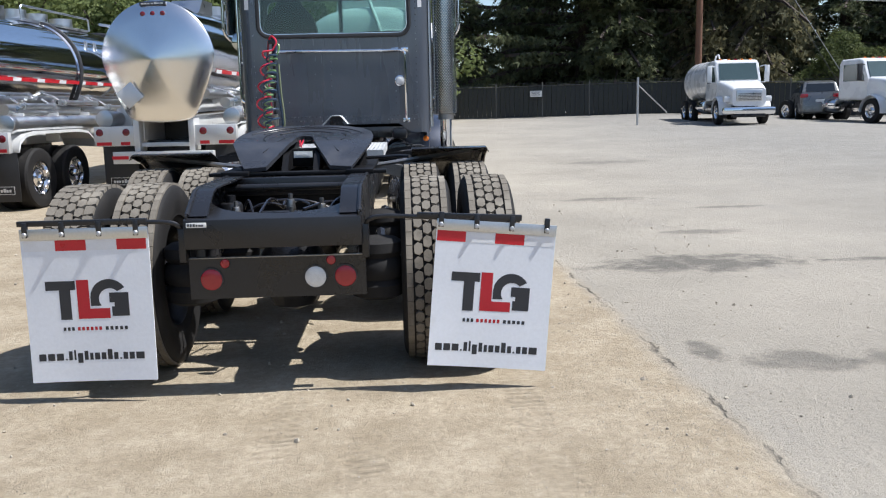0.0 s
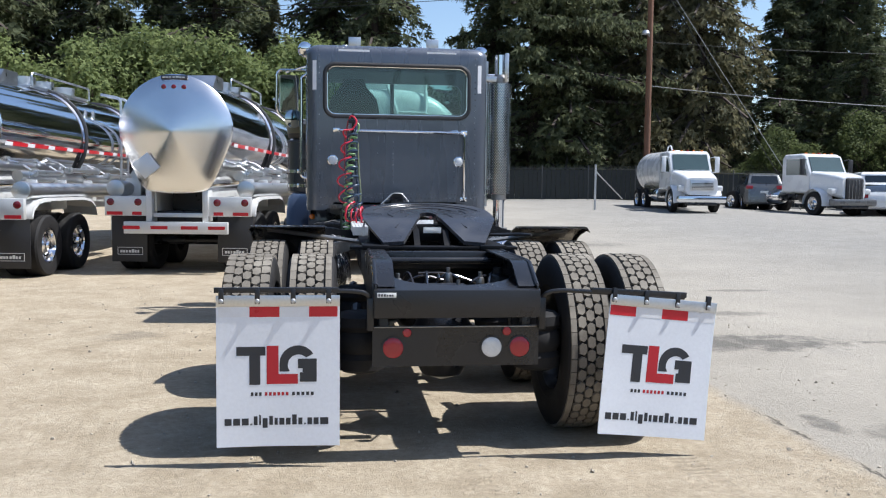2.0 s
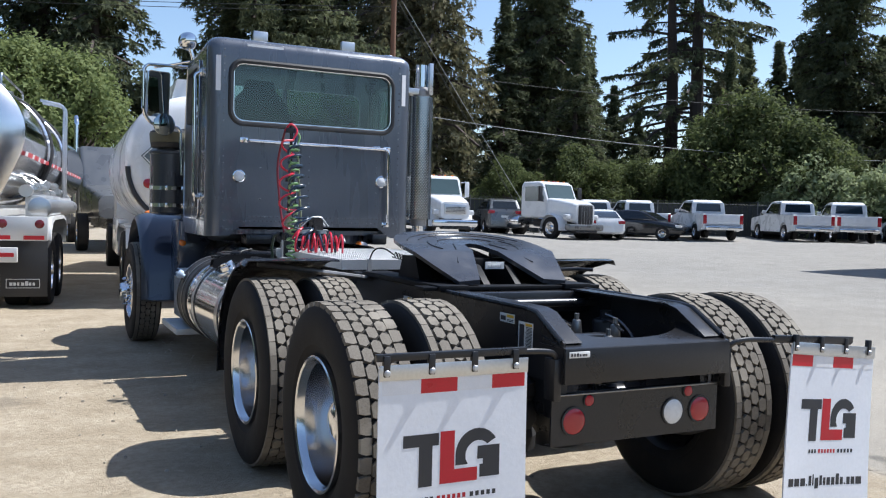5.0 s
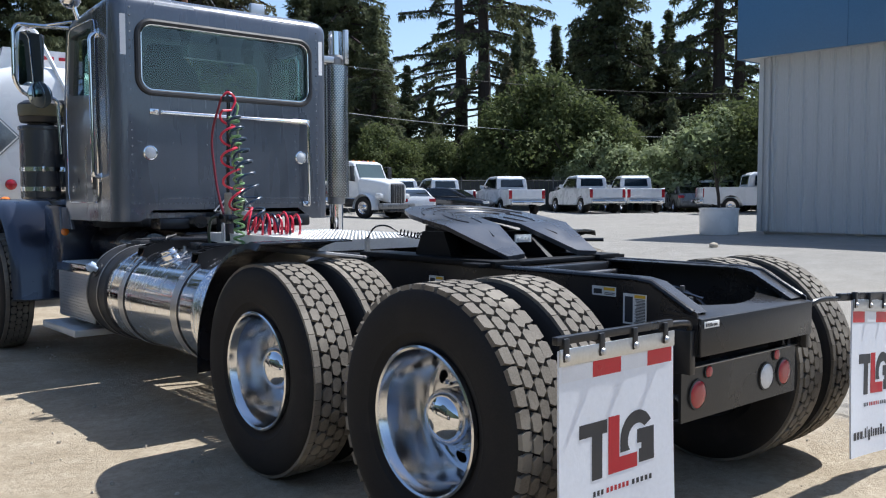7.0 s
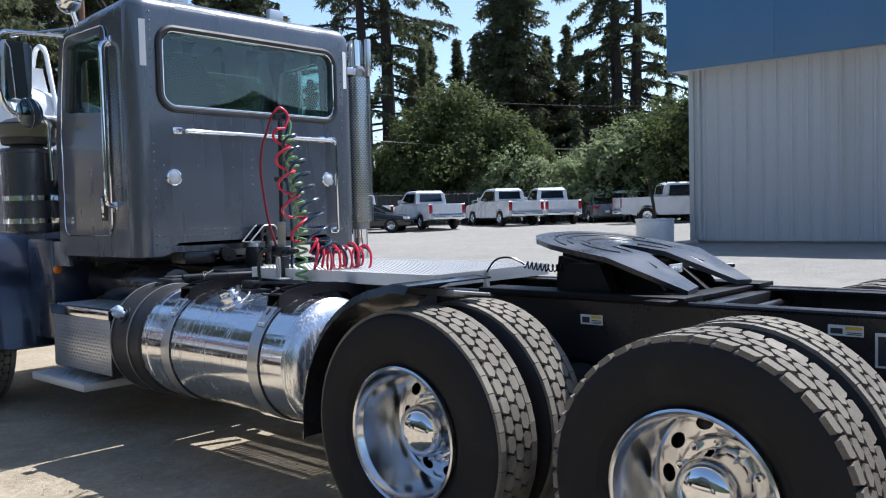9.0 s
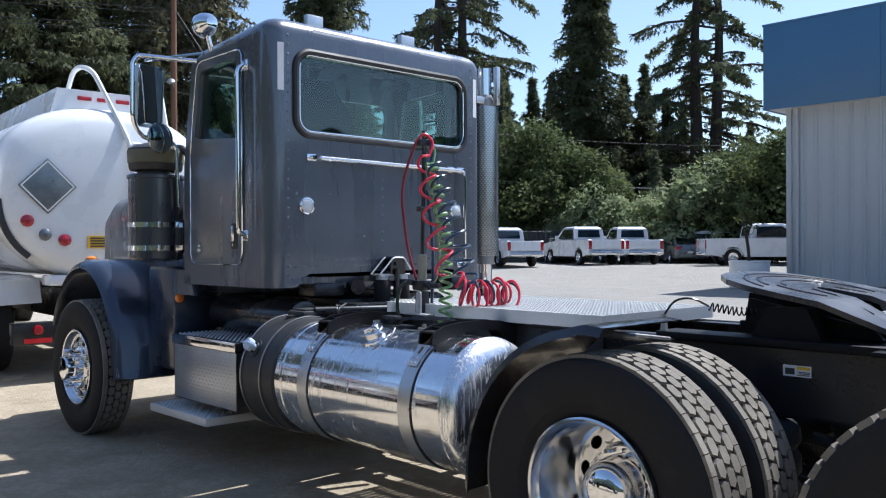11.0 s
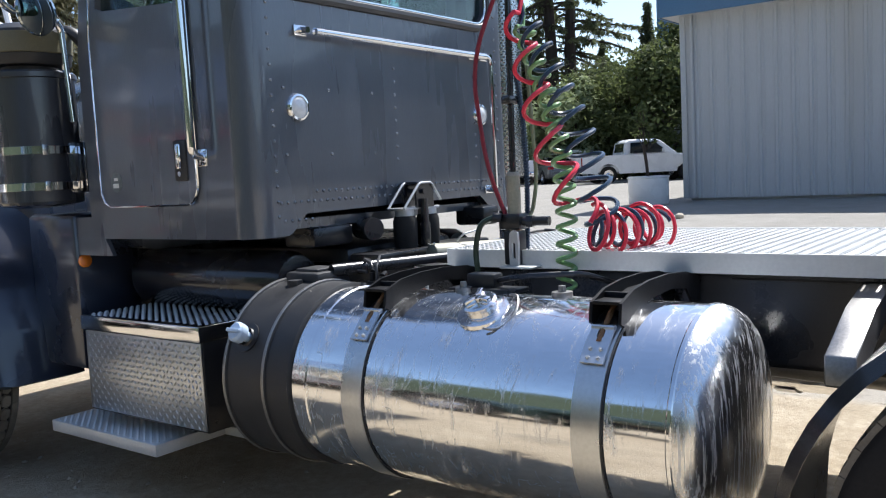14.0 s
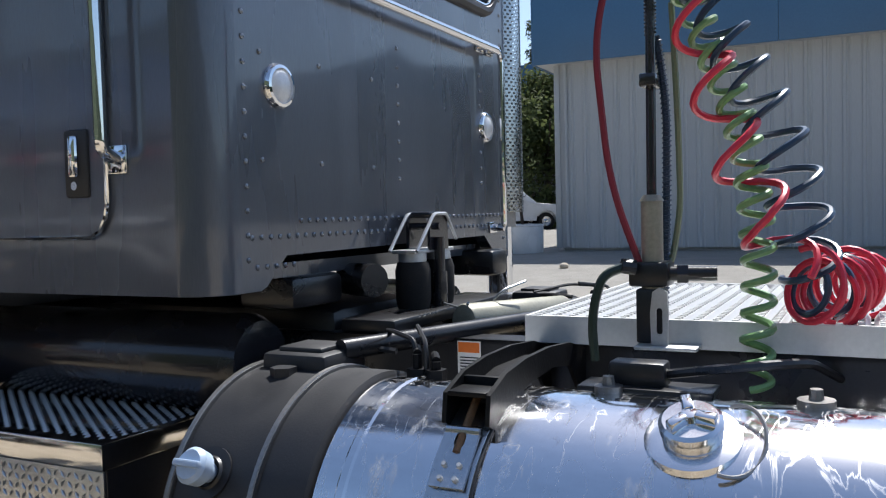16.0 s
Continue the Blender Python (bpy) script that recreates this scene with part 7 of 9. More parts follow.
# ---- cab suspension seen below the back wall
bm = B()
for dx in (-0.085, 0.085):
    lathe(bm, [(0, 1.09), (0.052, 1.09), (0.058, 1.12), (0.058, 1.21), (0.050, 1.235), (0, 1.24)], Matrix.Translation((-0.03 + dx, 9.19, 0)), 24)
tps("cab_air_bag", bm, RUBBER, truck)
bm = B()
for dx in (-0.085, 0.085):
    lathe(bm, [(0, 1.236), (0.046, 1.236), (0.046, 1.262), (0, 1.264)], Matrix.Translation((-0.03 + dx, 9.19, 0)), 24)
box(bm, -0.17, 0.105, 9.15, 9.235, 1.262, 1.274, 0.003)
tps("air_bag_plate", bm, GALV, truck)
bm = B()
cyl(bm, (-0.03, 9.135, 1.08), (-0.03, 9.135, 1.20), 0.024, n=14)
cyl(bm, (-0.03, 9.135, 1.20), (-0.03, 9.135, 1.31), 0.018, n=14)
for y in (9.145, 9.225):
    prism(bm, [(-0.075, 1.27), (0.055, 1.27), (0.050, 1.365), (0.030, 1.385), (-0.050, 1.385), (-0.075, 1.36)], XZ, y, y + 0.010)
box(bm, -0.06, 0.04, 9.15, 9.23, 1.372, 1.392, 0.008)
cyl(bm, (-0.03, 9.13, 1.345), (-0.03, 9.25, 1.345), 0.012, n=10)
tps("cab_damper", bm, BLACK_GLOSS, truck, "black cab damper in a bracket")
bm = B()
for y in (9.14, 9.24):
    tube(bm, bend([(-0.175, y, 1.27), (-0.055, y, 1.385), (0.035, y, 1.385), (0.105, y, 1.30)], 0.02), 0.006, 6)
tps("bracket_edge", bm, GALV, truck)
bm = B()
box(bm, -0.42, 0.42, 9.08, 9.27, 1.05, 1.09, 0.01)
cyl(bm, (-0.78, 9.02, 1.065), (0.10, 8.72, 1.060), 0.026, n=12)
box(bm, -0.60, -0.35, 9.30, 9.50, 1.13, 1.22, 0.02)
box(bm, 0.55, 0.70, 9.20, 9.40, 1.14, 1.24, 0.02)
cyl(bm, (-0.30, 9.22, 1.19), (-0.24, 9.36, 1.19), 0.05, n=18)
tps("cab_crossmember", bm, BLACK, truck)
bm = B()
cyl(bm, (-0.20, 8.97, 1.065), (0.30, 8.82, 1.045), 0.052, n=22, round_off=0.012)
dry = tp("air_dryer", bm, POST_TUBE, truck, "pale olive cylinder between the frame rails")
bm = B()
tube(bm, bend([(-0.06, 8.93, 1.115), (-0.05, 8.90, 1.145), (0.0, 8.88, 1.155), (0.05, 8.86, 1.165)], 0.02), 0.004, 6)
tube(bm, bend([(-0.04, 9.12, 1.10), (-0.10, 9.02, 1.09), (-0.20, 8.95, 1.12)], 0.04), 0.004, 6)
tps("dryer_line", bm, GALV, dry)
bm = B()
box(bm, -0.4385, -0.4365, 8.80, 8.87, 0.93, 1.045)
lb = tp("frame_label", bm, LABEL, truck, "white frame label with orange head")
bm = B()
box(bm, -0.4398, -0.4386, 8.803, 8.867, 1.015, 1.042)
tp("orange_head", bm, mat("orange_print", (0.7, 0.16, 0.02), 0.5), lb)
bm = B()
for i in range(9):
    box(bm, -0.4398, -0.4386, 8.806, 8.862, 0.936 + 0.008 * i, 0.9395 + 0.008 * i)
tagged(tp("print", bm, INK_DARK, lb), kind="stuff")

# ---- hose holder with coiled lines
px, py = -0.500, 8.31
bm = B()
cyl(bm, (px, py, 1.08), (px, py, 1.40), 0.026, n=18)
cyl(bm, (px, py, 1.40), (px, py, 1.415), 0.030, 0.020, 18)
post = tp("hose_post", bm, POST_TUBE, truck, "upright hose post with coiled red, blue and green lines")
bm = B()
cyl(bm, (px, py, 1.41), (px + 0.015, py, 2.08), 0.012, n=12)
box(bm, px - 0.03, px + 0.05, py - 0.02, py + 0.02, 1.66, 1.69, 0.004)
tube(bm, [(px + 0.012 + 0.013 * math.cos(t), py + 0.013 * math.sin(t), 1.78 + 0.0012 * i) for i, t in ((i, i * 0.9) for i in range(110))], 0.003, 5)
tp("rod", bm, BLACK_GLOSS, post, "dark steel rod with a spring")
bm = B()
box(bm, px - 0.075, px + 0.05, py - 0.115, py + 0.03, 1.066, 1.075, 0.003)
tp("foot_plate", bm, GALV, post, "pale steel foot plate")
bm = B()
holed(bm, [(-0.046, 1.076), (-0.008, 1.076), (-0.006, 1.15), (-0.012, 1.196), (-0.028, 1.206), (-0.046, 1.196), (-0.048, 1.15)], rrect(0.016, 0.060, 0.007, 3, -0.027, 1.130), lambda u, v, d: Vector((px - 0.052 + d, py + u, v)), -0.006, 0.006)
tp("post_bracket", bm, GALV, post, "worn bright steel bracket with a slot")
bm = B()
box(bm, px - 0.030, px + 0.030, py - 0.030, py + 0.035, 1.075, 1.20, 0.006)
box(bm, px - 0.040, px + 0.036, py - 0.045, py + 0.050, 1.205, 1.262, 0.008)
cyl(bm, (px - 0.010, py - 0.03, 1.234), (px + 0.005, py - 0.150, 1.234), 0.017, n=12)
cyl(bm, (px - 0.008, py - 0.06, 1.234), (px - 0.003, py - 0.085, 1.234), 0.023, n=6)
cyl(bm, (px - 0.045, py + 0.03, 1.25), (px - 0.06, py + 0.06, 1.255), 0.018, n=10)
tps("line_clamp", bm, BLACK, post, "black clamp block and couplings")
bm = B()
tube(bm, bend([(px - 0.055, py + 0.05, 1.253), (px - 0.085, py + 0.10, 1.235), (px - 0.095, py + 0.125, 1.14), (px - 0.085, py + 0.12, 1.04)], 0.06), 0.011, 8)
tp("elbow_line", bm, mat("dark_green_line", (0.015, 0.03, 0.018), 0.4, 0, 0.1, 10, 150), post, "dark green elbow line")
bm = B()
box(bm, px - 0.03, px + 0.05, py - 0.02, py + 0.02, 2.04, 2.075, 0.004)
cyl(bm, (px + 0.01, py, 2.075), (px + 0.01, py, 2.13), 0.009, n=8)
tp("hose_clamp", bm, BLACK, post)


def helix(bm, path, coil_r, turns, r, phase=0.0, per=18, lead_in=None, lead_out=None):
    """A coiled line round a bent axis."""
    path = [Vector(p) for p in path]
    ln = [0]
    for a, b in zip(path, path[1:]):
        ln.append(ln[-1] + (b - a).length)
    n = int(turns * per)
    pts = list(lead_in or [])
    side = None
    for i in range(n + 1):
        d = ln[-1] * i / n
        k = max(q for q in range(len(path) - 1) if ln[q] <= d + 1e-9)
        t = (d - ln[k]) / max(1e-6, ln[k + 1] - ln[k])
        c = path[k].lerp(path[k + 1], t)
        w = (path[k + 1] - path[k]).normalized()
        if side is None:
            side = w.orthogonal().normalized()
        side = (side - w * side.dot(w)).normalized()
        up = w.cross(side)
        a = phase + 2 * math.pi * turns * i / n
        cr = coil_r(i / n) if callable(coil_r) else coil_r
        pts.append(c + cr * (math.cos(a) * side + math.sin(a) * up))
    pts += list(lead_out or [])
    tube(bm, pts, r, 7)


topp = Vector((px + 0.01, py, 2.06))
red_axis = bend([(px - 0.03, py - 0.06, 1.96), (px - 0.073, py - 0.20, 1.52), (px - 0.05, py - 0.27, 1.33), (px - 0.01, py - 0.32, 1.235)], 0.15, 6)
blue_axis = bend([(px + 0.01, py - 0.08, 1.95), (px - 0.005, py - 0.29, 1.53), (px + 0.02, py - 0.34, 1.32), (px + 0.05, py - 0.35, 1.225)], 0.15, 6)
heap_axis = bend([(px - 0.02, py - 0.34, 1.216), (px + 0.06, py - 0.39, 1.192), (px + 0.18, py - 0.42, 1.196), (px + 0.30, py - 0.45, 1.190)], 0.1, 5)


def rr_(q):
    return 0.044 + 0.020 * min(1, q * 1.4)


def heap_r(q):
    return 0.066 + 0.014 * math.sin(q * 19 + 1) + 0.007 * math.sin(q * 47)


bm = B()
helix(bm, red_axis, rr_, 5, 0.0085, 0.3, lead_in=bend([topp + Vector((-0.04, 0.02, 0.0)), topp + Vector((-0.01, -0.02, 0.06)), topp + Vector((0.05, -0.04, 0.0)), Vector((px + 0.01, py - 0.05, 1.98))], 0.05))
helix(bm, heap_axis, heap_r, 8.5, 0.0078, 0.6, per=24)
tp("red_hose", bm, HOSE_RED, post, "red coiled air hose")
bm = B()
tube(bm, bend([topp + Vector((-0.04, 0.02, 0.0)), topp + Vector((-0.08, 0.12, -0.25)), topp + Vector((-0.05, 0.09, -0.62)), (px - 0.02, py + 0.02, 1.24)], 0.3, 10), 0.0085, 7)
tp("red_feed_line", bm, HOSE_MAROON, post, "dark red feed line")
bm = B()
helix(bm, blue_axis, rr_, 9, 0.0085, 2.6, lead_in=bend([topp + Vector((0.0, 0.02, 0.0)), topp + Vector((0.03, -0.02, 0.02)), topp + Vector((0.03, -0.05, -0.08))], 0.04))
helix(bm, [(x + 0.012, y + 0.006, z + 0.004) for x, y, z in heap_axis], lambda q: 0.060 + 0.008 * math.sin(q * 31), 4, 0.0078, 2.2, per=22)
tp("blue_hose", bm, HOSE_BLUE, post, "dark blue coiled air hose")
bm = B()
feed = bend([topp + Vector((0.02, -0.01, -0.28)), (px + 0.04, py - 0.03, 1.62), (px + 0.07, py - 0.02, 1.36), (px + 0.06, py - 0.01, 1.09)], 0.2, 10)
tube(bm, feed, 0.009, 7)
helix(bm, feed, 0.0105, 60, 0.0022, 0, 8)
tp("spring_wrapped_line", bm, HOSE_BLUE, post, "spring wrapped feed line")
bm = B()
g_axis = bend([(px + 0.02, py - 0.06, 1.93), (px - 0.025, py - 0.22, 1.55), (px - 0.035, py - 0.25, 1.30), (px - 0.045, py - 0.24, 0.99)], 0.15, 6)
helix(bm, g_axis, lambda q: 0.034 if q < 0.6 else 0.034 - 0.004 * (q - 0.6), 17, 0.0085, 1.1, per=14, lead_in=bend([topp, topp + Vector((0.07, -0.03, -0.03)), (px + 0.05, py - 0.04, 1.94)], 0.04))
tp("green_cable", bm, HOSE_GREEN, post, "green coiled electric cable")
bm = B()
tube(bm, bend([topp + Vector((0.05, -0.04, -0.2)), (px + 0.07, py - 0.05, 1.6), (px + 0.09, py - 0.05, 1.38), (px + 0.08, py - 0.03, 1.26), (px + 0.03, py - 0.02, 1.23)], 0.2, 8), 0.008, 7)
tp("olive_feed_line", bm, HOSE_OLIVE, post, "pale olive feed line")
# short spring line beside the fifth wheel
bm = B()
prism(bm, [(-0.018, 1.045), (0.018, 1.045), (0.010, 1.10), (0.014, 1.145), (-0.006, 1.15), (-0.010, 1.10)], lambda u, v, d: Vector((-0.43 + d, 6.68 + u, v)), -0.012, 0.012)
spr = tp("line_stand", bm, GALV, truck, "small bent steel stand")
bm = B()
tube(bm, bend([(-0.43, 6.68, 1.145), (-0.42, 6.63, 1.215), (-0.38, 6.56, 1.225), (-0.34, 6.50, 1.185)], 0.05, 8), 0.005, 6)
helix(bm, [(-0.34, 6.50, 1.185), (-0.28, 6.40, 1.165), (-0.24, 6.24, 1.17)], 0.017, 13, 0.0035, 0, 12)
tp("spring_line", bm, BLACK, spr, "coiled black line")

# ---------------------------------------------------------------- other vehicles
def simple_wheel_meshes(R, w):
    bm = B()
    k = w / 2
    lathe(bm, [(R * 0.55, -k * 0.8), (R * 0.8, -k), (R * 0.95, -k * 0.92), (R, -k * 0.7), (R, k * 0.7), (R * 0.95, k * 0.92), (R * 0.8, k), (R * 0.55, k * 0.8)], n=36, close=True)
    t = mesh_of("tyre", bm, RUBBER)
    bm = B()
    lathe(bm, [(R * 0.57, k * 0.85), (R * 0.53, k * 0.8), (R * 0.50, k * 0.45), (R * 0.30, k * 0.40), (R * 0.22, k * 0.62), (R * 0.16, k * 0.70), (R * 0.13, k * 0.95), (0, k)], n=28)
    for i in range(8):
        a = 2 * math.pi * i / 8
        p = Vector((R * 0.40 * math.cos(a), R * 0.40 * math.sin(a), k * 0.43))
        cyl(bm, p, p + Vector((0, 0, 0.012)), R * 0.035, n=6)
    r = mesh_of("wheel", bm, POLISHED)
    return r, t


TRUCK_W = simple_wheel_meshes(0.51, 0.30)
CAR_W = simple_wheel_meshes(0.34, 0.23)
PICK_W = simple_wheel_meshes(0.39, 0.26)


def put_wheel(parent, ms, x, y, z, side):
    w = new("wheel", ms[0])
    w.parent = parent
    w.matrix_local = pose(x, y, z, 0, 90 * side, 0)
    o = new("tyre", ms[1])
    o.parent = w
    return w


def body_loft(bm, stations, seg=4):
    """Skins cross-sections (y, half width, z low, z high, corner radius)."""
    rings = []
    for y, hw, z0, z1, r in stations:
        rings.append([Vector((x, y, z)) for x, z in rrect(2 * hw, z1 - z0, min(r, hw * 0.9, (z1 - z0) * 0.45), seg, 0, (z0 + z1) / 2)])
    ring_loft(bm, rings)


def pickup(at, turn, label, paint, crew=True, cap=False):
    """A parked pickup truck, front towards +y of its own frame; origin on the ground at its middle."""
    t = thing("pickup_truck", at, label, "pickup truck", turn, group="vehicles parked along the fence")
    L_ = 2.95
    bm = B()
    # lower body with wheel openings
    def arch(yc, r=0.50):
        return [(yc + r * math.cos(a), 0.42 + r * math.sin(a) * 0.92) for a in (math.pi * i / 8 for i in range(9))]
    low = [(-L_, 0.52), (-L_ + 0.02, 1.22), (-L_ + 0.06, 1.25), (1.0, 1.27), (1.55, 1.20), (2.75, 1.10), (2.92, 1.0), (2.95, 0.62), (2.9, 0.42)] + arch(1.95)[:] + arch(-1.75) + [(-2.6, 0.48)]
    for s in (-1, 1):
        prism(bm, low, lambda u, v, d: Vector((d * (1 - 0.05 * max(0, (v - 0.8))), u, v)), s * 0.97, s * 0.80)
    box(bm, -0.86, 0.86, 0.9, 2.88, 0.62, 1.10, 0.05)
    body_loft(bm, [(0.85, 0.92, 0.9, 1.27, 0.1), (1.5, 0.90, 0.9, 1.24, 0.1), (2.6, 0.86, 0.8, 1.14, 0.1), (2.86, 0.80, 0.75, 1.02, 0.1)])
    box(bm, -0.90, 0.90, -L_, 1.0, 0.50, 0.80, 0.03)
    box(bm, -0.88, 0.88, -L_, -L_ + 0.07, 0.60, 1.24, 0.02)
    # cab
    y0 = -0.95 if crew else -0.3
    body = [(y0, 0.84, 1.15, 1.30, 0.05), (y0 + 0.10, 0.80, 1.15, 1.82, 0.09), (y0 + 0.3, 0.74, 1.15, 1.94, 0.12), (0.55, 0.73, 1.15, 1.93, 0.12), (0.80, 0.74, 1.15, 1.86, 0.1), (1.5, 0.84, 1.15, 1.28, 0.04)]
    body_loft(bm, body)
    part("body", bm, paint, t, "", 0.5)
    for s in (-1, 1):
        bm = B()
        prism(bm, [(y0 + 0.28, 1.32), (y0 + 0.33, 1.78), (0.50, 1.80), (0.98, 1.40), (0.98, 1.32)], lambda u, v, d: Vector((s * (0.875 - (v - 1.2) * 0.19 + d), u, v)), -0.02, 0.008)
        part("side_glass", bm, GLASS_DARK, t)
        bm = B()
        box(bm, s * 0.93, s * 1.12, 0.78, 0.88, 1.30, 1.48, 0.02)
        part("mirror", bm, paint, t)
        bm = B()
        box(bm, s * 0.78, s * 0.95, -L_ - 0.012, -L_ + 0.06, 0.78, 1.20, 0.02)
        part("tail_lamp", bm, RED_LENS, t)
        bm = B()
        box(bm, s * 0.60, s * 0.90, 2.80, 2.93, 0.82, 1.02, 0.03)
        part("headlamp", bm, CLEAR_LENS, t)
        for y in (1.95, -1.75):
            put_wheel(t, PICK_W, s * 0.86, y, 0.39, s)
    bm = B()
    prism(bm, [(-0.62, 1.38), (0.62, 1.38), (0.58, 1.76), (-0.58, 1.76)], lambda u, v, d: Vector((u, y0 + 0.02 + (v - 1.3) * 0.16 + d, v)), -0.02, 0.02)
    part("rear_glass", bm, GLASS_DARK, t)
    bm = B()
    prism(bm, [(-0.72, 1.30), (0.72, 1.30), (0.64, 1.82), (-0.64, 1.82)], lambda u, v, d: Vector((u, 1.50 - (v - 1.26) * 1.16 + d, v)), -0.02, 0.03)
    part("windscreen", bm, GLASS_DARK, t)
    bm = B()
    box(bm, -0.86, 0.86, -L_ - 0.16, -L_ + 0.02, 0.50, 0.68, 0.04)
    part("rear_bumper", bm, CHROME, t)
    bm = B()
    box(bm, -0.90, 0.90, 2.84, 3.02, 0.46, 0.70, 0.05)
    part("front_bumper", bm, CHROME, t)
    bm = B()
    box(bm, -0.56, 0.56, 2.86, 2.96, 0.72, 1.02, 0.03)
    part("grille", bm, PLASTIC, t)
    bm = B()
    box(bm, -0.18, 0.18, -L_ - 0.17, -L_ - 0.155, 0.53, 0.63)
    part("plate", bm, LABEL, t)
    bm = B()
    box(bm, -0.74, 0.74, -L_ + 0.1, y0, 0.85, 1.18)
    part("bed_floor", bm, PLASTIC, t)
    return t


def car(at, turn, label, paint, suv=False):
    t = thing("suv" if suv else "sedan", at, label, "car", turn, group="vehicles parked along the fence")
    up = 0.24 if suv else 0.0
    bm = B()
    body_loft(bm, [(-2.35, 0.74, 0.36, 0.80 + up, 0.12), (-2.25, 0.85, 0.28, 0.98 + up, 0.16), (-1.2, 0.91, 0.22, 1.0 + up, 0.16), (0.8, 0.91, 0.22, 0.96 + up, 0.16), (1.9, 0.87, 0.24, 0.84 + up, 0.18), (2.3, 0.74, 0.32, 0.68 + up, 0.14), (2.36, 0.62, 0.38, 0.6 + up, 0.1)])
    if suv:
        body_loft(bm, [(-2.25, 0.78, 0.9, 1.25, 0.05), (-1.95, 0.70, 0.9, 1.66, 0.12), (-1.4, 0.68, 0.9, 1.74, 0.14), (0.0, 0.67, 0.9, 1.74, 0.14), (0.5, 0.69, 0.9, 1.62, 0.12), (1.15, 0.80, 0.9, 1.2, 0.05)])
    else:
        body_loft(bm, [(-2.0, 0.76, 0.8, 1.02, 0.05), (-1.2, 0.66, 0.8, 1.36, 0.12), (-0.5, 0.62, 0.8, 1.44, 0.14), (0.1, 0.63, 0.8, 1.42, 0.14), (0.5, 0.67, 0.8, 1.30, 0.1), (1.15, 0.78, 0.8, 0.98, 0.05)])
    part("body", bm, paint, t, "", 0.5)
    h = 1.58 if suv else 1.34
    b = 1.22 if suv else 1.0
    for s in (-1, 1):
        bm = B()
        prism(bm, [(-1.75 if suv else -1.35, b), (-1.62 if suv else -0.95, h), (0.1, h), (0.82, b)], lambda u, v, d: Vector((s * (0.835 - (v - b) * (0.28 if suv else 0.5) + d), u, v)), -0.05, 0.006)
        part("side_glass", bm, GLASS_DARK, t)
        bm = B()
        box(bm, s * 0.52, s * 0.84, -2.36, -2.2, 0.74 + up, 0.90 + up, 0.03)
        part("tail_lamp", bm, RED_LENS, t)
        bm = B()
        box(bm, s * 0.50, s * 0.82, 2.0, 2.28, 0.62 + up, 0.74 + up, 0.03)
        part("headlamp", bm, CLEAR_LENS, t)
        for y in (1.42, -1.42):
            put_wheel(t, CAR_W, s * 0.82, y, 0.34, s)
    bm = B()
    if suv:
        prism(bm, [(-0.62, 1.24), (0.62, 1.24), (0.56, 1.60), (-0.56, 1.60)], lambda u, v, d: Vector((u, -2.24 + (v - 1.24) * 0.7 + d, v)), -0.02, 0.03)
    else:
        prism(bm, [(-0.66, 1.02), (0.66, 1.02), (0.56, 1.34), (-0.56, 1.34)], lambda u, v, d: Vector((u, -1.98 + (v - 1.02) * 2.2 + d, v)), -0.03, 0.02)
    part("rear_glass", bm, GLASS_DARK, t)
    bm = B()
    prism(bm, [(-0.70, b), (0.70, b), (0.58, h), (-0.58, h)], lambda u, v, d: Vector((u, 1.12 - (v - b) * 1.75 + d, v)), -0.02, 0.03)
    part("windscreen", bm, GLASS_DARK, t)
    bm = B()
    box(bm, -0.2, 0.2, -2.375, -2.33, 0.55 + up, 0.66 + up)
    part("plate", bm, LABEL, t)
    return t


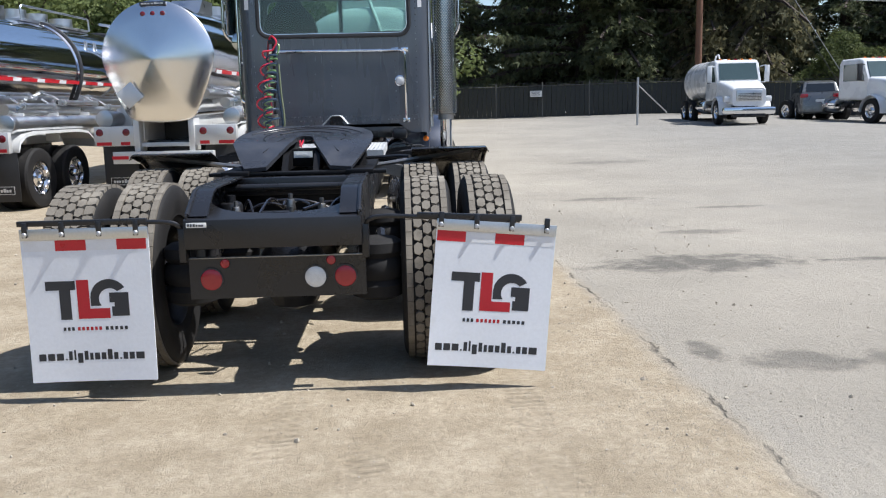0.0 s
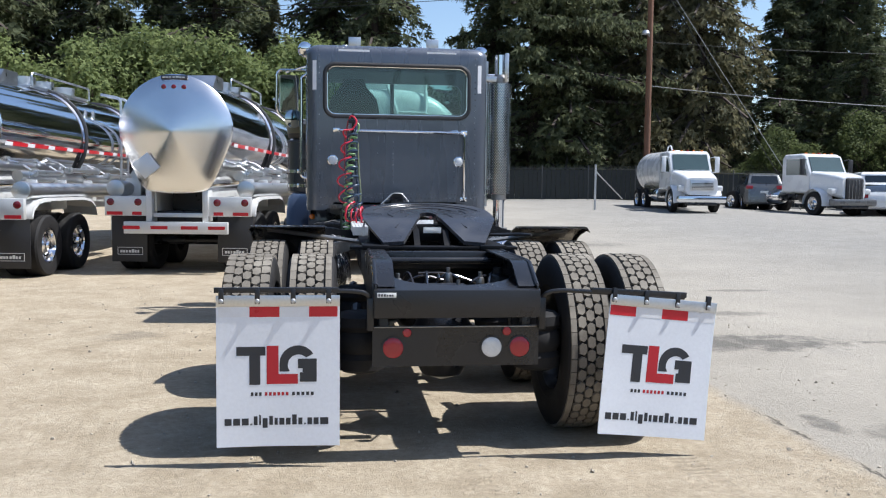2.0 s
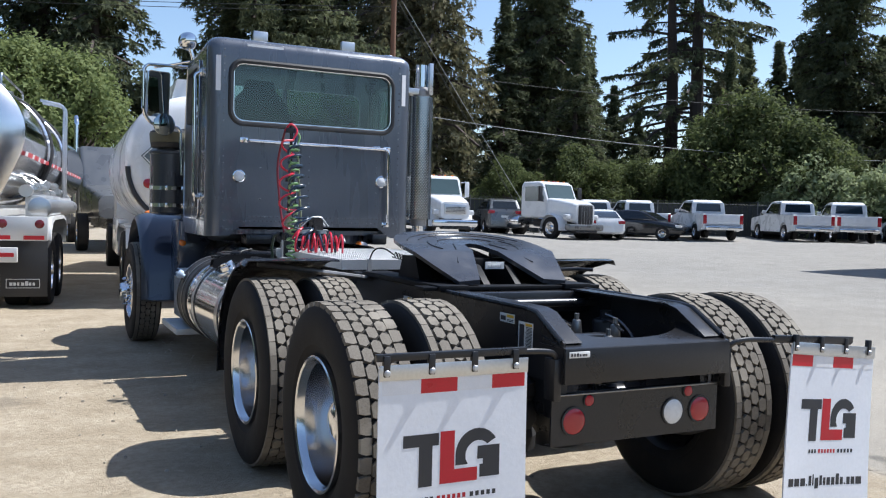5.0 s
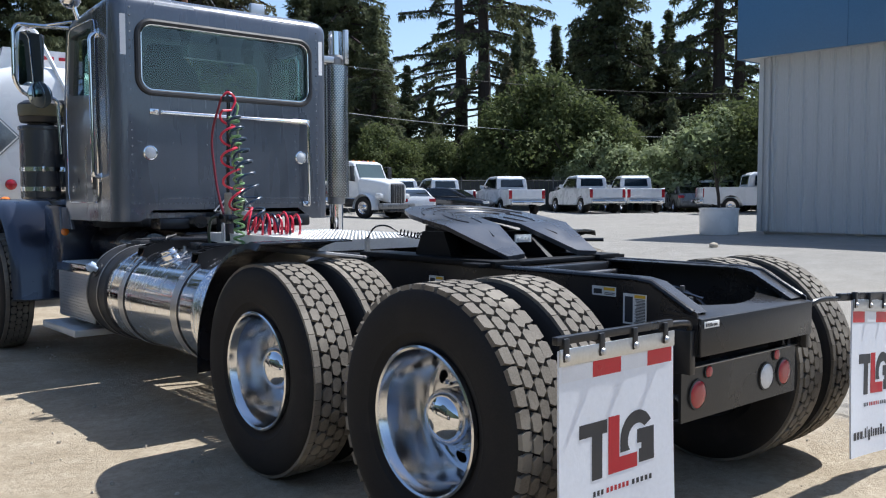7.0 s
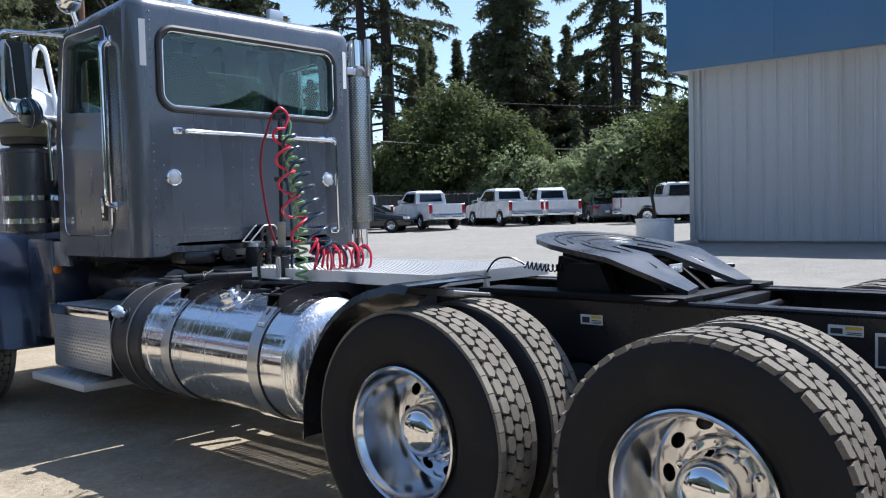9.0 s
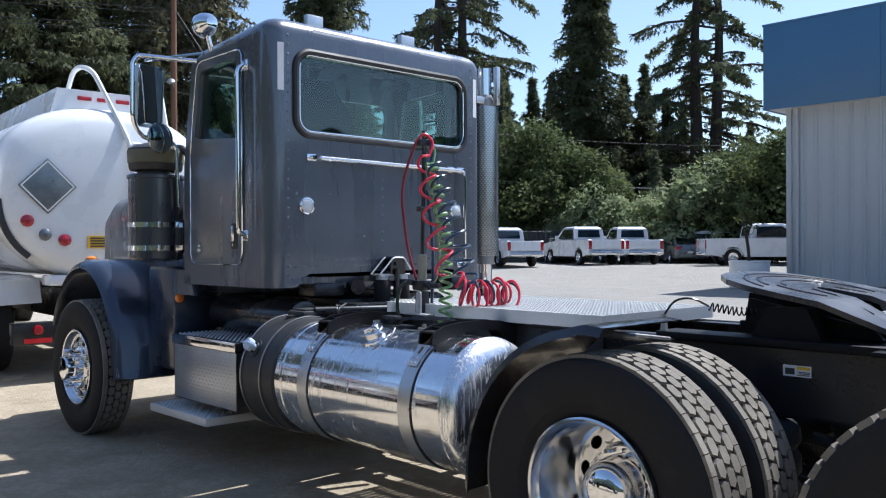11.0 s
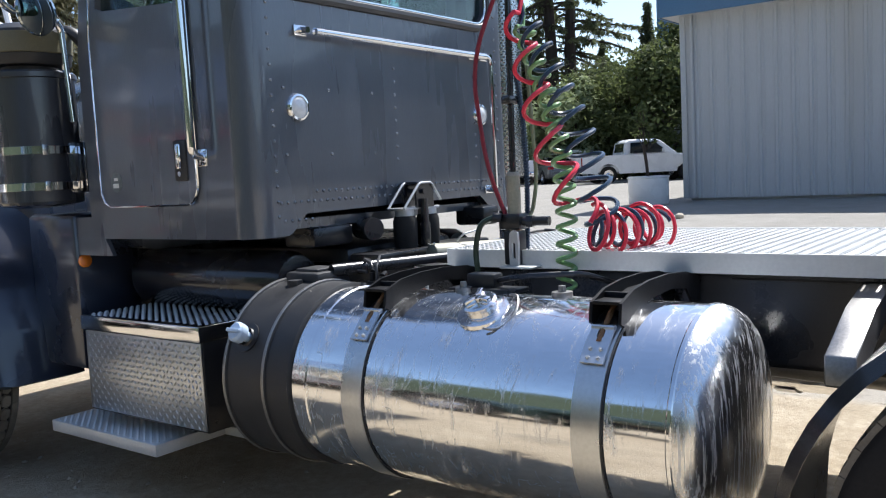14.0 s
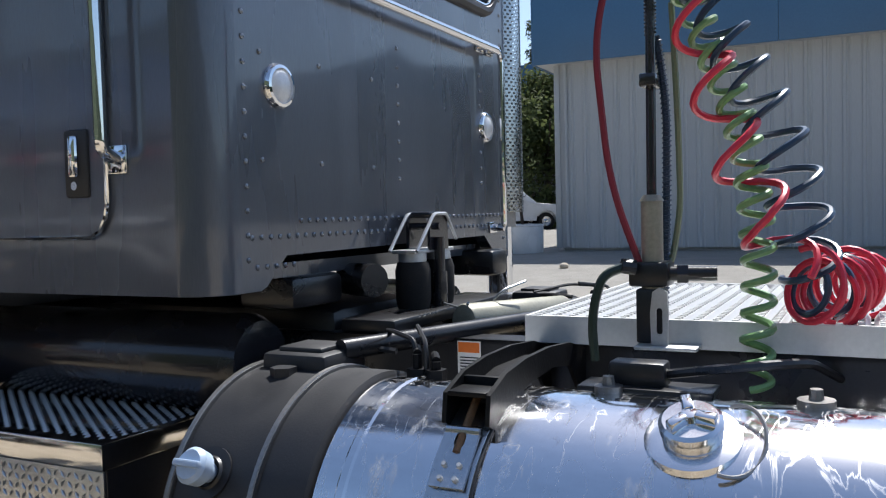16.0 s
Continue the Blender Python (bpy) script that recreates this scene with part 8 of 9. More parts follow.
def cab_truck(at, turn, label, paint, tank=False, blunt=True, group="white work trucks"):
    """A conventional heavy truck, front towards +y; origin on the ground below its front axle."""
    t = thing("water_truck" if tank else "white_tractor", at, label, "truck", turn, group=group)
    bm = B()
    body_loft(bm, [(-2.1, 1.02, 1.0, 2.55, 0.10), (-2.0, 1.03, 0.95, 2.68, 0.14), (-0.95, 1.02, 0.95, 2.70, 0.14), (-0.72, 1.0, 0.95, 2.60, 0.12), (-0.38, 1.0, 0.95, 1.85, 0.05)])
    part("cab", bm, paint, t, "", 0.5)
    bm = B()
    if tank:
        body_loft(bm, [(-0.5, 0.98, 0.9, 1.84, 0.16), (0.3, 0.90, 0.9, 1.72, 0.2), (0.9, 0.82, 0.75, 1.58, 0.22), (1.15, 0.74, 0.75, 1.48, 0.2)])
    else:
        body_loft(bm, [(-0.5, 0.98, 0.9, 1.92, 0.16), (0.3, 0.86, 0.9, 1.84, 0.2), (0.9, 0.70, 0.75, 1.74, 0.22), (1.15, 0.60, 0.70, 1.64, 0.2)])
    part("hood", bm, paint, t, "", 0.5)
    for s in (-1, 1):
        bm = B()
        rings = []
        for i in range(13):
            a = radians(-10 + 195 * i / 12)
            y, z = 0.64 * math.cos(a), 0.52 + 0.66 * math.sin(a)
            rings.append([Vector((s * 0.60, y, z)), Vector((s * 1.10, y, z)), Vector((s * 1.17, y * 0.95, 0.52 + (z - 0.52) * 0.93)), Vector((s * 0.60, y * 0.93, 0.52 + (z - 0.52) * 0.93))])
        ring_loft(bm, rings)
        part("fender", bm, paint, t)
        bm = B()
        box(bm, s * 0.74, s * 1.06, 0.72, 1.02, 0.92, 1.16, 0.06)
        part("headlamp", bm, CLEAR_LENS, t)
        bm = B()
        prism(bm, [(-1.85, 1.75), (-1.85, 2.45), (-0.95, 2.45), (-0.60, 1.95), (-0.60, 1.75)], lambda u, v, d: Vector((s * (1.02 + d), u, v)), -0.01, 0.012)
        part("door_glass", bm, GLASS_SCREEN, t)
        bm = B()
        box(bm, s * 1.20, s * 1.42, -0.55, -0.45, 1.75, 2.45, 0.03)
        tube(bm, [(s * 1.0, -0.6, 2.4), (s * 1.25, -0.5, 2.45)], 0.02, 6)
        tube(bm, [(s * 1.0, -0.6, 1.75), (s * 1.25, -0.5, 1.75)], 0.02, 6)
        part("door_mirror", bm, paint if tank else PLASTIC, t)
        put_wheel(t, TRUCK_W, s * 1.0, 0, 0.51, s)
        for y in (-4.4, -5.7):
            put_wheel(t, TRUCK_W, s * 0.98, y, 0.51, s)
        bm = B()
        cyl(bm, (s * 0.85, -3.4, 0.75), (s * 0.85, -2.2, 0.75), 0.30, n=24, round_off=0.03)
        part("fuel_tank", bm, POLISHED, t)
    bm = B()
    prism(bm, [(-0.88, 1.86), (0.88, 1.86), (0.84, 2.55), (-0.84, 2.55)], lambda u, v, d: Vector((u, -0.38 - (v - 1.86) * 0.44 + d, v)), -0.01, 0.03)
    part("windscreen", bm, GLASS_SCREEN, t, "greenish windscreen")
    bm = B()
    if tank:
        box(bm, -0.58, 0.58, 1.10, 1.20, 0.95, 1.42, 0.05)
    else:
        box(bm, -0.46, 0.46, 1.10, 1.24, 0.62, 1.60, 0.08)
    gr = part("grille", bm, SATIN if tank else PLASTIC, t)
    bm = B()
    for i in range(5):
        if tank:
            box(bm, -0.50, 0.50, 1.20, 1.215, 1.0 + 0.06 * i, 1.02 + 0.06 * i)
        else:
            box(bm, -0.36 + 0.17 * i, -0.345 + 0.17 * i, 1.24, 1.25, 0.70, 1.52)
    part("grille_bars", bm, PLASTIC if tank else SATIN, gr)
    bm = B()
    box(bm, -1.15, 1.15, 0.95, 1.30, 0.42, 0.72, 0.08)
    part("bumper", bm, CHROME if tank else SILVER, t)
    bm = B()
    box(bm, -0.7, 0.7, 0.9, 1.28, 0.30, 0.42, 0.02)
    box(bm, -0.45, 0.45, -6.4, 0.6, 0.62, 0.92, 0.01)
    part("chassis", bm, BLACK, t)
    for x in (-0.7, -0.3, 0.0, 0.3, 0.7):
        bm = B()
        lathe(bm, [(0.07, 0), (0.06, 0.05), (0, 0.07)], Matrix.Translation((x, -1.0, 2.69)), 12)
        part("roof_lamp", bm, AMBER if abs(x) > 0.1 else RED_LENS, t)
    if tank:
        bm = B()
        m_ = Matrix.Translation((0, -6.5, 1.85)) @ pose(0, 0, 0, -90)
        lathe(bm, [(0, -0.12), (0.5, -0.08), (0.85, 0), (0.95, 0.12), (0.95, 4.0), (0.85, 4.12), (0.5, 4.2), (0, 4.24)], m_, 40)
        part("tank", bm, WHITE, t, "white water tank")
        bm = B()
        tube(bm, bend([(0.3, -2.4, 2.75), (0.3, -2.6, 3.0), (0.3, -3.0, 3.0), (0.3, -3.2, 2.75)], 0.1), 0.04, 8)
        part("pipe_loop", bm, WHITE, t)
        bm = B()
        box(bm, -0.95, 0.95, -6.3, -2.4, 0.92, 1.05)
        part("subframe", bm, BLACK, t)
    return t


# parked along the far side; places by bearing and distance
def on_yard(deg, dist):
    x, y = polar(deg + 0.6, dist)
    return (x, y, ground_z(x, y))


cab_truck(on_yard(24.5, 38.5), 176, "white water tank truck with chrome bumper, parked facing the yard", WHITE, tank=True).scale = (0.90, 0.86, 0.97)
cab_truck(on_yard(32.5, 42.0), 190, "white day cab tractor with a dark tall grille", WHITE)
car(on_yard(28.0, 46), -20, "grey sport utility car parked tail out", SILVER, suv=True)
car(on_yard(34.6, 44.5), -28, "white sedan parked tail out", WHITE)
car(on_yard(37.2, 44.5), -150, "black sedan parked nose out", CAR_BLACK)
pickup(on_yard(34.2, 50.0), -18, "white pickup truck parked by the fence", WHITE)
pickup(on_yard(36.9, 50.0), -20, "white crew cab pickup parked by the fence", WHITE)
pickup(on_yard(41.0, 46.0), -25, "white crew cab pickup parked tail out", WHITE)
pickup(on_yard(46.2, 47.0), -29, "white crew cab pickup with dark side steps", WHITE)
pickup(on_yard(49.2, 48.0), -40, "white pickup truck parked tail out", WHITE)
car(on_yard(45.2, 52), -45, "blue grey sedan parked tail out", SILVER)
car(on_yard(52.6, 50), -45, "dark grey sedan parked tail out", SILVER)
pickup(on_yard(51.6, 56), 40, "dark red pickup parked behind others", CAR_RED)
car(on_yard(53.6, 50.5), -10, "white sport utility car parked sideways", WHITE, suv=True)
pickup(on_yard(57.0, 43.0), -137, "white pickup truck parked sideways by the shed", WHITE)
pickup(on_yard(55.4, 53), -10, "white pickup truck with canopy", WHITE)


# ---------------------------------------------------------------- tank trailers
def tank_trailer(at, turn):
    t = thing("tank_trailer", at, "mirror polished aluminium tank trailer with cone end, parked on dirt", "trailer", turn, group="parked tank trailers")
    R = 0.945
    m_ = Matrix.Translation((0, 0, 2.36)) @ pose(0, 0, 0, -90)
    bm = B()

    def section(y, r, pinch):
        """Round above; at the tail the lower half narrows with straight sides to a flat bottom."""
        out = []
        for i in range(80):
            a = 2 * math.pi * i / 80
            x, z = math.cos(a), math.sin(a)
            if z < 0:
                q = math.atan2(-z, abs(x)) / (math.pi / 2)
                if q < 0.66:
                    tx, tz = 1.0 - 0.43 * (q / 0.66) ** 1.15, -1.02 * q / 0.66
                else:
                    tx, tz = 0.57 * (1 - q) / 0.34, -1.02 - 0.04 * (q - 0.66) / 0.34
                x = x + (math.copysign(tx, x if abs(x) > 1e-6 else 1) - x) * pinch
                z = z + (tz - z) * pinch
            out.append(Vector((r * x, y, 2.36 + r * z)))
        for _ in range(int(5 * pinch)):
            out = [out[i - 1] * 0.25 + out[i] * 0.5 + out[(i + 1) % 80] * 0.25 for i in range(80)]
        return out

    rings = [section(y, r, max(0.0, 1 - y / 5.0)) for y, r in ((0.0, R), (0.01, R + 0.012), (0.06, R + 0.012), (0.07, R), (1.6, R), (3.2, R), (3.22, R + 0.02), (3.32, R + 0.02), (3.34, R), (4.8, R), (6.2, R), (6.22, R + 0.02), (6.32, R + 0.02), (6.34, R), (12.4, R), (12.5, 0.9), (12.7, 0.5), (12.75, 0.1))]
    ring_loft(bm, rings)
    part("barrel", bm, MIRROR_TANK, t, "mirror finish barrel", 0.5)
    bm = B()
    # cone head, dished out at the back
    rings = [section(y, r, 1.0) for r, y in ((R + 0.012, 0.012), (R - 0.01, -0.02), (R * 0.72, -0.10), (R * 0.36, -0.19), (0.05, -0.265), (0.01, -0.268))]
    ring_loft(bm, rings, caps=(False, True))
    part("cone_head", bm, TANK_HEAD, t, "spun cone head", 0.8)
    for x in (-0.165, 0.0, 0.165):
        bm = B()
        lathe(bm, [(0.042, 0), (0.04, 0.02), (0.02, 0.032), (0, 0.034)], Matrix.Translation((x, -0.065, 3.09)) @ pose(0, 0, 0, 90), 20)
        part("marker_lamp", bm, DARK_RED_LENS, t)
    bm = B()
    box(bm, -0.22, 0.22, -0.05, -0.03, 3.225, 3.285, 0.003)
    pl = part("maker_badge", bm, PAINT_BLUE, t)
    bm = B()
    bars(bm, -0.19, 0.19, 3.24, 0.03, 7, XZ, -0.056, -0.05, random.Random(6))
    part("badge_marks", bm, LABEL, pl)
    bm = B()
    box(bm, -0.155, 0.155, -0.010, 0.0, -0.155, 0.155, 0.004, m=Matrix.Translation((-0.43, -0.20, 1.80)) @ pose(0, 0, 0, -7, 45 + 5, 11))
    part("placard", bm, ALU, t, "blank diamond placard plate")
    # red and white tape along each side
    for s in (-1, 1):
        bmr, bmw = B(), B()
        for i in range(44):
            y0 = 0.1 + 0.26 * i
            bm = bmr if i % 3 else bmw
            prism(bm, [(y0, 2.13), (y0 + 0.255, 2.13), (y0 + 0.255, 2.19), (y0, 2.19)], lambda u, v, d: Vector((s * (math.sqrt(R * R - (v - 2.36) ** 2) + d), u, v)), 0.012, 0.016)
        pieces("red_tape", bmr, TAPE_RED, t)
        pieces("white_tape", bmw, TAPE_WHITE, t)
        # hose tubes along the sides
        bm = B()
        cyl(bm, (s * 1.10, 0.25, 1.42), (s * 1.10, 5.8, 1.42), 0.13, n=28, round_off=0.01)
        cyl(bm, (s * 1.10, 0.22, 1.42), (s * 1.10, 0.36, 1.42), 0.15, n=28, round_off=0.01)
        part("hose_tube", bm, SATIN, t)
        bm = B()
        cyl(bm, (s * 0.88, 0.6, 1.66), (s * 0.88, 7.5, 1.60), 0.09, n=20)
        prism(bm, [(1.9, 1.55), (2.0, 1.55), (2.3, 1.85), (2.2, 1.85)], YZ, s * 0.9, s * 0.94)
        part("side_pipe", bm, SATIN, t)
        # wheel fender
        bm = B()
        arc = [(0.30 + 0.0, 1.02), (0.36, 1.15), (0.55, 1.26), (0.9, 1.30), (2.4, 1.30), (2.75, 1.26), (2.95, 1.15), (3.02, 1.0)]
        rings = [[Vector((s * 0.62, y, z)), Vector((s * 1.24, y, z)), Vector((s * 1.25, y, z - 0.05)), Vector((s * 1.235, y, z - 0.05)), Vector((s * 0.62, y, z - 0.014))] for y, z in arc]
        ring_loft(bm, rings)
        part("wheel_fender", bm, ALU, t)
        for y in (1.0, 2.25):
            put_wheel(t, TRUCK_W, s * 1.07, y, 0.51, s)
            put_wheel(t, TRUCK_W, s * 0.74, y, 0.51, s)
        # lamp box
        bm = B()
        box(bm, s * 0.50, s * 1.22, 0.05, 0.15, 0.97, 1.30, 0.01)
        lbx = part("lamp_box", bm, ALU, t)
        for x in (0.66, 1.12):
            bm = B()
            lathe(bm, [(0.062, 0), (0.058, 0.014), (0.03, 0.022), (0, 0.024)], Matrix.Translation((s * x, 0.05, 1.20)) @ pose(0, 0, 0, 90), 20)
            part("tail_lamp", bm, DARK_RED_LENS, lbx)
        bm = B()
        box(bm, s * 0.60, s * 0.76, 0.044, 0.05, 0.985, 1.04)
        box(bm, s * 0.92, s * 1.18, 0.044, 0.05, 0.985, 1.04)
        pieces("red_tape", bm, TAPE_RED, lbx)
        bm = B()
        box(bm, s * 0.60, s * 1.20, 0.30, 0.312, 0.18, 0.97, 0.003)
        flp = part("mud_flap", bm, PLASTIC, t, "black mud flap with plain marks")
        bm = B()
        for z in (0.30, 0.42):
            box(bm, s * 0.68, s * 1.10, 0.294, 0.2995, z, z + 0.008)
        for x in (0.68, 1.10):
            box(bm, s * x - 0.004, s * x + 0.004, 0.294, 0.2995, 0.30, 0.428)
        bars(bm, min(s * 0.72, s * 1.06), max(s * 0.72, s * 1.06), 0.335, 0.06, 7, XZ, 0.294, 0.2995, random.Random(6))
        part("flap_marks", bm, LABEL, flp)
    bm = B()
    for s in (-1, 1):
        box(bm, s * 0.42, s * 0.52, 0.02, 0.30, 0.88, 1.42, 0.01)
        box(bm, s * 0.40, s * 0.50, 0.2, 10.5, 1.05, 1.45, 0.01)
    box(bm, -0.48, 0.48, 0.10, 0.16, 0.95, 1.02, 0.01)
    part("rear_frame", bm, ALU, t)
    bm = B()
    box(bm, -0.86, 0.86, -0.08, 0.02, 0.68, 0.88, 0.01)
    bmp = part("bumper", bm, ALU, t, "aluminium rear bumper with red patches")
    bm = B()
    for x in (-0.73, -0.27, 0.23, 0.68):
        box(bm, x - 0.14, x + 0.14, -0.086, -0.08, 0.755, 0.81)
    pieces("red_patch", bm, TAPE_RED, bmp)
    bm = B()
    box(bm, -0.40, 0.40, 0.3, 3.0, 0.75, 1.05, 0.02)
    box(bm, -0.38, 0.38, 1.0, 1.1, 1.05, 1.4)
    for y in (1.0, 2.25):
        cyl(bm, (-1, y, 0.51), (1, y, 0.51), 0.07, n=14)
    cyl(bm, (0, 0.3, 0.9), (0, 0.9, 0.75), 0.16, n=16)
    part("undercarriage", bm, BLACK, t)
    bm = B()
    for s in (-1, 1):
        box(bm, s * 0.40, s * 0.50, 8.6, 8.75, 0.12, 1.1, 0.01)
        box(bm, s * 0.36, s * 0.54, 8.55, 8.80, 0.0, 0.04)
    pieces("landing_leg", bm, SATIN, t)
    # black strap hoses over the barrel and loose pipe work along its flanks
    for y, tilt in ((3.27, 0.0), (6.27, 0.0)):
        bm = B()
        tube(bm, [((R + 0.03) * math.cos(a), y + 0.05 * math.sin(3 * a), 2.36 + (R + 0.03) * math.sin(a)) for a in (radians(-60 + 300 * i / 40) for i in range(41))], 0.035, 8)
        part("strap_hose", bm, PLASTIC, t)
    for s in (-1, 1):
        bm = B()
        for y, z, ln in ((0.9, 1.72, 1.2), (2.3, 1.78, 1.5), (4.2, 1.70, 1.6)):
            cyl(bm, (s * 0.98, y, z), (s * 0.98, y + ln, z), 0.045, n=14)
            for q in (0.1, ln - 0.1):
                cyl(bm, (s * 0.98, y + q, z), (s * 0.98, y + q + 0.05, z), 0.07, n=14)
                tube(bm, [(s * 0.98, y + q, z), (s * 0.80, y + q, z + 0.12)], 0.02, 6)
        pieces("valve_pipe", bm, SATIN, t)
        bm = B()
        for y in (0.75, 1.9, 3.1, 4.6, 5.6):
            box(bm, s * 0.86, s * 1.12, y, y + 0.04, 1.10, 1.60, 0.005)
        pieces("tube_bracket", bm, ALU, t)
    # ladder, hand rail and top walk
    bm = B()
    for dy in (0, 0.42):
        tube(bm, bend([(1.02, 5.0 + dy, 0.75), (1.04, 5.0 + dy, 3.35), (0.62, 5.0 + dy, 3.42)], 0.12), 0.028, 8)
    for i in range(8):
        tube(bm, [(1.03, 5.0, 0.9 + 0.3 * i), (1.03, 5.42, 0.9 + 0.3 * i)], 0.018, 6)
    part("ladder", bm, SATIN, t, "aluminium side ladder with hand rail")
    bm = B()
    prism(bm, [(1.3, 3.26), (2.0, 3.26), (2.0, 3.48), (1.5, 3.48)], YZ, -0.28, 0.28)
    box(bm, -0.28, 0.28, 2.5, 5.2, 3.28, 3.33, 0.01)
    for y in (2.8, 3.6, 4.6):
        cyl(bm, (0, y, 3.3), (0, y, 3.50), 0.22, n=20)
    tube(bm, bend([(0.3, 2.5, 3.3), (0.3, 2.5, 3.55), (0.3, 5.2, 3.55), (0.3, 5.2, 3.3)], 0.08), 0.02, 6)
    part("top_walk", bm, SATIN, t)
    return t


TRAILER_SIZE = Matrix.Scale(0.97, 4)
tr = tank_trailer(pose(-3.70, 14.42, 0, 0, 0, -8.0) @ TRAILER_SIZE, 0)
copy_thing(tr, pose(-6.85, 13.50, 0, 0, 0, -6.5) @ TRAILER_SIZE)

# dark truck whose front wheel shows beside the trailers
dk = thing("dark_truck", (-6.62, 10.9, 0), "dark green truck with chrome wheels parked beside the trailers", "truck", 0)
bm = B()
body_loft(bm, [(-5.5, 1.0, 1.0, 2.4, 0.12), (-3.9, 1.0, 1.0, 2.7, 0.12), (-3.0, 0.98, 1.0, 1.9, 0.1), (-2.4, 0.9, 0.9, 1.55, 0.2), (-0.5, 0.62, 0.9, 1.30, 0.2), (0.55, 0.45, 0.9, 1.15, 0.2)])
part("body", bm, GREEN_TRUCK, dk, "", 0.5)
for s in (-1, 1):
    bm = B()
    rings = []
    for i in range(13):
        a = radians(-10 + 195 * i / 12)
        y, z = 0.72 * math.cos(a), 0.52 + 0.74 * math.sin(a)
        rings.append([Vector((s * 0.5, y, z)), Vector((s * 1.12, y, z)), Vector((s * 1.20, y * 0.94, 0.52 + (z - 0.52) * 0.92)), Vector((s * 0.5, y * 0.93, 0.52 + (z - 0.52) * 0.92))])
    ring_loft(bm, rings)
    part("fender", bm, GREEN_TRUCK, dk)
    put_wheel(dk, TRUCK_W, s * 1.05, 0, 0.51, s)
    put_wheel(dk, TRUCK_W, s * 1.0, -6.0, 0.51, s)
bm = B()
box(bm, -0.4, 0.4, -6.5, 0.4, 0.6, 0.95)
part("chassis", bm, BLACK, dk)

# ---------------------------------------------------------------- white tank truck ahead of the tractor
wt = thing("white_tank_truck", (-0.31, 14.32, 0), "white gas delivery tank truck seen from behind", "truck", -4.0)
bm = B()
rings = []
for y, k in ((-0.02, 0.55), (0.0, 0.80), (0.06, 0.93), (0.16, 0.985), (0.30, 1.0), (5.6, 1.0), (5.8, 0.93), (5.95, 0.6)):
    rings.append([Vector((1.23 * k * math.copysign(abs(math.cos(a)) ** 0.82, math.cos(a)), y, 2.10 + 0.98 * k * math.copysign(abs(math.sin(a)) ** 0.82, math.sin(a)))) for a in (2 * math.pi * i / 64 for i in range(64))])
ring_loft(bm, rings)
part("tank", bm, WHITE, wt, "white oval tank", 0.7)
bm = B()
guard = []
for i in range(19):
    a = radians(184 + 42 * i / 18)
    guard.append((1.20 * math.copysign(abs(math.cos(a)) ** 0.82, math.cos(a)), 0.10, 2.10 + 0.955 * math.copysign(abs(math.sin(a)) ** 0.82, math.sin(a))))
tube(bm, guard, 0.036, 10)
part("edge_guard", bm, PLASTIC, wt, "black rubber guard round the tank's edge")
bm = B()
prism(bm, [(-0.62, 2.9), (0.70, 2.9), (0.62, 3.30), (-0.52, 3.30)], XZ, 0.35, 5.2)
part("spill_rail", bm, WHITE, wt)
for x in (-0.22, 0.0, 0.22):
    bm = B()
    box(bm, x - 0.08, x + 0.08, 0.325, 0.35, 3.18, 3.225, 0.01)
    part("marker_lamp", bm, RED_LENS, wt)
for x, z, m_ in ((-0.93, 1.76, RED_LENS), (-0.75, 1.61, GREY_SIGN), (-0.55, 1.55, RED_LENS), (0.93, 1.76, RED_LENS), (0.55, 1.55, RED_LENS)):
    bm = B()
    lathe(bm, [(0.068, 0.0), (0.066, 0.03), (0.04, 0.05), (0, 0.054)], Matrix.Translation((x, 0.015 if abs(x) > 0.7 else -0.012, z)) @ pose(0, 0, 0, 90), 22)
    part("tail_lamp", bm, m_, wt)
bm = B()
box(bm, -0.215, 0.215, -0.008, 0.0, -0.215, 0.215, 0.004, m=Matrix.Translation((-0.73, -0.035, 2.14)) @ pose(0, 0, 0, 0, 45, 0))
pl = part("placard", bm, GREY_SIGN, wt, "weathered grey diamond placard")
bm = B()
for a in range(4):
    box(bm, -0.20, 0.20, -0.012, -0.008, 0.185, 0.20, m=Matrix.Translation((-0.73, -0.035, 2.14)) @ pose(0, 0, 0, 0, 45 + 90 * a, 0))
part("placard_edge", bm, LABEL, pl)
bm = B()
box(bm, -0.31, -0.06, -0.045, -0.03, 1.46, 1.60, 0.003)
yl = part("warning_plate", bm, YELLOW, wt, "yellow warning plate with dark lines")
bm = B()
for i in range(4):
    box(bm, -0.285, -0.085, -0.05, -0.0455, 1.475 + 0.03 * i, 1.49 + 0.03 * i)
part("print", bm, INK_DARK, yl)
bm = B()
for x in (0.18, 0.62):
    tube(bm, bend([(x, -0.10, 1.0), (x, -0.10, 2.6), (x - (0.35 if x < 0.4 else 0.0), 0.25, 3.55), (x - (0.45 if x < 0.4 else 0.0), 0.55, 3.6), (x - (0.5 if x < 0.4 else 0), 0.75, 3.2)], 0.22, 8), 0.03, 8)
for i in range(7):
    tube(bm, [(0.18, -0.10, 1.1 + 0.26 * i), (0.62, -0.10, 1.1 + 0.26 * i)], 0.022, 6)
part("ladder", bm, WHITE, wt, "white rear ladder with hand rails")
bm = B()
box(bm, -0.7, 0.7, 0.05, 0.35, 1.04, 1.16, 0.03)
part("rear_apron", bm, WHITE, wt)
bm = B()
box(bm, -1.10, 1.10, -0.10, 0.06, 0.42, 0.66, 0.01)
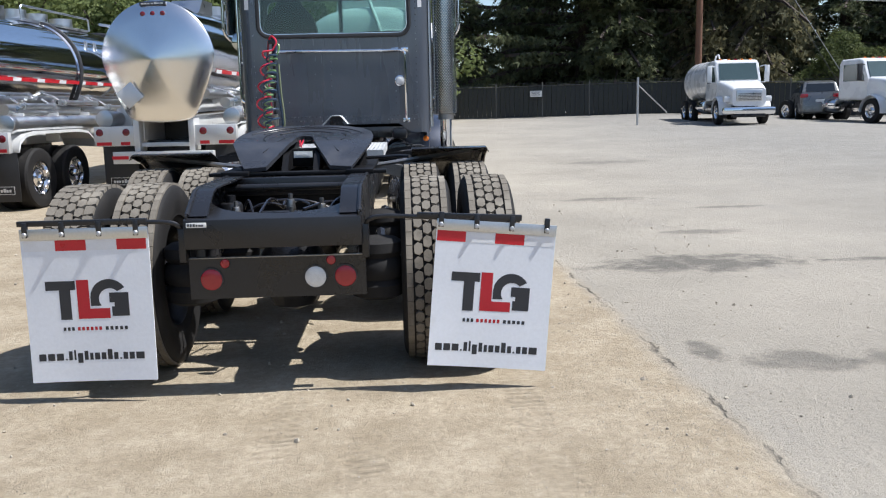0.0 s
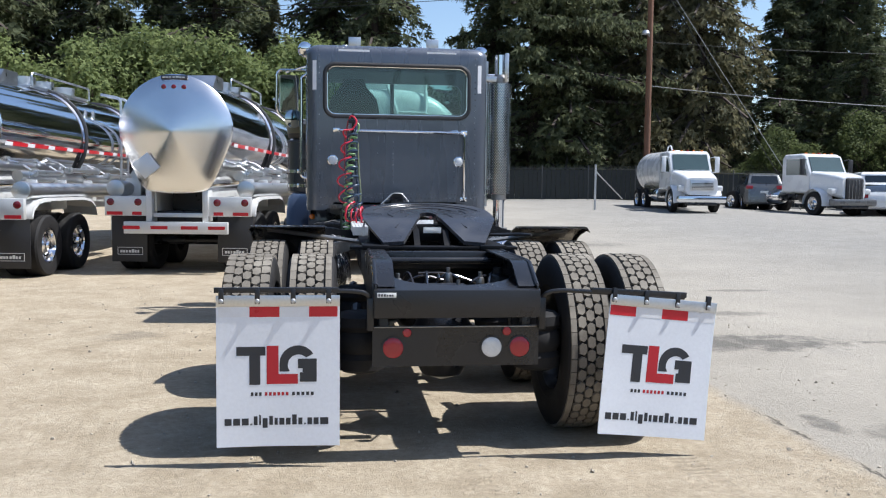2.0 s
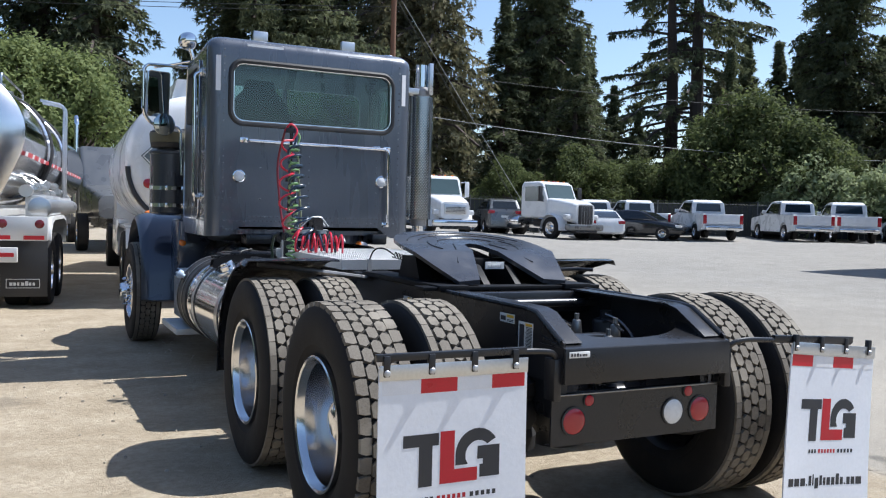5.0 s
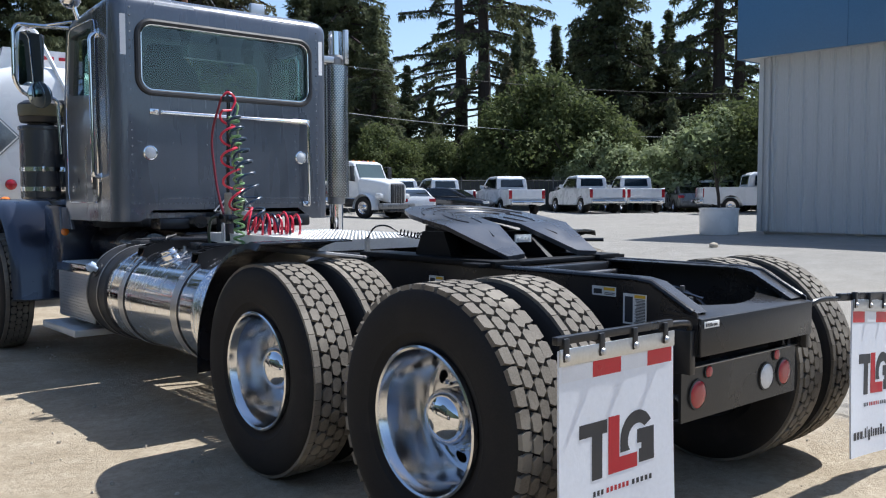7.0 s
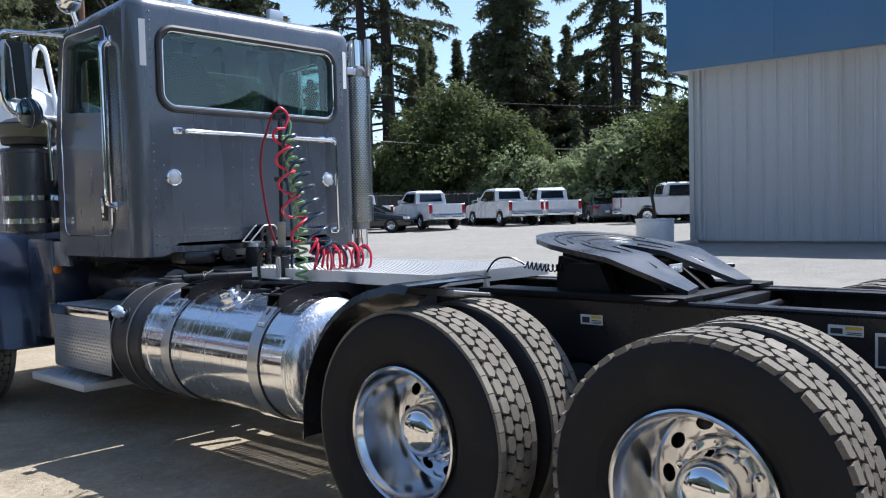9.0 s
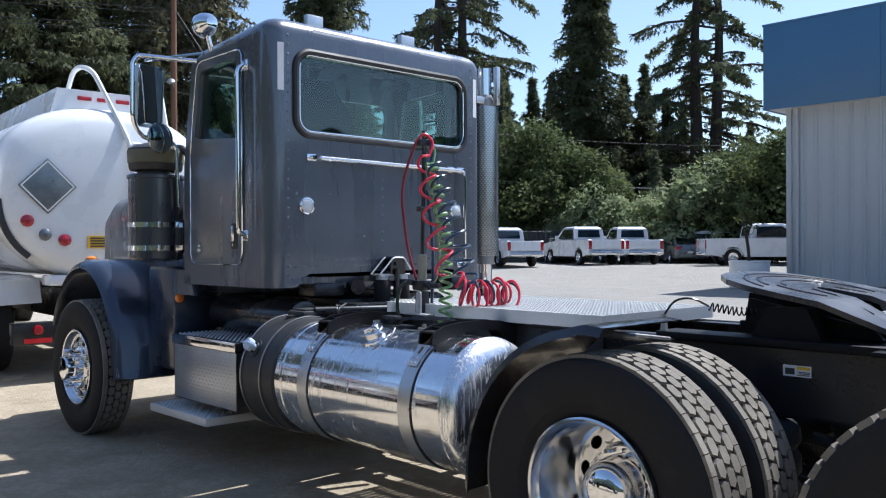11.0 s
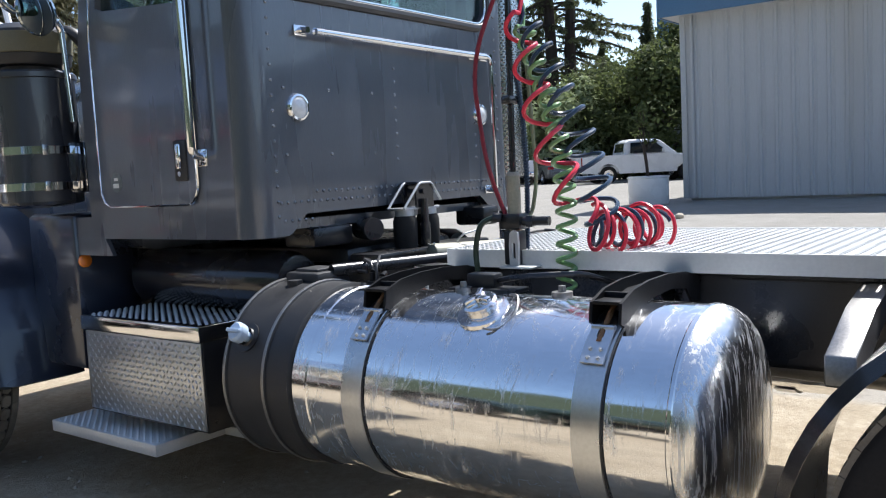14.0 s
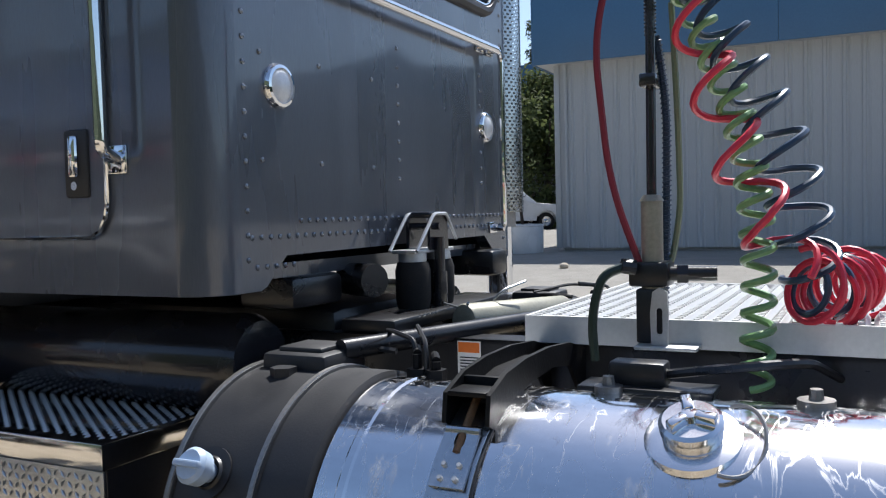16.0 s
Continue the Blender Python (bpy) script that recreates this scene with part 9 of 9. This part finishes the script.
box(bm, -0.45, 0.45, 0.0, 8.0, 0.66, 1.0, 0.01)
part("chassis", bm, BLACK, wt)
for x in (-0.85, 0.85):
    bm = B()
    lathe(bm, [(0.055, 0.0), (0.05, 0.02), (0, 0.03)], Matrix.Translation((x, -0.10, 0.58)) @ pose(0, 0, 0, 90), 18)
    part("low_lamp", bm, RED_LENS, wt)
    bm = B()
    box(bm, x - 0.14, x + 0.14, -0.108, -0.10, 0.44, 0.49)
    part("red_tape", bm, TAPE_RED, wt)
for s in (-1, 1):
    for y in (1.3, 2.6):
        put_wheel(wt, TRUCK_W, s * 1.0, y, 0.51, s)
    put_wheel(wt, TRUCK_W, s * 1.02, 8.2, 0.51, s)
    bm = B()
    box(bm, s * 0.98, s * 1.16, 3.4, 5.4, 0.55, 1.2, 0.03)
    part("side_locker", bm, WHITE, wt)
    bm = B()
    rings = [[Vector((s * 0.62, y, z)), Vector((s * 1.18, y, z)), Vector((s * 1.18, y, z - 0.04)), Vector((s * 0.62, y, z - 0.02))] for y, z in ((0.62, 0.85), (0.72, 1.10), (1.0, 1.14), (3.0, 1.14), (3.2, 1.08), (3.3, 0.85))]
    ring_loft(bm, rings)
    part("wheel_fender", bm, WHITE, wt)
bm = B()
body_loft(bm, [(6.3, 1.05, 1.0, 2.6, 0.12), (7.4, 1.05, 1.0, 2.7, 0.12), (7.9, 1.0, 1.0, 1.9, 0.1), (9.3, 0.8, 0.9, 1.5, 0.2)])
part("cab", bm, WHITE, wt, "", 0.5)

# far machines between the trailers and the tractor
cab_truck((-0.57, 38.5, ground_z(-0.57, 38.5)), 180, "bright blue tractor parked far off", BLUE_TRUCK, group="far parked machines")
ym = thing("yellow_machine", (-0.5, 46.5, ground_z(-0.5, 46.5)), "yellow machine parked far off", "machine", 10)
bm = B()
body_loft(bm, [(-2.0, 1.1, 0.8, 2.6, 0.1), (0.5, 1.1, 0.8, 3.0, 0.1), (1.6, 1.0, 0.8, 2.0, 0.1)])
part("body", bm, YELLOW_TRUCK, ym, "", 0.5)
for s in (-1, 1):
    for y in (-1.3, 1.0):
        put_wheel(ym, TRUCK_W, s * 1.05, y, 0.51, s)
gt = thing("grey_truck", (-0.07, 27.0, ground_z(-0.07, 27.0)), "grey truck with twin chrome stacks", "truck", 180)
bm = B()
body_loft(bm, [(-2.4, 1.0, 0.9, 2.9, 0.1), (-1.0, 1.0, 0.9, 2.9, 0.1), (-0.4, 0.95, 0.9, 1.8, 0.1), (1.2, 0.7, 0.9, 1.5, 0.2)])
part("body", bm, SILVER, gt, "", 0.5)
for s in (-1, 1):
    bm = B()
    tube(bm, bend([(s * 1.05, -1.4, 0.9), (s * 1.05, -1.4, 3.6), (s * 1.05, -1.6, 3.75)], 0.1), 0.07, 12)
    part("exhaust_pipe", bm, CHROME, gt)
    for y in (0, -3.5):
        put_wheel(gt, TRUCK_W, s * 1.0, y, 0.51, s)
bm = B()
box(bm, -0.4, 0.4, -4.2, 0.4, 0.6, 0.95)
part("chassis", bm, BLACK, gt)
